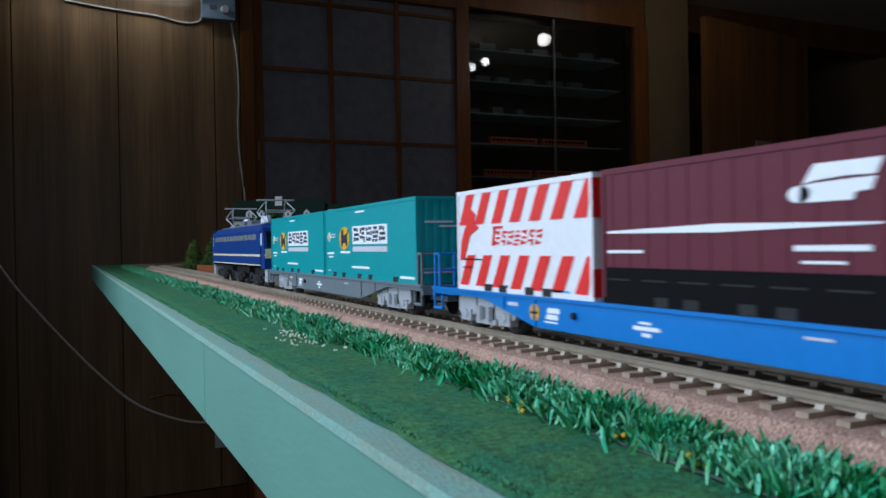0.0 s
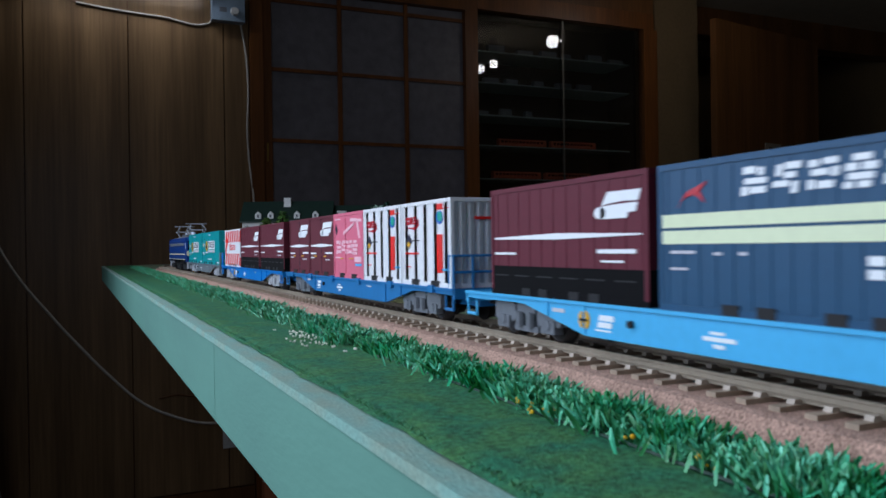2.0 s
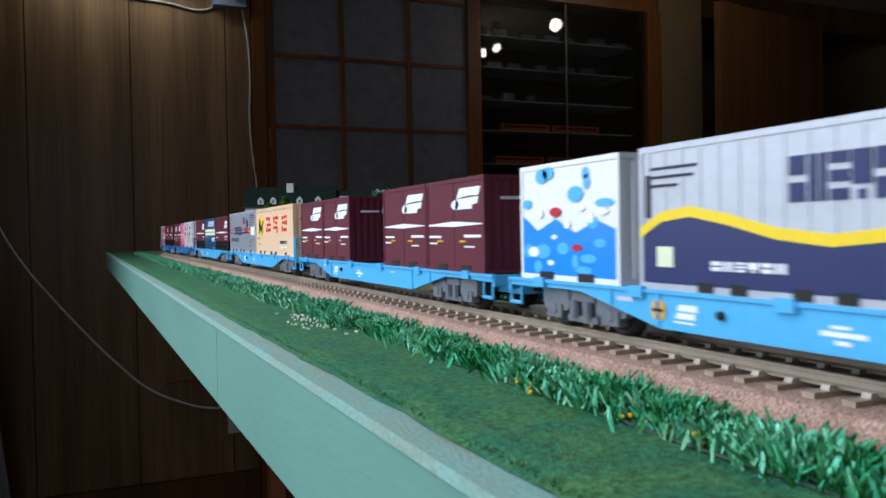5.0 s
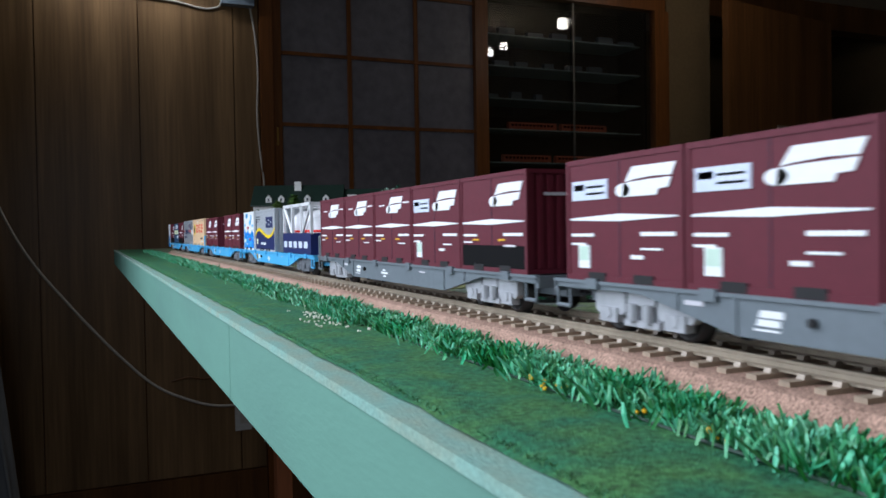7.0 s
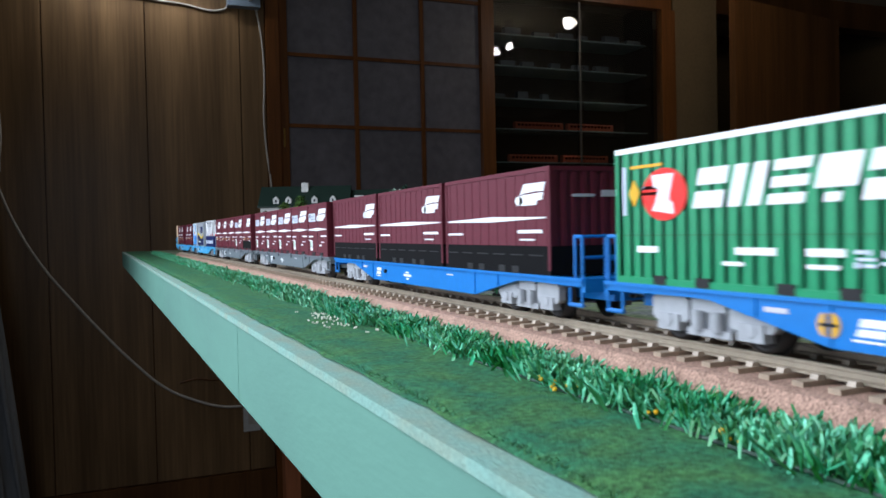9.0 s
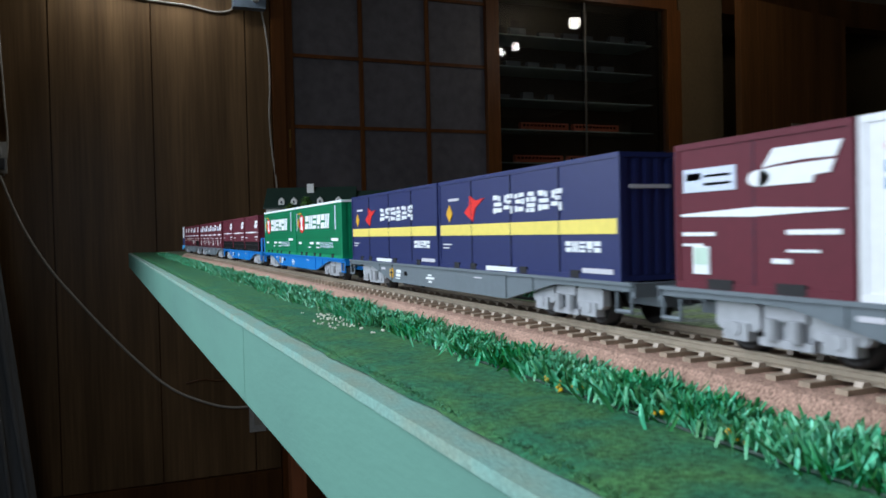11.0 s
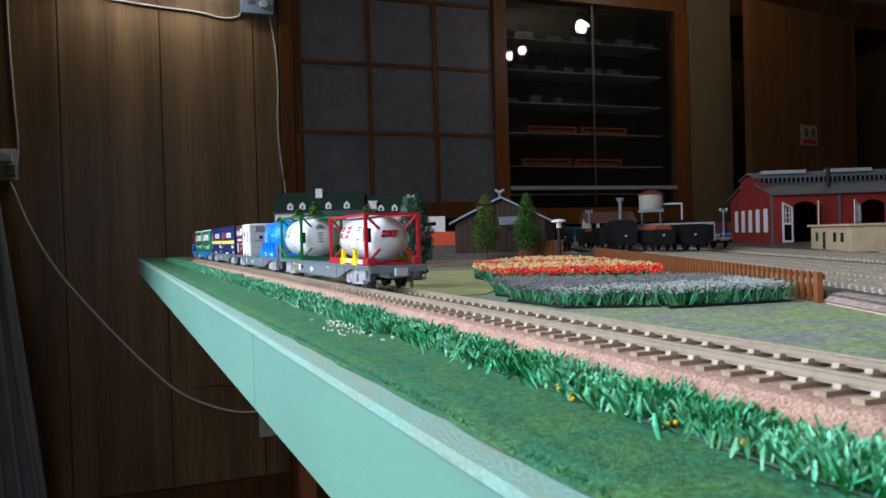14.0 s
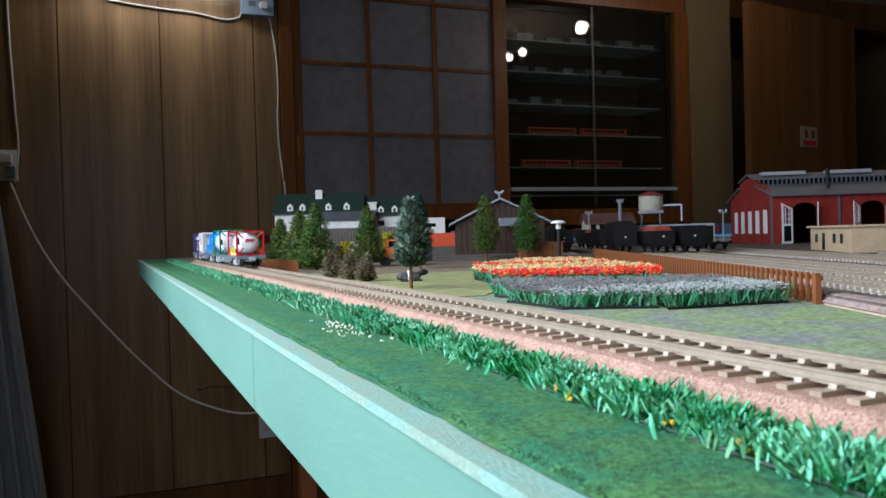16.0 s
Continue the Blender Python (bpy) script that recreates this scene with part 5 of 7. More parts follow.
def blue_tank(index, y):
    L, W = 0.0757, 0.0300
    ob = empty("tank_container", "glossy blue tank container on blue saddles", "tank container", "containers on the train")
    m = M["tank_blue"]
    bm = bmesh.new()
    for s in (-1, 1):
        a, c = sorted((s * (W / 2 - 0.002), s * W / 2))
        box(bm, a, c, -L / 2, L / 2, 0.0002, 0.0046)
        b, d = sorted((s * (L / 2 - 0.002), s * L / 2))
        box(bm, -W / 2 + 0.002, W / 2 - 0.002, b, d, 0.0002, 0.0046)
    part("base_frame", bm, m, ob, bevel=0.0003)
    bm = bmesh.new()
    r, h, zc = 0.0128, 0.0350, 0.0172
    prof = [(-h, 0.0), (-h + 0.0008, 0.0050), (-h + 0.0026, 0.0090), (-h + 0.0056, 0.0118), (-h + 0.0090, r)]
    lathe(bm, prof + [(-a, q) for a, q in prof[::-1]], "y", 36, (0, 0, zc))
    tank = part("tank", bm, m, ob, "glossy blue tank")
    for yy in (-0.024, -0.008, 0.008, 0.024):
        for s in (-1, 1):
            bm = bmesh.new()
            a, c = sorted((s * (W / 2 - 0.0035), s * (W / 2 - 0.0006)))
            prism(bm, [(yy - 0.0032, 0.0046), (yy + 0.0032, 0.0046), (yy + 0.0014, 0.0085), (yy + 0.0014, 0.0125), (yy - 0.0014, 0.0125), (yy - 0.0014, 0.0085)], a, c)
            part("saddle", bm, m, ob, bevel=0.0002)
    bm = bmesh.new()
    for yy in (-0.004, 0.004):
        for i in range(9):
            a0, a1 = math.radians(-20 + i * 12), math.radians(-8 + i * 12)
            rod(bm, (-math.cos(a0) * (r + 0.001), yy - 0.006, zc + math.sin(a0) * (r + 0.001)), (-math.cos(a1) * (r + 0.001), yy - 0.006, zc + math.sin(a1) * (r + 0.001)), 0.0004, n=5)
    for i in range(9):
        a = math.radians(-18 + i * 12)
        rod(bm, (-math.cos(a) * (r + 0.001), -0.010, zc + math.sin(a) * (r + 0.001)), (-math.cos(a) * (r + 0.001), -0.002, zc + math.sin(a) * (r + 0.001)), 0.0003, n=5)
    part("ladder", bm, m, tank)
    bm = bmesh.new()
    for s in (-1, 1):
        rod(bm, (s * 0.0095, -0.028, 0.0290), (s * 0.0095, 0.028, 0.0290), 0.0005, n=6)
        for yy in (-0.027, -0.014, 0.0, 0.014, 0.027):
            rod(bm, (s * 0.0095, yy, 0.0255), (s * 0.0095, yy, 0.0290), 0.0004, n=6)
    part("roof_rail", bm, m, tank)
    bm = bmesh.new()
    rod(bm, (0, -0.012, 0.0295), (0, -0.012, 0.0312), 0.0035, n=14)
    rod(bm, (0, 0.012, 0.0295), (0, 0.012, 0.0308), 0.0030, n=14)
    part("hatch", bm, m, tank)
    bm = bmesh.new()
    n = 26
    for i in range(n):
        a0, a1 = 2 * math.pi * i / n, 2 * math.pi * (i + 1) / n
        pts = [(-math.cos((0.0044 * math.sin(a)) / r) * (r + 0.0002), 0.013 + 0.0038 * math.cos(a), zc + r * math.sin((0.0044 * math.sin(a)) / r)) for a in (a0, a1)]
        rod(bm, pts[0], pts[1], 0.00022, n=4)
    part("ring_emblem", bm, M["sticker_pale"], tank)
    bm = bmesh.new()
    box(bm, -r - 0.0003, -r + 0.001, -0.024, -0.014, zc + 0.001, zc + 0.0018)
    box(bm, -r - 0.0003, -r + 0.001, -0.003, 0.004, zc + 0.001, zc + 0.0018)
    part("printed_bar", bm, M["sticker_pale"], tank)
    bm = bmesh.new()
    for z, w2 in ((0.0225, 0.006), (0.0165, 0.011), (0.0105, 0.006)):
        box(bm, -w2 / 2, w2 / 2, -h - 0.0002, -h + 0.002, z, z + 0.0005)
    part("end_lettering", bm, M["sticker_pale"], tank)
    part("data_plate", boxes((-W / 2 - 0.0002, -W / 2 + 0.0004, -0.008, 0.012, 0.0006, 0.0024)), M["ink"], ob)
    part("data_bars", boxes((-W / 2 - 0.0003, -W / 2 - 0.0001, -0.006, 0.006, 0.0011, 0.0019)), M["yellow"], ob)
    part("sticker", boxes((-W / 2 - 0.0001, -W / 2 + 0.0004, 0.000, 0.009, 0.0029, 0.0042), (-W / 2 - 0.0001, -W / 2 + 0.0004, -0.030, -0.022, 0.0018, 0.0036)), M["sticker_pale"], ob)
    LOADS.append((ob, index, y, 0.01265))


def white_frame_tank(index, y):
    L, H, W = 0.0757, 0.0316, 0.0304
    ob = empty("tank_container", "white framed tank container with navy lower half", "tank container", "containers on the train")
    for sx in (-1, 1):
        for yy in (-L / 2 + 0.001, -0.012, 0.012, L / 2 - 0.001):
            x = sx * (W / 2 - 0.0009)
            part("post", boxes((x - 0.0009, x + 0.0009, yy - 0.001, yy + 0.001, 0.0125, H)), M["tank_white"], ob, bevel=0.0002)
        bm = bmesh.new()
        x = sx * (W / 2 - 0.0009)
        rod(bm, (x, L / 2 - 0.002, H - 0.001), (x, 0.014, 0.0135), 0.0010, n=6)
        rod(bm, (x, -L / 2 + 0.002, H - 0.001), (x, -0.014, 0.0135), 0.0010, n=6)
        box(bm, x - 0.0009, x + 0.0009, -L / 2, L / 2, H - 0.0018, H + 0.0001)
        part("frame_side", bm, M["tank_white"], ob)
    bm = bmesh.new()
    for s in (-1, 1):
        box(bm, -W / 2 + 0.0018, W / 2 - 0.0018, s * (L / 2 - 0.001) - 0.0008, s * (L / 2 - 0.001) + 0.0008, H - 0.0018, H)
    box(bm, -W / 2 + 0.002, W / 2 - 0.002, -0.006, 0.006, H - 0.0016, H - 0.0004)
    part("frame_end", bm, M["tank_white"], ob)
    for yy in (-0.019, 0.019):
        bm = bmesh.new()
        lathe(bm, [(0.008, 0.0100), (0.0125, 0.0128), (0.0230, 0.0128), (0.0265, 0.0090), (0.0280, 0.0040)], "z", 28, (0, yy, 0))
        part("vessel", bm, M["tank_white"], ob, "upright white vessel with a red ring")
        bm = bmesh.new()
        lathe(bm, [(0.0135, 0.0128), (0.0136, 0.0130), (0.0150, 0.0130), (0.0151, 0.0128)], "z", 28, (0, yy, 0))
        part("red_ring", bm, M["red"], ob)
    part("lower_tray", boxes((-W / 2, W / 2, -L / 2, L / 2, 0.0002, 0.0132)), M["navy"], ob, "navy lower tray", bevel=0.0003)
    part("printed_bar", boxes(*[(-W / 2 - 0.0001, -W / 2 + 0.0003, -0.030 + i * 0.014, -0.021 + i * 0.014, 0.004, 0.008) for i in range(5)]), M["sticker_pale"], ob)
    LOADS.append((ob, index, y, 0.01265))


for key, value in {"sticker_pale": ("pale_sticker", "cdd6e6"), "sticker_green": ("pale_green_sticker", "c4dccb"), "globe_blue": ("blue_print", "2b62b8"), "globe_green": ("green_print", "1fa08c"),
                   "orange": ("orange_print", "f8761c"), "orange_red": ("orange_red_paint", "d2502c"), "band_yellow": ("band_yellow", "ecd66a"), "dark_box": ("dark_green_box", "173a2a"), "tail_rim": ("tail_rim", "8f4a4a")}.items():
    M[key] = mat(value[0], srgb(value[1]), 0.45, vary=0.05)
M["tank_white"] = mat("gloss_white_paint", srgb("e4e4e6"), 0.25, vary=0.04)


# ---- the train: locomotive ----
def make_loco():
    ob = empty("electric_locomotive", "blue electric model locomotive with cream stripe and raised pantographs", "locomotive")
    L, W = 0.2150, 0.0350
    bm = bmesh.new()
    prism(bm, [(-W / 2, 0.0150), (W / 2, 0.0150), (W / 2, 0.0385), (W / 2 - 0.004, 0.0430), (-W / 2 + 0.004, 0.0430), (-W / 2, 0.0385)], -L / 2 + 0.010, L / 2 - 0.010, "y")
    body = part("body", bm, M["loco_blue"], ob, bevel=0.0005)
    for e in (-1, 1):
        bm = bmesh.new()
        prism(bm, [(e * (L / 2 - 0.010), 0.0130), (e * L / 2, 0.0130), (e * (L / 2 + 0.0005), 0.0255), (e * (L / 2 - 0.0045), 0.0400), (e * (L / 2 - 0.010), 0.0425)], -W / 2 + 0.0006, W / 2 - 0.0006)
        cab = part("cab", bm, M["loco_blue"], ob, bevel=0.0006)
        a, c = sorted((e * (L / 2 - 0.0005), e * (L / 2 + 0.0009)))
        part("cream_front", boxes((-W / 2 + 0.001, W / 2 - 0.001, a, c, 0.0200, 0.0262)), M["loco_cream"], cab, "cream front panel", bevel=0.0005)
        bm = bmesh.new()
        for s in (-1, 1):
            x0, x1 = sorted((s * 0.0010, s * 0.0150))
            prism(bm, [(e * (L / 2 + 0.0004), 0.0275), (e * (L / 2 - 0.0033), 0.0378), (e * (L / 2 - 0.0050), 0.0372), (e * (L / 2 - 0.0012), 0.0270)], x0, x1)
        part("windscreen", bm, M["window_dark"], cab)
        part("side_window", boxes((-W / 2 + 0.0003, -W / 2 + 0.0010, min(e * 0.0935, e * 0.1005), max(e * 0.0935, e * 0.1005), 0.0285, 0.0365)), M["sticker_pale"], cab)
        for s in (-1, 1):
            bm = bmesh.new()
            rod(bm, (s * 0.0105, e * (L / 2 + 0.0003), 0.0225), (s * 0.0105, e * (L / 2 + 0.0014), 0.0225), 0.0016, n=12)
            part("headlight", bm, M["sticker_pale"], cab)
        a, c = sorted((e * (L / 2 - 0.006), e * (L / 2 + 0.002)))
        part("skirt", boxes((-W / 2 + 0.002, W / 2 - 0.002, a, c, 0.0045, 0.0128)), M["light_grey"], ob, "grey front skirt", bevel=0.0008)
    for s in (-1, 1):
        x0, x1 = sorted((s * (W / 2 - 0.0002), s * (W / 2 + 0.0002)))
        part("cream_stripe", boxes((x0, x1, -L / 2 + 0.010, L / 2 - 0.010, 0.0212, 0.0226)), M["loco_cream"], body, "cream side stripe")
        part("louvre_band", boxes(*[(x0, x1, -0.085 + i * 0.0145, -0.0725 + i * 0.0145, 0.0325, 0.0362) for i in range(12)]), M["dark_grey"], body, "row of grey louvres")
        part("lower_edge", boxes((x0, x1, -L / 2 + 0.010, L / 2 - 0.010, 0.0150, 0.0158)), M["loco_cream"], body)
    for y in (-0.070, 0.0, 0.070):
        bm = boxes((-0.0105, 0.0105, y - 0.024, y + 0.024, 0.0058, 0.0128))
        b = part("bogie", bm, M["under"], ob, "black six-axle running gear")
        bm = bmesh.new()
        for s in (-1, 1):
            x0, x1 = sorted((s * 0.0128, s * 0.0145))
            box(bm, x0, x1, y - 0.026, y + 0.026, 0.0058, 0.0085)
            for yy in (-0.0165, 0.0165):
                box(bm, x0 - 0.0004, x1 + 0.0004, y + yy - 0.0042, y + yy + 0.0042, 0.0035, 0.0095)
                rod(bm, (s * 0.0145, y + yy, 0.0066), (s * 0.0156, y + yy, 0.0066), 0.0020, n=10)
            for yy in (-0.006, 0.0, 0.006):
                rod(bm, (s * 0.0140, y + yy, 0.0030), (s * 0.0140, y + yy, 0.0090), 0.0016, n=8)
        part("side_frame", bm, M["under"], b)
        for yy in (-0.0165, 0.0165):
            make_wheelset(b, y + yy)
    part("roof_deck", boxes((-0.0115, 0.0115, -0.085, 0.085, 0.0428, 0.0440)), M["dark_grey"], ob, bevel=0.0004)
    for y in (-0.068, 0.060):
        bm = bmesh.new()
        box(bm, -0.0075, 0.0075, y - 0.010, y + 0.010, 0.0445, 0.0455)
        for sx in (-1, 1):
            for sy in (-1, 1):
                rod(bm, (sx * 0.0060, y + sy * 0.004, 0.0455), (sx * 0.0100, y + sy * 0.0150, 0.0525), 0.00045, n=6)
                rod(bm, (sx * 0.0100, y + sy * 0.0150, 0.0525), (sx * 0.0065, y, 0.0600), 0.00040, n=6)
        for sy in (-1, 1):
            rod(bm, (-0.0100, y + sy * 0.0150, 0.0525), (0.0100, y + sy * 0.0150, 0.0525), 0.0004, n=6)
        for dy in (-0.0016, 0.0016):
            rod(bm, (-0.0130, y + dy, 0.0602), (0.0130, y + dy, 0.0602), 0.0006, n=6)
        part("pantograph", bm, M["light_grey"], ob, "folding grey pantograph")
    for y in (-0.045, -0.036, -0.028, 0.032, 0.04):
        bm = bmesh.new()
        rod(bm, (0, y, 0.0438), (0, y, 0.0505), 0.0024, 0.0016, 10)
        part("insulator", bm, M["sticker_pale"], ob)
    for y in (-0.015, 0.012):
        bm = bmesh.new()
        box(bm, -0.008, 0.008, y - 0.008, y + 0.008, 0.0438, 0.0478)
        part("roof_box", bm, M["dark_grey"], ob, bevel=0.0005)
    CARS.append((ob, 0))


def make_train():
    make_loco()
    L, D = M["light_grey"], M["dark_grey"]
    blue = "bright blue flat container wagon with light grey bogies"
    sky = "light blue flat container wagon with dark grey bogies"
    grey = "grey flat container wagon with light grey bogies"
    make_wagon(1, "grey", L, grey, rails=(-1,), brackets=False)
    teal31(1, 0.0597), teal31(1, -0.0597)
    make_wagon(2, "blue", L, blue, rails=(1,), disc=True, brackets=False)
    o = -0.012
    striped20(2, o + 0.0783), maroon20(2, o), maroon20(2, o - 0.0783)
    make_wagon(3, "deep_blue", D, "deep blue flat container wagon with grey bogies", rails=(-1,))
    o = -0.004
    maroon12(3, o + 0.0944), maroon12(3, o + 0.0472), pink12(3, o), white12(3, o - 0.0472), white12(3, o - 0.0944)
    make_wagon(4, "sky", D, sky, disc=True, brackets=False)
    maroon20(4, 0.0683), petrol20(4, -0.010), maroon20(4, -0.0883)
    make_wagon(5, "sky", D, sky, rails=(-1,))
    silver31(5, 0.0597), beige31(5, -0.0597)
    make_wagon(6, "sky", D, sky)
    maroon12(6, 0.0944), maroon12(6, 0.0472), maroon12(6, -0.0472), maroon12(6, -0.0944)
    make_wagon(7, "sky", D, sky, disc=True)
    wave12(7, 0.0930), runner20(7, 0.0250), white_frame_tank(7, -0.0783)
    make_wagon(8, "grey", L, grey, rails=(1,))
    for i in range(5):
        maroon12(8, 0.0944 - 0.0472 * i, sticker=i == 3, emblem_mid=i < 3, black=i == 4)
    make_wagon(9, "grey", L, grey)
    for i in range(5):
        maroon12(9, 0.0944 - 0.0472 * i, sticker=True)
    make_wagon(10, "blue", L, blue, rails=(-1,), brackets=False)
    o = 0.009
    maroon20(10, o + 0.0783), maroon20(10, o), maroon20(10, o - 0.0783)
    make_wagon(11, "blue", L, blue, rails=(1,), disc=True, brackets=False)
    green31(11, 0.0597), green31(11, -0.0597)
    make_wagon(12, "grey", L, grey, disc=True, brackets=False)
    navy31(12, 0.0597), navy31(12, -0.0597)
    make_wagon(13, "grey", L, grey, rails=(-1,), brackets=False)
    maroon12(13, 0.0944, sticker=True), cool12(13, 0.0472), blue_tank(13, -0.0705)
    make_wagon(14, "grey", L, grey, rails=(1,), disc=True, brackets=False)
    tank20(14, 0.0800, "frame_green", "frame_green", "white tank container in a dark green frame")
    tank20(14, -0.0783, "frame_red", "frame_red", "white tank container in a red frame with yellow saddles", saddles=True, end_text=True, H=0.0272, r=0.0112, zc=0.0140)


make_train()


# ---- plants ----
def blade_mesh(name, blades, material):
    """Leaf blades: (foot, tip offset, side vector, fold) each as a folded leaf with a blunt tip."""
    vs, fs = [], []
    for p, tip, side, fold in blades:
        b = len(vs)
        mid = p + tip * 0.55 + fold
        vs += [p - side * 0.6, p + side * 0.6, mid - side, mid + fold * 0.6, mid + side, p + tip - side * 0.45, p + tip + side * 0.45]
        fs += [(b, b + 3, b + 2), (b, b + 1, b + 3), (b + 1, b + 4, b + 3), (b + 2, b + 3, b + 5), (b + 3, b + 6, b + 5), (b + 3, b + 4, b + 6)]
    me = bpy.data.meshes.new(name)
    me.from_pydata(vs, [], fs)
    me.materials.append(material)
    return me


def blade(x, y, z, h, w, lean):
    a = random.uniform(0, 2 * math.pi)
    d = Vector((math.cos(a), math.sin(a), 0))
    tip = Vector((random.gauss(0, lean) * h, random.gauss(0, lean) * h, h))
    side = Vector((-d.y, d.x, 0)) * w / 2
    return Vector((x, y, z)), tip, side, d * h * random.uniform(0.02, 0.14)


# both leaf materials: the pale second tone paints in gloss highlights
M["hedge"] = island(mat("glossy_leaves_glints", srgb("2a9658"), 0.26, vary=0.2, size=500, second=srgb("80c49e"), amount=0.6), 0.65, 0.035)
M["hedge_dark"] = island(mat("dark_leaves_glints", srgb("2a9058"), 0.28, vary=0.2, size=500, second=srgb("88c2a2"), amount=0.6), 0.65, 0.04)
M["tuft"] = island(mat("lawn_fibres", srgb("2f7656"), 0.75, vary=0.25, size=300, second=srgb("5c8a44"), amount=0.5), 0.5, 0.03)
M["petal_white"] = mat("white_petals", srgb("e8e4d4"), 0.6)
M["petal_yellow"] = mat("yellow_petals", srgb("e8b41e"), 0.6)
M["petal_red"] = island(mat("red_petals", srgb("e8321a"), 0.6), 0.25, 0.015)
M["petal_cream"] = island(mat("cream_petals", srgb("d8bd84"), 0.6), 0.25, 0.02)
M["petal_lilac"] = island(mat("lilac_petals", srgb("7c7276"), 0.7), 0.2, 0.02)
M["petal_frost"] = island(mat("frosted_petals", srgb("a8a9a8"), 0.7), 0.2, 0.01)


def make_verge():
    random.seed(11)
    near, far = [], []
    for i in range(11500):
        y = 0.10 + 0.29 * random.random()
        if abs(y - 0.392) < 0.006 and random.random() < 0.8:
            continue
        x = -0.0305 + random.gauss(0, 0.0034) + 0.0016 * noise.noise((0, y * 30, 1))
        h = random.uniform(0.0022, 0.0052) * (1.0 + 0.4 * noise.noise((3, y * 60, 0)))
        near.append(blade(x, y, GROUND - 0.0004 + random.uniform(0, 0.0012), h, random.uniform(0.0006, 0.0013), 0.55))
    for i in range(18000):
        y = 0.40 + 1.55 * random.random() ** 1.5
        x = -0.0310 + random.gauss(0, 0.0042) + 0.002 * noise.noise((0, y * 18, 1))
        h = random.uniform(0.0022, 0.0058) * (1.0 + 0.4 * noise.noise((3, y * 25, 0)))
        far.append(blade(x, y, GROUND - 0.0004 + random.uniform(0, 0.0012), h, random.uniform(0.0006, 0.0013), 0.65))
    tagged(new("grass_verge", blade_mesh("grass_verge", near, M["hedge"])), "glossy green plastic grass along the track bank", "grass", kind="stuff")
    tagged(new("grass_verge", blade_mesh("grass_verge", far, M["hedge_dark"])), "dark green plastic grass along the track bank", "grass", kind="stuff")
    bits = []
    for i in range(60000):
        y = 0.14 + 1.5 * random.random() ** 2
        x0 = edge_x(y) + 0.0078
        x = x0 + (-0.037 - x0) * random.random()
        bits.append(blade(x, y, GROUND - 0.0008, random.uniform(0.0003, 0.0008), random.uniform(0.00015, 0.0003), 0.9))
    tagged(new("lawn_fibres", blade_mesh("lawn_fibres", bits, M["tuft"])), "short green flock fibres of the lawn", "grass", kind="stuff")
    bm = bmesh.new()
    for i in range(12):
        a = 0.16 + i * 0.017
        rod(bm, (-0.0375 + random.uniform(-0.0006, 0.0006), a, GROUND + 0.0002), (-0.0375 + random.uniform(-0.0006, 0.0006), a + 0.018, GROUND + 0.0003), 0.0004, n=5)
    thing("verge_wire", bm, M["dark_box"], "dark green binding wire of the plastic grass", "wire", kind="stuff")
    for name, colour, label, spots in (("white_flowers", "petal_white", "cluster of tiny white flowers in the lawn", [(-0.0445 + random.gauss(0, 0.0045), 0.430 + random.gauss(0, 0.024), 0.0002) for i in range(46)]),
                                       ("yellow_flowers", "petal_yellow", "small yellow flowers at the foot of the grass", [(-0.0405, 0.262, 0.0022), (-0.0395, 0.259, 0.0014), (-0.0400, 0.2565, 0.0006), (-0.0385, 0.252, 0.0018), (-0.0375, 0.207, 0.0020), (-0.037, 0.2045, 0.0010), (-0.036, 0.189, 0.0015), (-0.0375, 0.226, 0.0012)])):
        bm = bmesh.new()
        for x, y, z in spots:
            for k in range(3 if "yellow" in name else 2):
                bmesh.ops.create_icosphere(bm, subdivisions=1, radius=random.uniform(0.00025, 0.0006), matrix=Matrix.Translation((x + random.gauss(0, 0.0006), y + random.gauss(0, 0.0006), GROUND + z + random.uniform(0, 0.0008))))
        thing(name, bm, M[colour], label, "flowers", kind="stuff")


make_verge()


def in_poly(x, y, poly):
    ok = False
    for (ax, ay), (bx, by) in zip(poly, poly[1:] + poly[:1]):
        if (ay > y) != (by > y) and x < (bx - ax) * (y - ay) / (by - ay) + ax:
            ok = not ok
    return ok


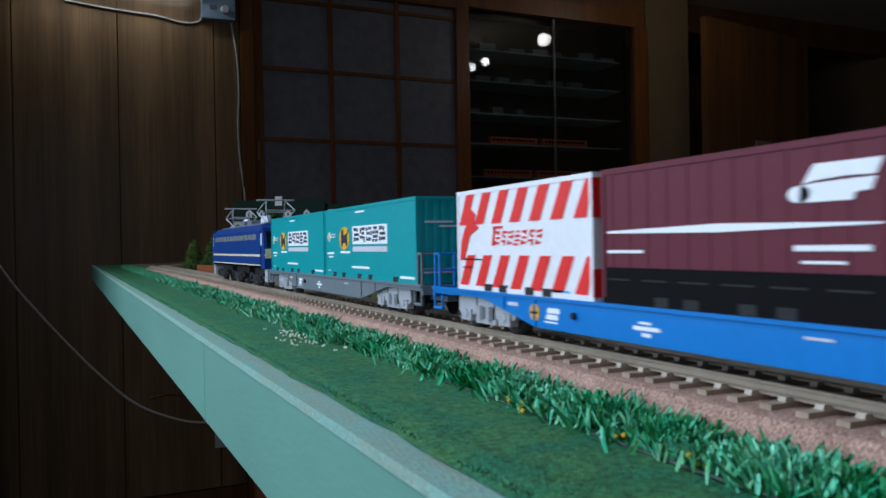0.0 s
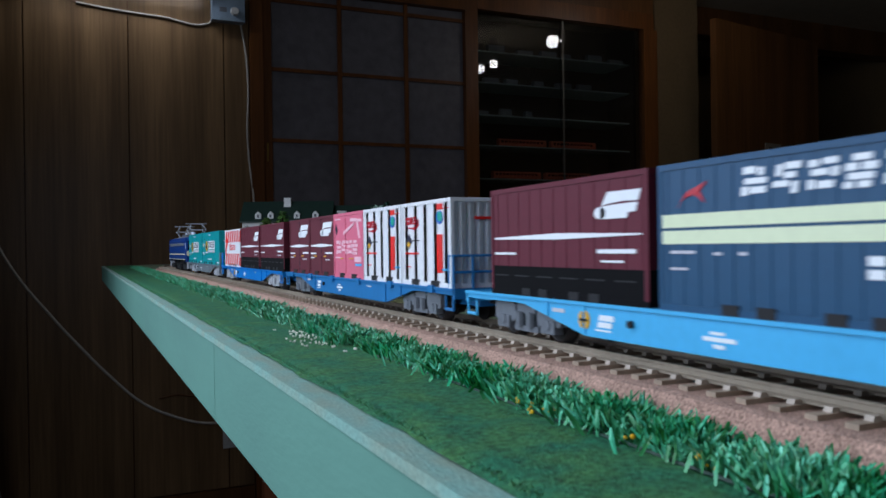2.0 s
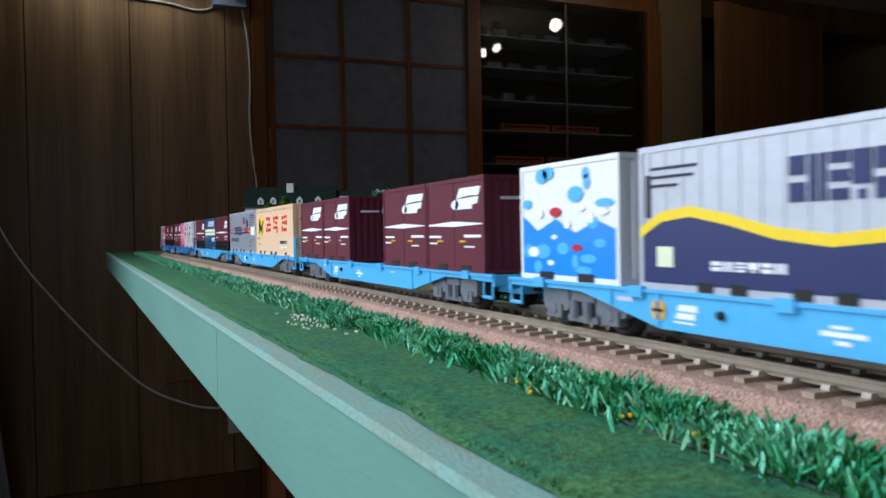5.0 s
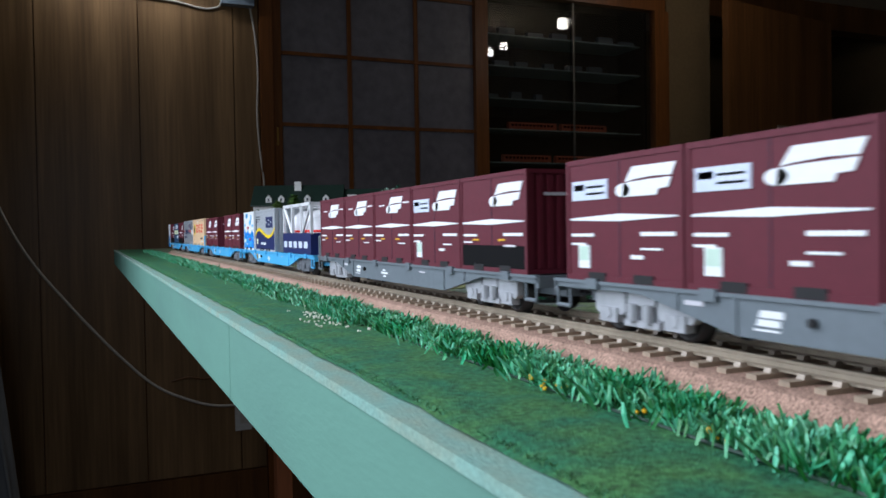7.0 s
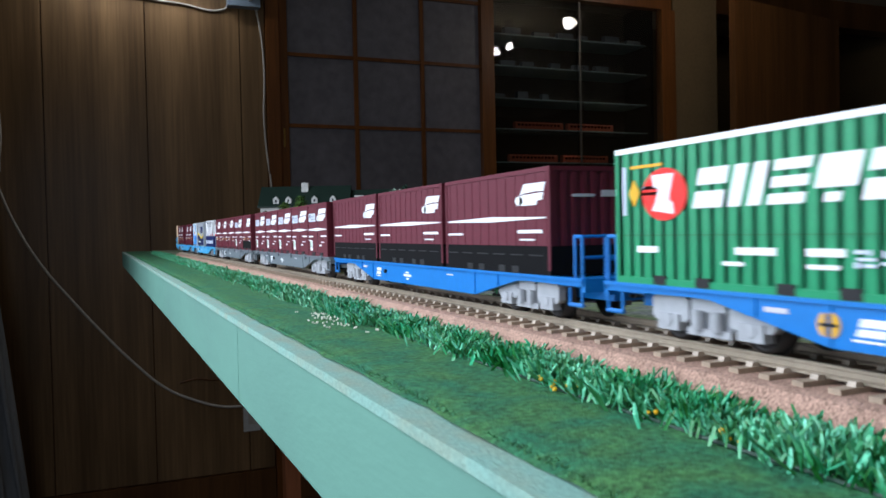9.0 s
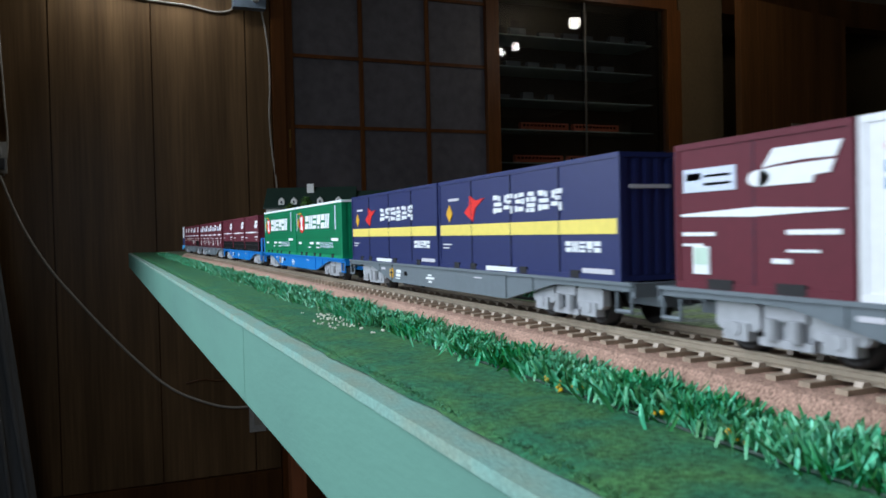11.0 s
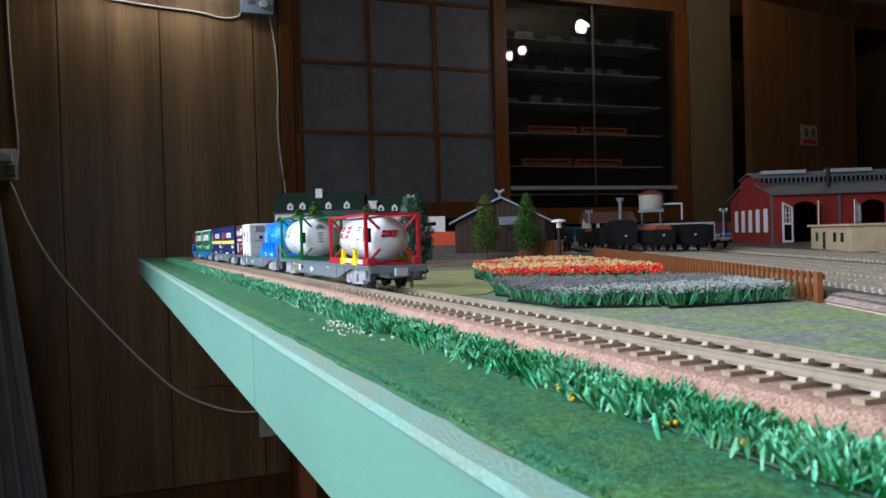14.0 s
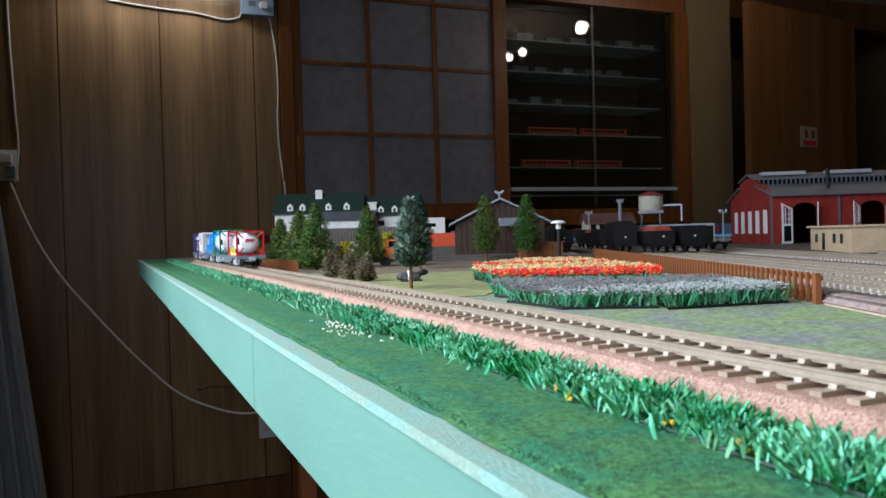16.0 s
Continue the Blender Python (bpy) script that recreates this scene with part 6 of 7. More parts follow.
def flower_bed(label, poly, height, count, colour_of, seed):
    """A bed: green leaves, a dark tray under them, and heads of flowers."""
    random.seed(seed)
    bed = empty("flower_bed", label, "flower bed", "flower beds")
    bm = bmesh.new()
    prism(bm, poly, GROUND - 0.0002, GROUND + 0.0012, "z")
    part("tray", bm, M["under"], bed, "dark tray")
    xs, ys = [p[0] for p in poly], [p[1] for p in poly]
    leaves, heads = [], {}
    while len(leaves) < count:
        x, y = random.uniform(min(xs), max(xs)), random.uniform(min(ys), max(ys))
        if in_poly(x, y, poly):
            h = height * random.uniform(0.65, 1.0)
            leaves.append(blade(x, y, GROUND + 0.0008, h, random.uniform(0.0004, 0.0009), 0.5))
            for k in range(3):
                heads.setdefault(colour_of(x, y), []).append((x + random.gauss(0, 0.0011), y + random.gauss(0, 0.0011), GROUND + height * (random.uniform(0.70, 1.0) + 0.12 * noise.noise((x * 150, y * 150, 9)))))
    ob = new("leaves", blade_mesh("leaves", leaves, M["hedge_dark"]))
    ob.parent = bed
    tagged(ob, kind="stuff")
    for key, spots in heads.items():
        if key is None:
            continue
        vs, fs = [], []
        for x, y, z in spots:
            r = random.uniform(0.0005, 0.0010) * (1.7 if key in ("petal_red", "petal_cream") else 1.0)
            b = len(vs)
            vs += [(x + r, y, z), (x - r, y, z), (x, y + r, z), (x, y - r, z), (x, y, z + r * 0.8), (x, y, z - r * 0.6)]
            fs += [(b, b + 2, b + 4), (b + 2, b + 1, b + 4), (b + 1, b + 3, b + 4), (b + 3, b, b + 4), (b + 2, b, b + 5), (b + 1, b + 2, b + 5), (b + 3, b + 1, b + 5), (b, b + 3, b + 5)]
        me = bpy.data.meshes.new("blossoms")
        me.from_pydata(vs, [], fs)
        me.materials.append(M[key])
        ob = new("blossoms", me)
        ob.parent = bed
        tagged(ob, kind="stuff")


def make_beds():
    frost = lambda x, y: "petal_frost" if y < 0.452 + 0.03 * noise.noise((x * 60, y * 60, 2)) else "petal_lilac"
    flower_bed("bed of lilac and frosted white flowers over green leaves", [(0.069, 0.446), (0.110, 0.4235), (0.150, 0.528), (0.0926, 0.5715), (0.079, 0.5437), (0.081, 0.520), (0.067, 0.503)], 0.0100, 2400, frost, 21)
    flower_bed("bed of lilac and frosted white flowers over green leaves", [(0.108, 0.414), (0.175, 0.407), (0.208, 0.500), (0.155, 0.523), (0.114, 0.4235)], 0.0100, 2900, frost, 22)
    def red(x, y):
        row = y - 0.55 + 0.5 * (x - 0.13) + 0.02 * noise.noise((x * 70, y * 70, 4))
        warm = row < 0.135 or 0.27 < row < 0.31
        return "petal_red" if random.random() < (0.92 if warm else 0.16) else ("petal_cream" if random.random() < 0.9 else None)
    flower_bed("bed of red and cream flowers over green leaves", [(0.126, 0.622), (0.212, 0.555), (0.275, 0.643), (0.355, 0.90), (0.295, 0.93), (0.19, 0.82), (0.147, 0.725), (0.1366, 0.68)], 0.0108, 3000, red, 23)


make_beds()


# ---- trees ----
M["fir"] = island(mat("fir_needles", srgb("3c6428"), 0.7, vary=0.25, size=200, second=srgb("77783a"), amount=0.6), 0.6, 0.03)
# fir_grey: white highlights are painted over dark green as the second colour
M["fir_grey"] = island(mat("needles_pale_highlights", srgb("38543c"), 0.65, vary=0.2, size=300, second=srgb("a4b8aa"), amount=0.6), 0.7, 0.03)
M["fir_brown"] = island(mat("brown_needles", srgb("62553a"), 0.75, vary=0.25, size=300, second=srgb("a49a84"), amount=0.6), 0.6, 0.03)
M["bark"] = mat("bark", srgb("6a4a30"), 0.8, vary=0.25, size=800)


def conifer(x, y, height, radius, colour, label, seed, trunk=0.18, foot=GROUND, round_top=False, count=2600, droop=-0.25):
    """A tapered trunk with limbs, and a crown of many small needle clumps."""
    random.seed(seed)
    t = empty("tree", label, "tree", "trees on the layout")
    bm = bmesh.new()
    rod(bm, (x, y, foot - 0.001), (x, y, foot + height * 0.9), radius * 0.07 + 0.0006, 0.0003, 7)
    for i in range(14):
        z, a = foot + height * random.uniform(trunk, 0.85), random.uniform(0, 2 * math.pi)
        u = (z - foot) / height
        r = radius * max(0.1, 1 - u) * 0.8
        rod(bm, (x, y, z), (x + r * math.cos(a), y + r * math.sin(a), z + r * 0.35), 0.0005, 0.0002, 5)
    part("trunk", bm, M["bark"], t, "thin brown trunk")
    leaves = []
    for i in range(count):
        u = 1 - random.random() ** (0.75 if round_top else 0.65)
        low = 0.30 if round_top else 0.20
        prof = 0.45 + 0.55 * math.sqrt(u / low) if u < low else ((1 - u) / (1 - low)) ** (0.70 if round_top else 0.80)
        a = random.uniform(0, 2 * math.pi)
        lump = 1 + 0.22 * math.sin(a * 3 + u * 17 + seed) + 0.12 * math.sin(u * 40 + a)
        r = radius * prof * lump * random.uniform(0.55, 1.0)
        z = foot + height * (trunk + (1 - trunk) * u)
        d = Vector((math.cos(a), math.sin(a), 0))
        ln = random.uniform(0.0020, 0.0044) * (0.6 + radius * 18)
        tip = d * ln + Vector((random.gauss(0, 0.001), random.gauss(0, 0.001), ln * random.uniform(droop - 0.3, droop + 0.8)))
        side = Vector((-d.y, d.x, random.uniform(-0.4, 0.4))) * random.uniform(0.0006, 0.0012) * (0.6 + radius * 14)
        leaves.append((Vector((x, y, z)) + d * r, tip, side, Vector((0, 0, ln * 0.12))))
    for i in range(count // 3):
        u = random.random()
        a = random.uniform(0, 2 * math.pi)
        prof = 1.02 - u
        r = radius * prof * 0.4 * random.random()
        leaves.append((Vector((x + r * math.cos(a), y + r * math.sin(a), foot + height * (trunk + (1 - trunk) * u * 0.95))), Vector((math.cos(a), math.sin(a), 0.2)) * 0.0035, Vector((-math.sin(a), math.cos(a), 0.3)) * 0.0014, Vector((0, 0, 0.0005))))
    ob = new("crown", blade_mesh("crown", leaves, M[colour]))
    ob.parent = t


def make_trees():
    green = "dark green model conifer with a thin trunk"
    conifer(0.0646, 0.654, 0.066, 0.0118, "fir_grey", "grey green model conifer with a bare brown trunk", 3, trunk=0.25, count=4200, droop=0.45)
    conifer(0.353, 1.140, 0.096, 0.0190, "fir", "oval green model tree beside the barn", 4, trunk=0.17, round_top=True, count=5000)
    conifer(0.400, 1.104, 0.094, 0.0184, "fir", "oval green model tree beside the barn", 5, trunk=0.17, round_top=True, count=5000)
    for i, (x, y, h, r) in enumerate(((0.0945, 1.088, 0.084, 0.0235), (0.088, 1.155, 0.079, 0.0240), (0.080, 1.250, 0.070, 0.0200), (0.060, 1.330, 0.056, 0.0170), (0.040, 1.400, 0.052, 0.0150))):
        conifer(x, y, h, r, "fir", green, 10 + i, trunk=0.05, count=5000)
    conifer(0.173, 1.125, 0.081, 0.0210, "fir", green, 20, trunk=0.08, count=5000)
    conifer(0.195, 0.987, 0.091, 0.0150, "fir_dark", "tall bluish dark green model conifer", 21, trunk=0.20, count=5000)
    for i, (x, y, h, r) in enumerate(((0.0577, 0.870, 0.027, 0.0078), (0.0778, 0.908, 0.032, 0.0080), (0.0646, 0.820, 0.028, 0.0082), (0.068, 0.779, 0.0255, 0.0084))):
        conifer(x, y, h, r, "fir_brown", "small brownish bushy conifer beside the track", 30 + i, trunk=0.02, count=900, droop=0.0)


M["fir_dark"] = island(mat("dark_needles", srgb("24483a"), 0.7, vary=0.25, size=200, second=srgb("3f6a50"), amount=0.6), 0.5, 0.03)
make_trees()


# ---- buildings and figures of the layout ----
def frame_at(x, y, heading, z=GROUND):
    return pose(x, y, z, 0, 0, heading)


def farmhouse():
    ob = empty("farmhouse", "white model farmhouse with dark green dormered roof and white chimneys", "model house")
    wall, roof = M["house_wall"], M["house_roof"]
    def block(x0, x1, y0, y1, eave, ridge):
        b = boxes((x0, x1, y0, y1, -0.0005, eave))
        w = part("wall", b, wall, ob, "white rendered wall")
        bm = bmesh.new()
        prism(bm, [(y0 - 0.006, eave - 0.001), (y0 - 0.006, eave + 0.002), ((y0 + y1) / 2, ridge + 0.003), (y1 + 0.006, eave + 0.002), (y1 + 0.006, eave - 0.001), ((y0 + y1) / 2, ridge)], x0 - 0.005, x1 + 0.005)
        r = part("roof", bm, roof, ob, "dark green roof")
        bm = bmesh.new()
        prism(bm, [(y0, eave), ((y0 + y1) / 2, ridge), (y1, eave)], x0 + 0.0005, x1 - 0.0005)
        part("gable", bm, wall, ob)
        return w, r
    def dormer(r, x, y, z):
        bm = bmesh.new()
        prism(bm, [(x - 0.0065, z), (x + 0.0065, z), (x + 0.0065, z + 0.010), (x, z + 0.0165), (x - 0.0065, z + 0.010)], y, y + 0.016, "y")
        part("dormer", bm, wall, r, "small white dormer")
        part("dormer_window", boxes((x - 0.0022, x + 0.0022, y - 0.0006, y + 0.0004, z + 0.003, z + 0.0095)), M["window_dark"], r)
    def window(w, x, y, z, wd=0.011, ht=0.016):
        part("window", boxes((x - wd / 2, x + wd / 2, y - 0.0006, y + 0.001, z, z + ht)), M["window_dark"], w)
        part("window_frame", boxes((x - wd / 2 - 0.0015, x + wd / 2 + 0.0015, y - 0.0003, y + 0.0012, z - 0.0015, z + ht + 0.0015)), M["sticker_pale"], w)
    w, r = block(0.0, 0.190, 0.0, 0.085, 0.096, 0.140)
    for x in (0.034, 0.061, 0.118, 0.158):
        dormer(r, x, 0.000, 0.103)
    window(w, 0.014, 0, 0.070), window(w, 0.014, 0, 0.03)
    part("chimney", boxes((0.086, 0.101, 0.028, 0.043, 0.11, 0.150)), wall, r, bevel=0.0008)
    w2, r2 = block(0.196, 0.300, 0.010, 0.085, 0.088, 0.130)
    for x in (0.232, 0.262):
        dormer(r2, x, 0.010, 0.094)
    window(w2, 0.232, 0.010, 0.066, 0.014, 0.012)
    part("chimney", boxes((0.206, 0.222, 0.012, 0.026, 0.08, 0.116)), wall, r2, bevel=0.0008)
    part("chimney_cap", boxes((0.204, 0.224, 0.010, 0.028, 0.116, 0.119)), wall, r2)
    # porch roof and board fence before it
    bm = bmesh.new()
    prism(bm, [(-0.05, 0.078), (-0.0005, 0.098), (-0.0005, 0.101), (-0.052, 0.081)], 0.088, 0.222)
    part("porch_roof", bm, M["slate"], ob, "grey slate porch roof")
    part("porch_wall", boxes((0.094, 0.216, -0.045, -0.041, 0.0, 0.0775)), wall, ob)
    fence = empty("board_fence", "weathered grey board fence before the farmhouse", "fence")
    me = mesh_of("board", boxes((0, 0.0060, -0.075, -0.0725, 0, 0.062)), M["grey_boards"])
    for i in range(26):
        o = new("board", me)
        o.parent = fence
        o.matrix_basis = pose(0.106 + i * 0.0065, 0, 0)
    low = thing("low_house", boxes((0.296, 0.372, -0.02, 0.04, 0, 0.080)), wall, "low white model building beside the farmhouse", "model house", bevel=0.001)
    part("window", boxes((0.325, 0.352, -0.0206, -0.0195, 0.06, 0.068)), M["window_dark"], low)
    shed = thing("orange_container", boxes((0.318, 0.392, -0.075, -0.035, 0.018, 0.046)), M["orange_red"], "orange freight box on a grey loading ramp", "freight box", bevel=0.0008)
    ramp = thing("loading_ramp", boxes((0.30, 0.41, -0.09, -0.022, -0.0004, 0.0178)), M["grey_boards"], "grey loading ramp beside the farmhouse", "ramp", bevel=0.001)
    for o in (ob, fence, low, shed, ramp):
        o.matrix_world = frame_at(0.182, 1.862, -22)


def barn():
    ob = empty("barn", "dark brown plank barn with a grey roof and a cross vane", "model barn")
    W, D, E, P = 0.138, 0.14, 0.058, 0.092
    for i in range(16):
        x0 = i * W / 16
        u = abs((i + 0.5) / 16 - 0.42) / 0.58
        top = E + (P - E) * max(0.0, 1 - abs((i + 0.5) / 16 - 0.5) * 2)
        part("plank", boxes((x0 + 0.0003, x0 + W / 16 - 0.0003, -0.0012, 0.0014, 0.004, top)), M["barn_wood"], ob)
    part("wall", boxes((0.0, W, 0.0016, D, 0.0, E)), M["barn_wood"], ob)
    bm = bmesh.new()
    prism(bm, [(0, E), (W, E), (W / 2, P)], 0.0016, D, "y")
    part("gable", bm, M["barn_wood"], ob)
    for s in (0, 1):
        bm = bmesh.new()
        a = (W / 2, P + 0.0045)
        b = (-0.010, E - 0.003) if s == 0 else (W + 0.010, E - 0.003)
        prism(bm, [(a[0], a[1] - 0.003), a, (b[0], b[1] + 0.003), b], -0.010, D + 0.006, "y")
        part("roof", bm, M["tin"], ob, "grey tin roof")
    bm = bmesh.new()
    prism(bm, [(-0.022, 0.052), (-0.0015, 0.062), (-0.0015, 0.064), (-0.022, 0.054)], 0.066, 0.100)
    for i in range(9):
        rod(bm, (0.068 + i * 0.0038, -0.0218, 0.0545), (0.068 + i * 0.0038, -0.0018, 0.0642), 0.0011, n=6)
    part("canopy", bm, M["tin"], ob, "corrugated grey canopy")
    bm = bmesh.new()
    rod(bm, (W / 2, 0.004, P), (W / 2, 0.004, P + 0.014), 0.0016, n=6)
    rod(bm, (W / 2 - 0.007, 0.004, P + 0.015), (W / 2, 0.004, P + 0.010), 0.0022, n=6)
    rod(bm, (W / 2 + 0.007, 0.004, P + 0.015), (W / 2, 0.004, P + 0.010), 0.0022, n=6)
    part("vane", bm, M["tin"], ob)
    steps = [(-0.035, 0.155, -0.055, -0.003, -0.0004, 0.006), (-0.020, 0.140, -0.030, -0.002, 0.0062, 0.0095)]
    platform = thing("platform", boxes(steps[0]), M["grey_boards"], "grey timber platform before the barn", "platform", bevel=0.0006)
    part("upper_step", boxes(steps[1]), M["grey_boards"], platform, bevel=0.0006)
    for i in range(5):
        part("stair", boxes((-0.075 + i * 0.010, -0.036 + i * 0.002, -0.050 + i * 0.004, 0.030, -0.0004 + i * 0.002, 0.0016 + i * 0.002)), M["grey_boards"], platform)
    for o in (ob, platform):
        o.matrix_world = frame_at(0.353, 1.249, -22)


def truck():
    ob = empty("truck", "small orange model truck with black wheels", "truck")
    m = M["orange"]
    bm = bmesh.new()
    prism(bm, [(-0.011, 0.010), (0.018, 0.010), (0.018, 0.021), (0.009, 0.023), (0.005, 0.036), (-0.009, 0.036), (-0.011, 0.024)], -0.010, 0.010, "y")
    cab = part("cab", bm, m, ob, bevel=0.0008)
    part("side_window", boxes((-0.007, 0.003, -0.0104, -0.0099, 0.025, 0.034), (-0.007, 0.003, 0.0099, 0.0104, 0.025, 0.034)), M["window_dark"], cab)
    part("chassis", boxes((-0.055, 0.018, -0.0085, 0.0085, 0.006, 0.0099)), M["under"], ob)
    part("bed", boxes((-0.055, -0.018, -0.010, 0.010, 0.0102, 0.017)), M["under"], ob, bevel=0.0005)
    for x in (0.008, -0.040):
        for y in (-0.0105, 0.0105):
            bm = bmesh.new()
            rod(bm, (x, y - 0.003, 0.0068), (x, y + 0.003, 0.0068), 0.0070, n=18)
            w = part("wheel", bm, M["under"], ob, bevel=0.0008)
    ob.matrix_world = frame_at(0.2075, 1.132, 158)


def cow():
    ob = empty("toy_cow", "black and white toy cow lying on the grass", "toy cow")
    bm = bmesh.new()
    bmesh.ops.create_uvsphere(bm, u_segments=18, v_segments=10, radius=1, matrix=Matrix.Translation((0, 0, 0.0055)) @ Matrix.Diagonal((0.0125, 0.0062, 0.0058, 1)))
    part("body", bm, M["cow_hide"], ob)
    bm = bmesh.new()
    lathe(bm, [(-0.0016, 0.0058), (-0.0010, 0.0062), (0.0008, 0.0062), (0.0012, 0.0056)], "x", 18, (0, 0, 0.0056))
    part("pale_patch", bm, M["white"], ob, "white patch round the body")
    bm = bmesh.new()
    bmesh.ops.create_uvsphere(bm, u_segments=12, v_segments=8, radius=1, matrix=Matrix.Translation((0.0150, 0, 0.0095)) @ Matrix.Diagonal((0.0048, 0.0026, 0.0030, 1)))
    rod(bm, (0.009, 0, 0.007), (0.0145, 0, 0.0095), 0.0030, 0.0024, 10)
    rod(bm, (0.0135, -0.003, 0.0112), (0.0140, -0.0045, 0.0115), 0.0008, n=6)
    rod(bm, (0.0135, 0.003, 0.0112), (0.0140, 0.0045, 0.0115), 0.0008, n=6)
    part("head", bm, M["under"], ob)
    for x, s in ((0.006, -1), (0.008, 1), (-0.007, -1), (-0.008, 1)):
        bm = bmesh.new()
        rod(bm, (x, s * 0.0045, 0.0016), (x + 0.006, s * 0.0066, 0.0012), 0.0014, 0.0010, 8)
        part("leg", bm, M["under"], ob)
    ob.matrix_world = frame_at(0.0946, 0.744, -15) @ Matrix.Diagonal((0.85, 0.85, 0.85, 1))


def white_car():
    ob = empty("model_car", "small white model car parked on a grey ledge", "car")
    bm = bmesh.new()
    prism(bm, [(-0.024, 0.004), (0.024, 0.004), (0.025, 0.010), (0.014, 0.0115), (0.008, 0.017), (-0.013, 0.017), (-0.019, 0.012), (-0.025, 0.011)], -0.0095, 0.0095, "y")
    body = part("body", bm, M["white"], ob, bevel=0.0010)
    for s in (-1, 1):
        y0, y1 = sorted((s * 0.0094, s * 0.0098))
        part("side_window", boxes((-0.012, 0.007, y0, y1, 0.0118, 0.0160)), M["window_dark"], body)
        for x in (-0.015, 0.015):
            bm = bmesh.new()
            rod(bm, (x, s * 0.0080, 0.0042), (x, s * 0.0102, 0.0042), 0.0043, n=16)
            part("wheel", bm, M["under"], ob)
    ob.matrix_world = frame_at(0.218, 1.350, -20, GROUND + 0.0232) @ Matrix.Diagonal((0.62, 0.62, 0.62, 1))
    ledge = thing("ledge", boxes((-0.030, 0.030, -0.016, 0.016, 0, 0.0230)), M["grey_boards"], "low grey retaining ledge behind the trees", "ledge", bevel=0.0008)
    ledge.matrix_world = frame_at(0.218, 1.350, -20)


def yellow_bush(x, y, height, seed):
    random.seed(seed)
    leaves = []
    for i in range(420):
        a, b = random.uniform(0, 6.28), random.random()
        r = 0.011 * math.sqrt(1 - (b - 0.3) ** 2) * random.uniform(0.5, 1)
        leaves.append(blade(x + r * math.cos(a), y + r * math.sin(a), GROUND + 0.0005 + (height - 0.004) * b, 0.005, 0.003, 0.8))
    tagged(new("bush", blade_mesh("bush", leaves, M["bush_yellow"])), "small yellow green model bush", "bush", "yellow bushes")


def lamp_post():
    ob = empty("lamp_post", "black lamp post with a white dished shade", "street lamp")
    bm = bmesh.new()
    rod(bm, (0, 0, -0.0004), (0, 0, 0.044), 0.0026, 0.0024, 12)
    part("post", bm, M["under"], ob)
    bm = bmesh.new()
    rod(bm, (0, 0, 0.044), (0, 0, 0.052), 0.0036, 0.0034, 12)
    part("lantern", bm, M["plastic"], ob)
    bm = bmesh.new()
    lathe(bm, [(0.0515, 0.0098), (0.0525, 0.0102), (0.0545, 0.0082), (0.0556, 0.0040), (0.0558, 0.0)], "z", 24)
    part("shade", bm, M["white"], ob, "white dished shade")
    ob.matrix_world = frame_at(0.414, 1.040, 0)


YARD = RAIL - 0.006
V = (0.4205, 0.9073)     # heading of the yard tracks
V_TURN = -24.86


def yard_point(along, across):
    """A place in the yard: along its tracks from the fence's near end, and to the right of the fence."""
    return 0.183 + V[0] * along + V[1] * across, 0.394 + V[1] * along - V[0] * across


def make_road():
    bm = bmesh.new()
    prism(bm, [(0.075, 0.93), (0.30, 0.86), (0.44, 1.16), (0.52, 1.45), (0.42, 1.80), (0.17, 1.84), (0.06, 1.45)], GROUND - 0.0002, GROUND + 0.0008, "z")
    thing("road", bm, M["road"], "brownish grey model road behind the trees", "road", kind="structure")
    bm = bmesh.new()
    prism(bm, [(0.030, 0.56), (0.078, 0.556), (0.128, 0.62), (0.160, 0.725), (0.205, 0.80), (0.30, 0.84), (0.29, 0.86), (0.07, 0.925), (0.030, 0.90)], GROUND - 0.0002, GROUND + 0.0006, "z")
    thing("meadow", bm, M["meadow"], "pale yellowish green meadow patch", "meadow", kind="structure")


def make_fences():
    f = empty("picket_fence", "brown plastic picket fence before the railway yard", "fence")
    bm = boxes((-0.0014, 0.0014, -0.0007, 0.0007, 0, 0.0152))
    me = mesh_of("picket", bm, M["fence"], 0.0004)
    for i in range(98):
        ob = new("picket", me)
        ob.parent = f
        x, y = yard_point(0.003 + i * 0.0081, -0.0022)
        ob.matrix_basis = pose(x, y, GROUND - 0.0003, 0, 0, 90 + V_TURN)
    for z in (0.004, 0.0115):
        bm = bmesh.new()
        a, b = yard_point(0, 0), yard_point(0.795, 0)
        box(bm, 0, 0.795, -0.0009, 0.0009, z, z + 0.002, pose(a[0], a[1], GROUND, 0, 0, 90 + V_TURN))
        part("cross_rail", bm, M["fence"], f)
    e = part("end_post", boxes((-0.0014, 0.0014, -0.0010, 0.0010, 0, 0.0152)), M["fence"], f, bevel=0.0005)
    x, y = yard_point(-0.0015, -0.0024)
    e.matrix_basis = pose(x, y, GROUND - 0.0003, 0, 0, V_TURN)
    # short plank fences by the trees and by the lamp
    for x, y, turn, n, h in ((0.052, 1.000, 97, 34, 0.0150), (0.402, 1.128, -22, 9, 0.026)):
        g = empty("plank_fence", "low brown plank fence", "fence", "plank fences")
        me = mesh_of("plank", boxes((-0.0034, 0.0034, -0.001, 0.001, 0, h)), M["fence"], 0.0003)
        for i in range(n):
            ob = new("plank", me)
            ob.parent = g
            ob.matrix_basis = pose(i * 0.0071, 0, 0)
        part("capping", boxes((-0.0034, n * 0.0071, -0.0014, 0.0014, h, h + 0.0012)), M["fence"], g)
        g.matrix_world = frame_at(x, y, turn, GROUND - 0.0003)


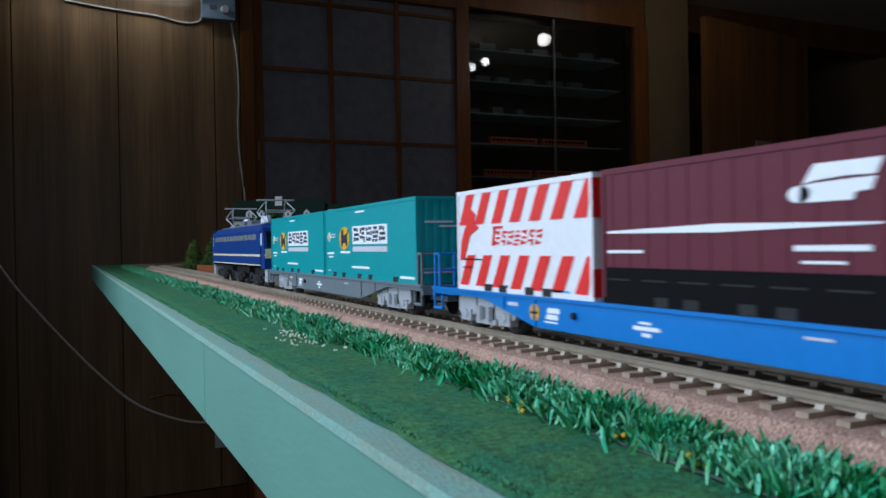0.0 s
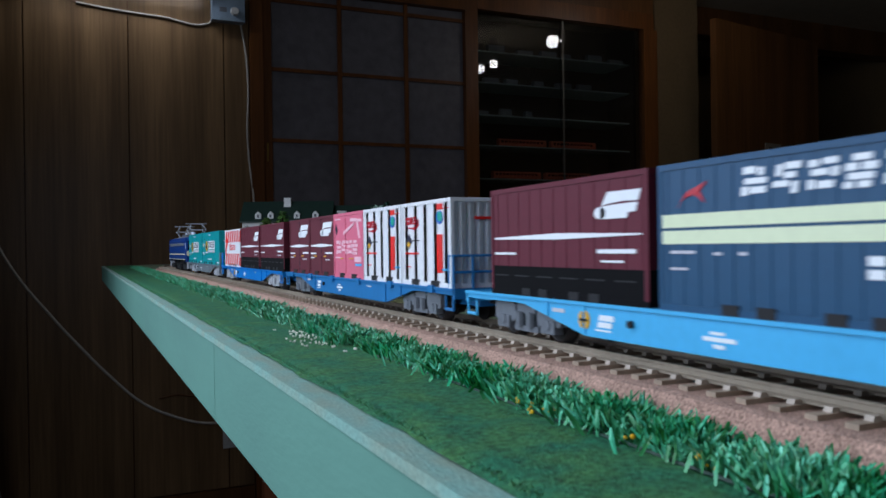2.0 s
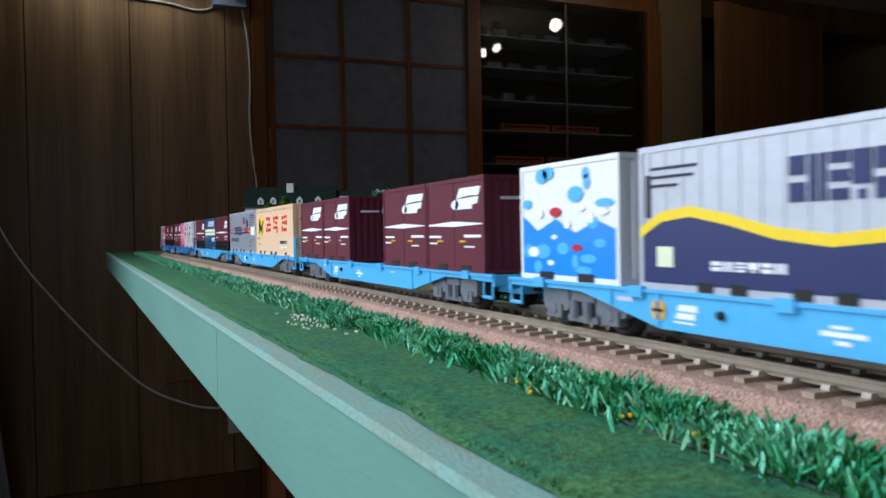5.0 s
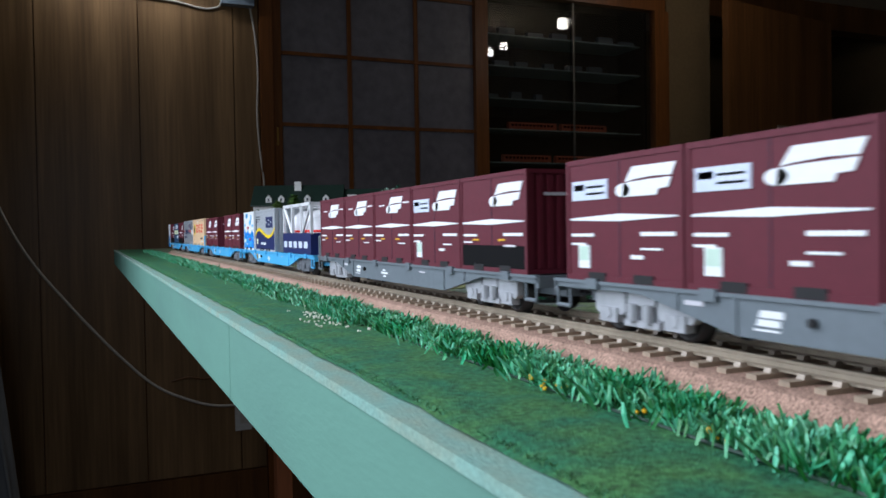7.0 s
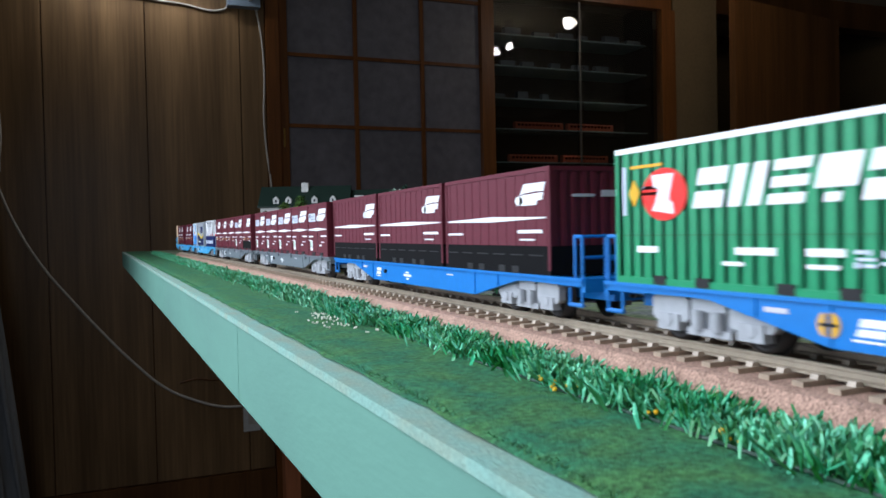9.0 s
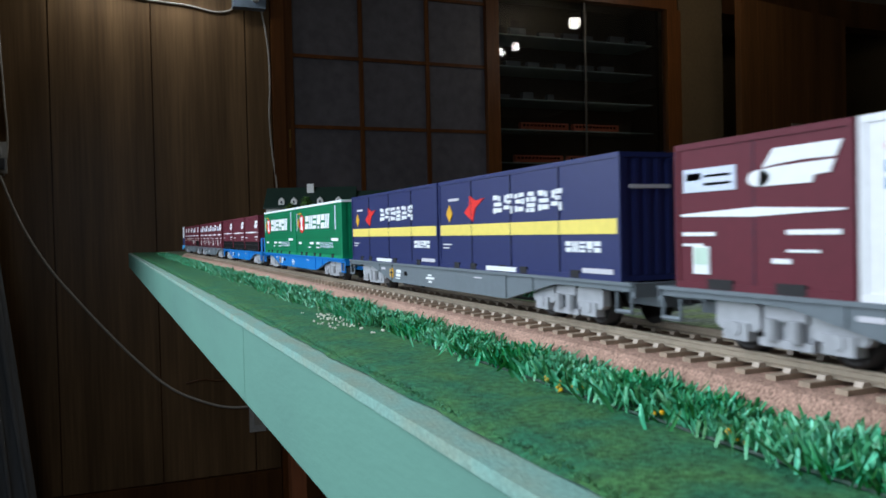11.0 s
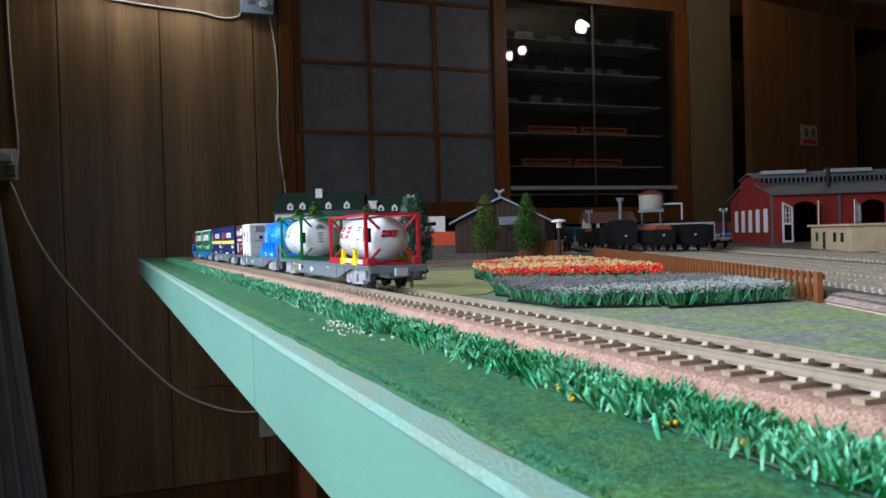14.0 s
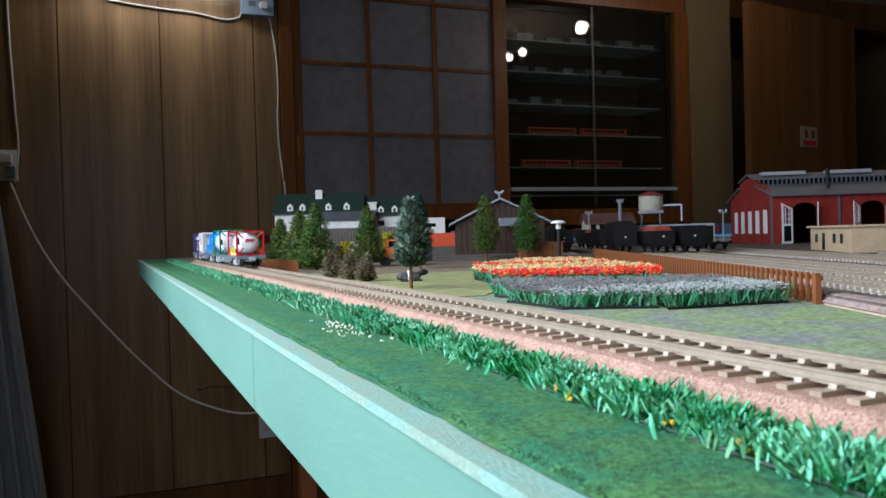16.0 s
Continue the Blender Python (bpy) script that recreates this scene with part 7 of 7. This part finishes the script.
def make_yard():
    bm = bmesh.new()
    a, b = yard_point(-0.30, 0.002), yard_point(1.08, 0.002)
    prism(bm, [a, (1.60, -0.30), (1.60, 1.55), (1.30, 1.86), (0.72, 1.90), (0.53, 1.50), yard_point(0.86, -0.075), yard_point(0.86, 0.002)], GROUND - 0.0003, YARD, "z")
    thing("yard_ground", bm, M["yard"], "grey brown ballasted yard on a low bank", "ground", kind="structure")
    x0, y0 = yard_point(-0.30, 0.0)
    bm = boxes((-0.001, 0.002, 0, 0.295, 0.0, 0.0008))
    strip = thing("bank_strip", bm, M["depot"], "white strip at the foot of the yard bank", "trim", kind="structure")
    strip.matrix_world = frame_at(x0, y0, V_TURN)
    bm = bmesh.new()
    prism(bm, [(-0.001, 0.0012), (0.004, YARD - GROUND + 0.0004), (0.010, YARD - GROUND + 0.0008), (0.010, 0.0)], 0, 0.298, "y")
    bank = thing("bank_slope", bm, M["granules"], "speckled pinkish grey granular bank", "bank", kind="structure")
    bank.matrix_world = frame_at(x0, y0, V_TURN)
    for across, start, end in ((0.038, -0.30, 1.4), (0.077, -0.30, 1.0), (0.116, -0.30, 1.0), (-0.03, 0.88, 1.35), (0.183, -0.30, 1.0), (0.225, -0.30, 0.9), (0.30, -0.2, 0.55)):
        t = empty("yard_track", "weathered grey brown yard track", "railway track", "yard tracks", kind="structure")
        st = [(*yard_point(start, across), V_TURN), (*yard_point(end, across), V_TURN)]
        for off in (-0.00875, 0.00875):
            bm = bmesh.new()
            sweep(bm, st, rail_section(off, YARD + 0.0034))
            part("rail", bm, M["rail"], t)
        bm = bmesh.new()
        n = int((end - start) / 0.008)
        for i in range(n):
            x, y = yard_point(start + i * 0.008, across)
            m = pose(x, y, YARD, 0, 0, V_TURN)
            box(bm, -0.0165, 0.0165, -0.0015, 0.0015, -0.0004, 0.0006, m)
            for off in (-0.0118, -0.0058, 0.0058, 0.0118):
                box(bm, off - 0.0014, off + 0.0014, -0.0013, 0.0013, 0.0006, 0.0020, m)
        tagged(part("sleepers", bm, M["yard_sleeper"], t), kind="stuff")


def goods_wagon(x, y, kind, turn):
    label = {"box": "black model box wagon with a curved roof", "red": "black open model wagon with a reddish load", "open": "black open model wagon", "flat": "black flat model wagon"}[kind]
    ob = empty("goods_wagon", label, "model wagon", "goods wagons in the yard")
    m, L = M["wagon_black"], 0.100
    part("underframe", boxes((-0.0125, 0.0125, -L / 2, L / 2, 0.0085, 0.0115)), m, ob, bevel=0.0004)
    if kind == "box":
        bm = bmesh.new()
        prism(bm, [(-0.0155, 0.0117), (0.0155, 0.0117), (0.0155, 0.040), (0.010, 0.0445), (0, 0.0460), (-0.010, 0.0445), (-0.0155, 0.040)], -L / 2, L / 2, "y")
        part("body", bm, m, ob, bevel=0.0005)
        part("door", boxes((-0.0162, -0.0156, -0.014, 0.014, 0.013, 0.038)), m, ob)
    elif kind != "flat":
        for a in ((-0.0155, -0.0140, -L / 2, L / 2), (0.0140, 0.0155, -L / 2, L / 2), (-0.0139, 0.0139, -L / 2, -L / 2 + 0.0015), (-0.0139, 0.0139, L / 2 - 0.0015, L / 2)):
            part("side_board", boxes((*a, 0.0117, 0.030 if kind == "red" else 0.036)), m, ob)
        if kind == "red":
            bm = bmesh.new()
            prism(bm, [(-0.0138, 0.028), (0.0138, 0.028), (0.008, 0.036), (-0.008, 0.036)], -L / 2 + 0.002, L / 2 - 0.002, "y")
            part("load", bm, M["ore"], ob, "reddish brown ore load")
    for s in (-1, 1):
        for e in (-0.028, 0.028):
            bm = bmesh.new()
            rod(bm, (s * 0.0078, e, 0.0060), (s * 0.0104, e, 0.0060), 0.0058, n=18)
            part("wheel", bm, M["brown_wheel"], ob)
            part("axle_guard", boxes((min(s * 0.0106, s * 0.0122), max(s * 0.0106, s * 0.0122), e - 0.005, e + 0.005, 0.0045, 0.0085)), m, ob)
        bm = bmesh.new()
        for e in (-1, 1):
            rod(bm, (s * 0.0088, e * L / 2, 0.0110), (s * 0.0088, e * (L / 2 + 0.0055), 0.0110), 0.0010, n=8)
            rod(bm, (s * 0.0088, e * (L / 2 + 0.0050), 0.0110), (s * 0.0088, e * (L / 2 + 0.0062), 0.0110), 0.0026, n=12)
        part("buffer", bm, m, ob)
    part("number_plate", boxes((-0.0010, 0.002, -L / 2 - 0.0006, -L / 2 - 0.0001, 0.021, 0.0235)), M["light_grey"], ob)
    ob.matrix_world = frame_at(x, y, turn, YARD + 0.0034)


def engine_shed():
    ob = empty("engine_shed", "red brick model engine shed with grey roof and white arched doors", "engine shed")
    brick, grey, white = M["brick"], M["slate"], M["white"]
    U, D, E, P = 0.46, 0.30, 0.095, 0.138
    doors = (0.060, 0.185, 0.310, 0.425)
    half, spring = 0.0235, 0.066
    # front wall in piers and arches
    xs = [0.0]
    for c in doors:
        xs += [c - half, c + half]
    xs.append(U)
    for i in range(0, len(xs), 2):
        part("front_pier", boxes((xs[i], xs[i + 1], 0, 0.008, 0, E)), brick, ob, "red brick wall")
    for c in doors:
        arch = [(c - half, E), (c - half, spring)] + [(c - half * math.cos(a), spring + 0.014 * math.sin(a)) for a in [math.pi * k / 10 for k in range(1, 10)]] + [(c + half, spring), (c + half, E)]
        bm = bmesh.new()
        prism(bm, arch, 0.0, 0.008, "y")
        part("arch", bm, brick, ob)
        for s, turn in ((-1, 112), (1, 82)):
            bm = bmesh.new()
            w = half * 0.98
            box(bm, 0, 0.0035, -0.0008, 0.0008, 0.002, spring + 0.002)
            box(bm, w - 0.0035, w, -0.0008, 0.0008, 0.002, spring + 0.011)
            box(bm, 0.0035, w - 0.0035, -0.0008, 0.0008, 0.002, 0.006)
            box(bm, 0.0035, w - 0.0035, -0.0008, 0.0008, 0.036, 0.040)
            prism(bm, [(0, spring), (w, spring + 0.011), (w, spring + 0.014), (0, spring + 0.003)], -0.0008, 0.0008, "y")
            for k in (1, 2):
                box(bm, w * k / 3 - 0.0006, w * k / 3 + 0.0006, -0.0006, 0.0006, 0.040, spring + 0.004)
            for z in (0.049, 0.058):
                box(bm, 0.0035, w - 0.0035, -0.0006, 0.0006, z, z + 0.0012)
            d = part("door", bm, white, ob, "open white arched door leaf")
            pb = part("lower_panel", boxes((0.0036, w - 0.0036, -0.0004, 0.0004, 0.0062, 0.0358)), M["window_dark"], d)
            d.matrix_basis = (pose(c - half, -0.0012, 0, 0, 0, -163 if c < 0.1 else -140) if s < 0 else pose(c + half, -0.0012, 0, 0, 0, -109 if c < 0.1 else -50))
    # gable wall with five windows
    part("gable_wall", boxes((0, 0.008, 0.0082, D, 0, E)), brick, ob, "red brick gable")
    bm = bmesh.new()
    prism(bm, [(0.0, E), (D, E), (D - 0.05, E + 0.018), (D - 0.07, E + 0.018), (D - 0.085, P), (0.115, P), (0.095, E + 0.030), (0.06, E + 0.022)], 0, 0.008)
    part("gable_top", bm, brick, ob)
    for i in range(5):
        y = 0.045 + i * 0.052
        bm = bmesh.new()
        prism(bm, [(y - 0.012, 0.022), (y + 0.012, 0.022), (y + 0.012, 0.068), (y, 0.0695), (y - 0.012, 0.068)], -0.0012, 0.002)
        part("window", bm, white, ob, "tall white window")
    for y in (0.0, 0.019, 0.071, 0.123, 0.175, 0.227, 0.279):
        part("pilaster", boxes((-0.0022, -0.0002, y, y + 0.008, 0, E)), M["slate"] if y == 0 else brick, ob)
    part("back_wall", boxes((0.0082, U, D - 0.008, D, 0, E)), brick, ob)
    part("end_wall", boxes((U - 0.008, U - 0.0002, 0.0082, D - 0.0082, 0, E)), brick, ob)
    for v0, z0, v1, z1 in ((-0.012, E - 0.002, 0.100, E + 0.024), (0.100, P - 0.006, 0.150, P + 0.006), (0.215, P - 0.006, 0.150, P + 0.006), (D + 0.012, E - 0.002, 0.210, E + 0.024)):
        bm = bmesh.new()
        prism(bm, [(v0, z0), (v1, z1), (v1, z1 + 0.003), (v0, z0 + 0.003)], -0.006, U + 0.004)
        part("roof", bm, grey, ob, "grey roof")
    part("clerestory", boxes((0.001, U, 0.102, 0.106, E + 0.018, P - 0.003)), M["window_dark"], ob)
    me = mesh_of("glazing_bar", boxes((-0.0012, 0.0012, 0.0995, 0.1018, E + 0.022, P - 0.005)), M["slate"])
    for i in range(50):
        g = new("glazing_bar", me)
        g.parent = ob
        g.matrix_basis = pose(0.006 + i * 0.009, 0, 0)
    for x in (0.118, 0.245, 0.372):
        bm = bmesh.new()
        rod(bm, (x, 0.040, E + 0.006), (x, 0.040, P + 0.006), 0.0042, n=12)
        rod(bm, (x, 0.040, P + 0.005), (x, 0.040, P + 0.008), 0.0056, n=12)
        part("chimney", bm, M["under"], ob)
        part("downpipe", boxes((x + 0.003, x + 0.0065, -0.003, -0.0002, 0.01, E - 0.002)), grey, ob)
    for x in (0.02, 0.15, 0.28):
        part("roof_vent", boxes((x, x + 0.085, 0.120, 0.150, P + 0.004, P + 0.011)), M["light_grey"], ob, bevel=0.001)
    part("floor_slab", boxes((0.0005, U - 0.0005, -0.02, D, -0.0005, 0.0012)), M["yard"], ob)
    ob.matrix_world = frame_at(1.035, 1.293, -27.2, YARD)


def low_depot():
    ob = empty("low_depot", "low beige model depot building with flat roof", "model building")
    part("wall", boxes((0, 0.30, 0, 0.190, 0, 0.031)), M["depot"], ob)
    part("roof", boxes((-0.004, 0.305, -0.003, 0.195, 0.0312, 0.034)), M["depot"], ob, bevel=0.0005)
    for y, z0, z1 in ((0.040, 0.011, 0.023), (0.072, 0.011, 0.023), (0.122, 0.001, 0.024), (0.158, 0.011, 0.023)):
        part("opening", boxes((-0.0005, 0.001, y - 0.006, y + 0.006, z0, z1)), M["window_dark"], ob, "dark opening")
    ob.matrix_world = frame_at(0.690, 0.816, -33, YARD)


def water_tower():
    ob = empty("water_tower", "cream water tower with a red roof and an outlet pipe", "water tower")
    bm = bmesh.new()
    lathe(bm, [(0.080, 0.0270), (0.0805, 0.0275), (0.114, 0.0275), (0.1145, 0.0270)], "z", 28)
    part("tank", bm, M["cream_wall"], ob)
    bm = bmesh.new()
    lathe(bm, [(0.1147, 0.0315), (0.1155, 0.0315), (0.125, 0.0080), (0.126, 0.0)], "z", 28)
    part("roof", bm, M["tile_red"], ob, "red conical roof")
    part("platform", boxes((-0.028, 0.028, -0.028, 0.028, 0.074, 0.0798)), M["tin"], ob)
    for x in (-0.02, 0.02):
        for y in (-0.02, 0.02):
            bm = bmesh.new()
            rod(bm, (x * 1.15, y * 1.15, -0.0005), (x, y, 0.074), 0.0022, n=8)
            part("leg", bm, M["dark_grey"], ob)
    bm = bmesh.new()
    rod(bm, (0.026, 0, 0.092), (0.068, 0, 0.092), 0.0022, n=8)
    rod(bm, (0.068, 0, 0.093), (0.068, 0, 0.055), 0.0020, n=8)
    part("outlet_pipe", bm, M["sticker_pale"], ob)
    ob.matrix_world = frame_at(1.010, 1.640, -38, YARD)


def station_house():
    ob = empty("station_house", "small cream model house with a brownish tiled roof", "model house")
    part("wall", boxes((0, 0.105, 0, 0.07, 0, 0.056)), M["cream_wall"], ob)
    bm = bmesh.new()
    prism(bm, [(0, 0.056), (0.035, 0.074), (0.07, 0.056)], 0.0005, 0.1045)
    part("gable", bm, M["cream_wall"], ob)
    for s in (0, 1):
        bm = bmesh.new()
        b = -0.007 if s == 0 else 0.077
        prism(bm, [(0.035, 0.075), (0.035, 0.078), (b, 0.055), (b, 0.052)], -0.006, 0.111)
        part("roof", bm, M["tile_brown"], ob, "brownish tiled roof")
    for x in (0.014, 0.034, 0.054, 0.074, 0.092):
        part("window", boxes((x - 0.006, x + 0.006, -0.0006, 0.001, 0.036, 0.052)), M["window_dark"], ob)
    ob.matrix_world = frame_at(0.853, 1.665, -22, YARD)
    wall = thing("yard_wall", boxes((0, 0.22, 0, 0.006, 0, 0.048)), M["light_grey"], "pale concrete wall behind the wagons", "wall", bevel=0.001)
    wall.matrix_world = frame_at(0.955, 1.700, -38, YARD)
    for x, y, h in ((0.925, 1.640, 0.108), (1.035, 1.430, 0.074), (0.842, 1.640, 0.082)):
        s = empty("signal_mast", "grey model signal mast with lamps", "signal", "signals in the yard")
        bm = bmesh.new()
        rod(bm, (0, 0, -0.0004), (0, 0, h), 0.0045 if h > 0.1 else 0.0018, 0.0036 if h > 0.1 else 0.0014, 8)
        part("mast", bm, M["tin"], s)
        part("cross_arm", boxes((-0.008, 0.008, -0.0012, 0.0012, h - 0.007, h - 0.005)), M["tin"], s)
        for dx in (-0.006, 0.006):
            bm = bmesh.new()
            rod(bm, (dx, -0.003, h - 0.002), (dx, 0.003, h - 0.002), 0.0022, n=10)
            part("signal_lamp", bm, M["sticker_pale"] if h < 0.08 else M["tin"], s)
        s.matrix_world = frame_at(x, y, -36, YARD)


for key, value in {"house_wall": ("white_render", "dcdbd6", 0.7), "house_roof": ("dark_green_roof", "20342c", 0.6), "slate": ("grey_slate", "5c6066", 0.6), "grey_boards": ("grey_boards", "5c564e", 0.7),
                   "barn_wood": ("dark_barn_wood", "3c2a22", 0.7), "tin": ("grey_tin", "8d939b", 0.4), "fence": ("brown_plastic", "8a5230", 0.5), "wagon_black": ("wagon_black", "111012", 0.45),
                   "ore": ("reddish_ore", "8a3a28", 0.9), "depot": ("beige_card", "c0a888", 0.7), "cream_wall": ("cream_render", "c4bfae", 0.7), "tile_red": ("red_tiles", "8a3a30", 0.6), "tile_brown": ("brown_tiles", "6b4c44", 0.6)}.items():
    M[key] = mat(value[0], srgb(value[1]), value[2], vary=0.15, size=500, bump=0.2, bump_size=900)
M["brick"] = mat("red_brick_card", srgb("8e2c24"), 0.6, vary=0.18, size=700, bump=0.4, bump_size=700, second=srgb("752019"), amount=0.8, stretch=(1, 1, 0.25))
M["granules"] = mat("pink_grey_granules", srgb("a8938c"), 0.9, vary=0.4, size=1400, bump=1.0, bump_size=1300, second=srgb("80706c"), amount=0.8)
M["yard_sleeper"] = mat("grey_sleepers", srgb("b8ae9f"), 0.7, vary=0.2, size=600)
M["cow_hide"] = mat("cow_hide", srgb("1b1b1d"), 0.5, vary=0.05, size=700, second=srgb("9a9a98"), amount=0.5)

farmhouse()
barn()
truck()
cow()
lamp_post()
white_car()
M["bush_yellow"] = island(mat("yellow_leaves", srgb("a8a02c"), 0.7), 0.4, 0.03)
yellow_bush(0.192, 1.300, 0.034, 77)
yellow_bush(0.307, 1.450, 0.048, 78)
yellow_bush(0.262, 1.420, 0.044, 79)
make_yard()
for args in ((0.80, 0.038, "box"), (0.735, 0.077, "red"), (0.725, 0.116, "open"), (0.83, 0.183, "flat"), (0.94, 0.038, "open"), (1.06, 0.038, "red"), (1.18, 0.038, "open"), (0.98, -0.03, "open"), (1.10, -0.03, "box"), (1.22, -0.03, "open"), (0.93, 0.183, "open")):
    goods_wagon(*yard_point(args[0], args[1]), args[2], V_TURN)
engine_shed()
low_depot()
water_tower()
station_house()
make_fences()
M["road"] = mat("road_grit", srgb("7a6c5c"), 0.9, vary=0.25, size=600, bump=0.5, bump_size=1200, second=srgb("94846e"), amount=0.7)
M["meadow"] = mat("meadow_flock", srgb("828a58"), 0.9, vary=0.3, size=600, bump=0.7, bump_size=1300, second=srgb("a8a276"), amount=0.8)
make_road()


# ---- the drive ----
def car_pose(index, t):
    """Where a car stands on the line at t seconds."""
    s = 0.493 - (index - 1) * PITCH + SPEED * t if index else 0.493 + 0.239 + SPEED * t
    x0, y0, h0 = line(s - 0.0888)
    x1, y1, h1 = line(s + 0.0888)
    return pose((x0 + x1) / 2, (y0 + y1) / 2, RAIL, 0, 0, math.degrees(math.atan2(x0 - x1, y1 - y0)))


def motions():
    times = [i * 0.5 for i in range(33)]
    for car, index in CARS:
        walk(car, [(t, car_pose(index, t)) for t in times])
    for load, index, y, z in LOADS:
        walk(load, [(t, car_pose(index, t) @ pose(0, y, z)) for t in times])
    step = SPEED / FPS / WHEEL_R
    turns = [(i / FPS, Matrix.Rotation(-step * i, 4, "X")) for i in range(16 * FPS + 1)]
    for wheel in WHEELS:
        walk(wheel, turns)


motions()
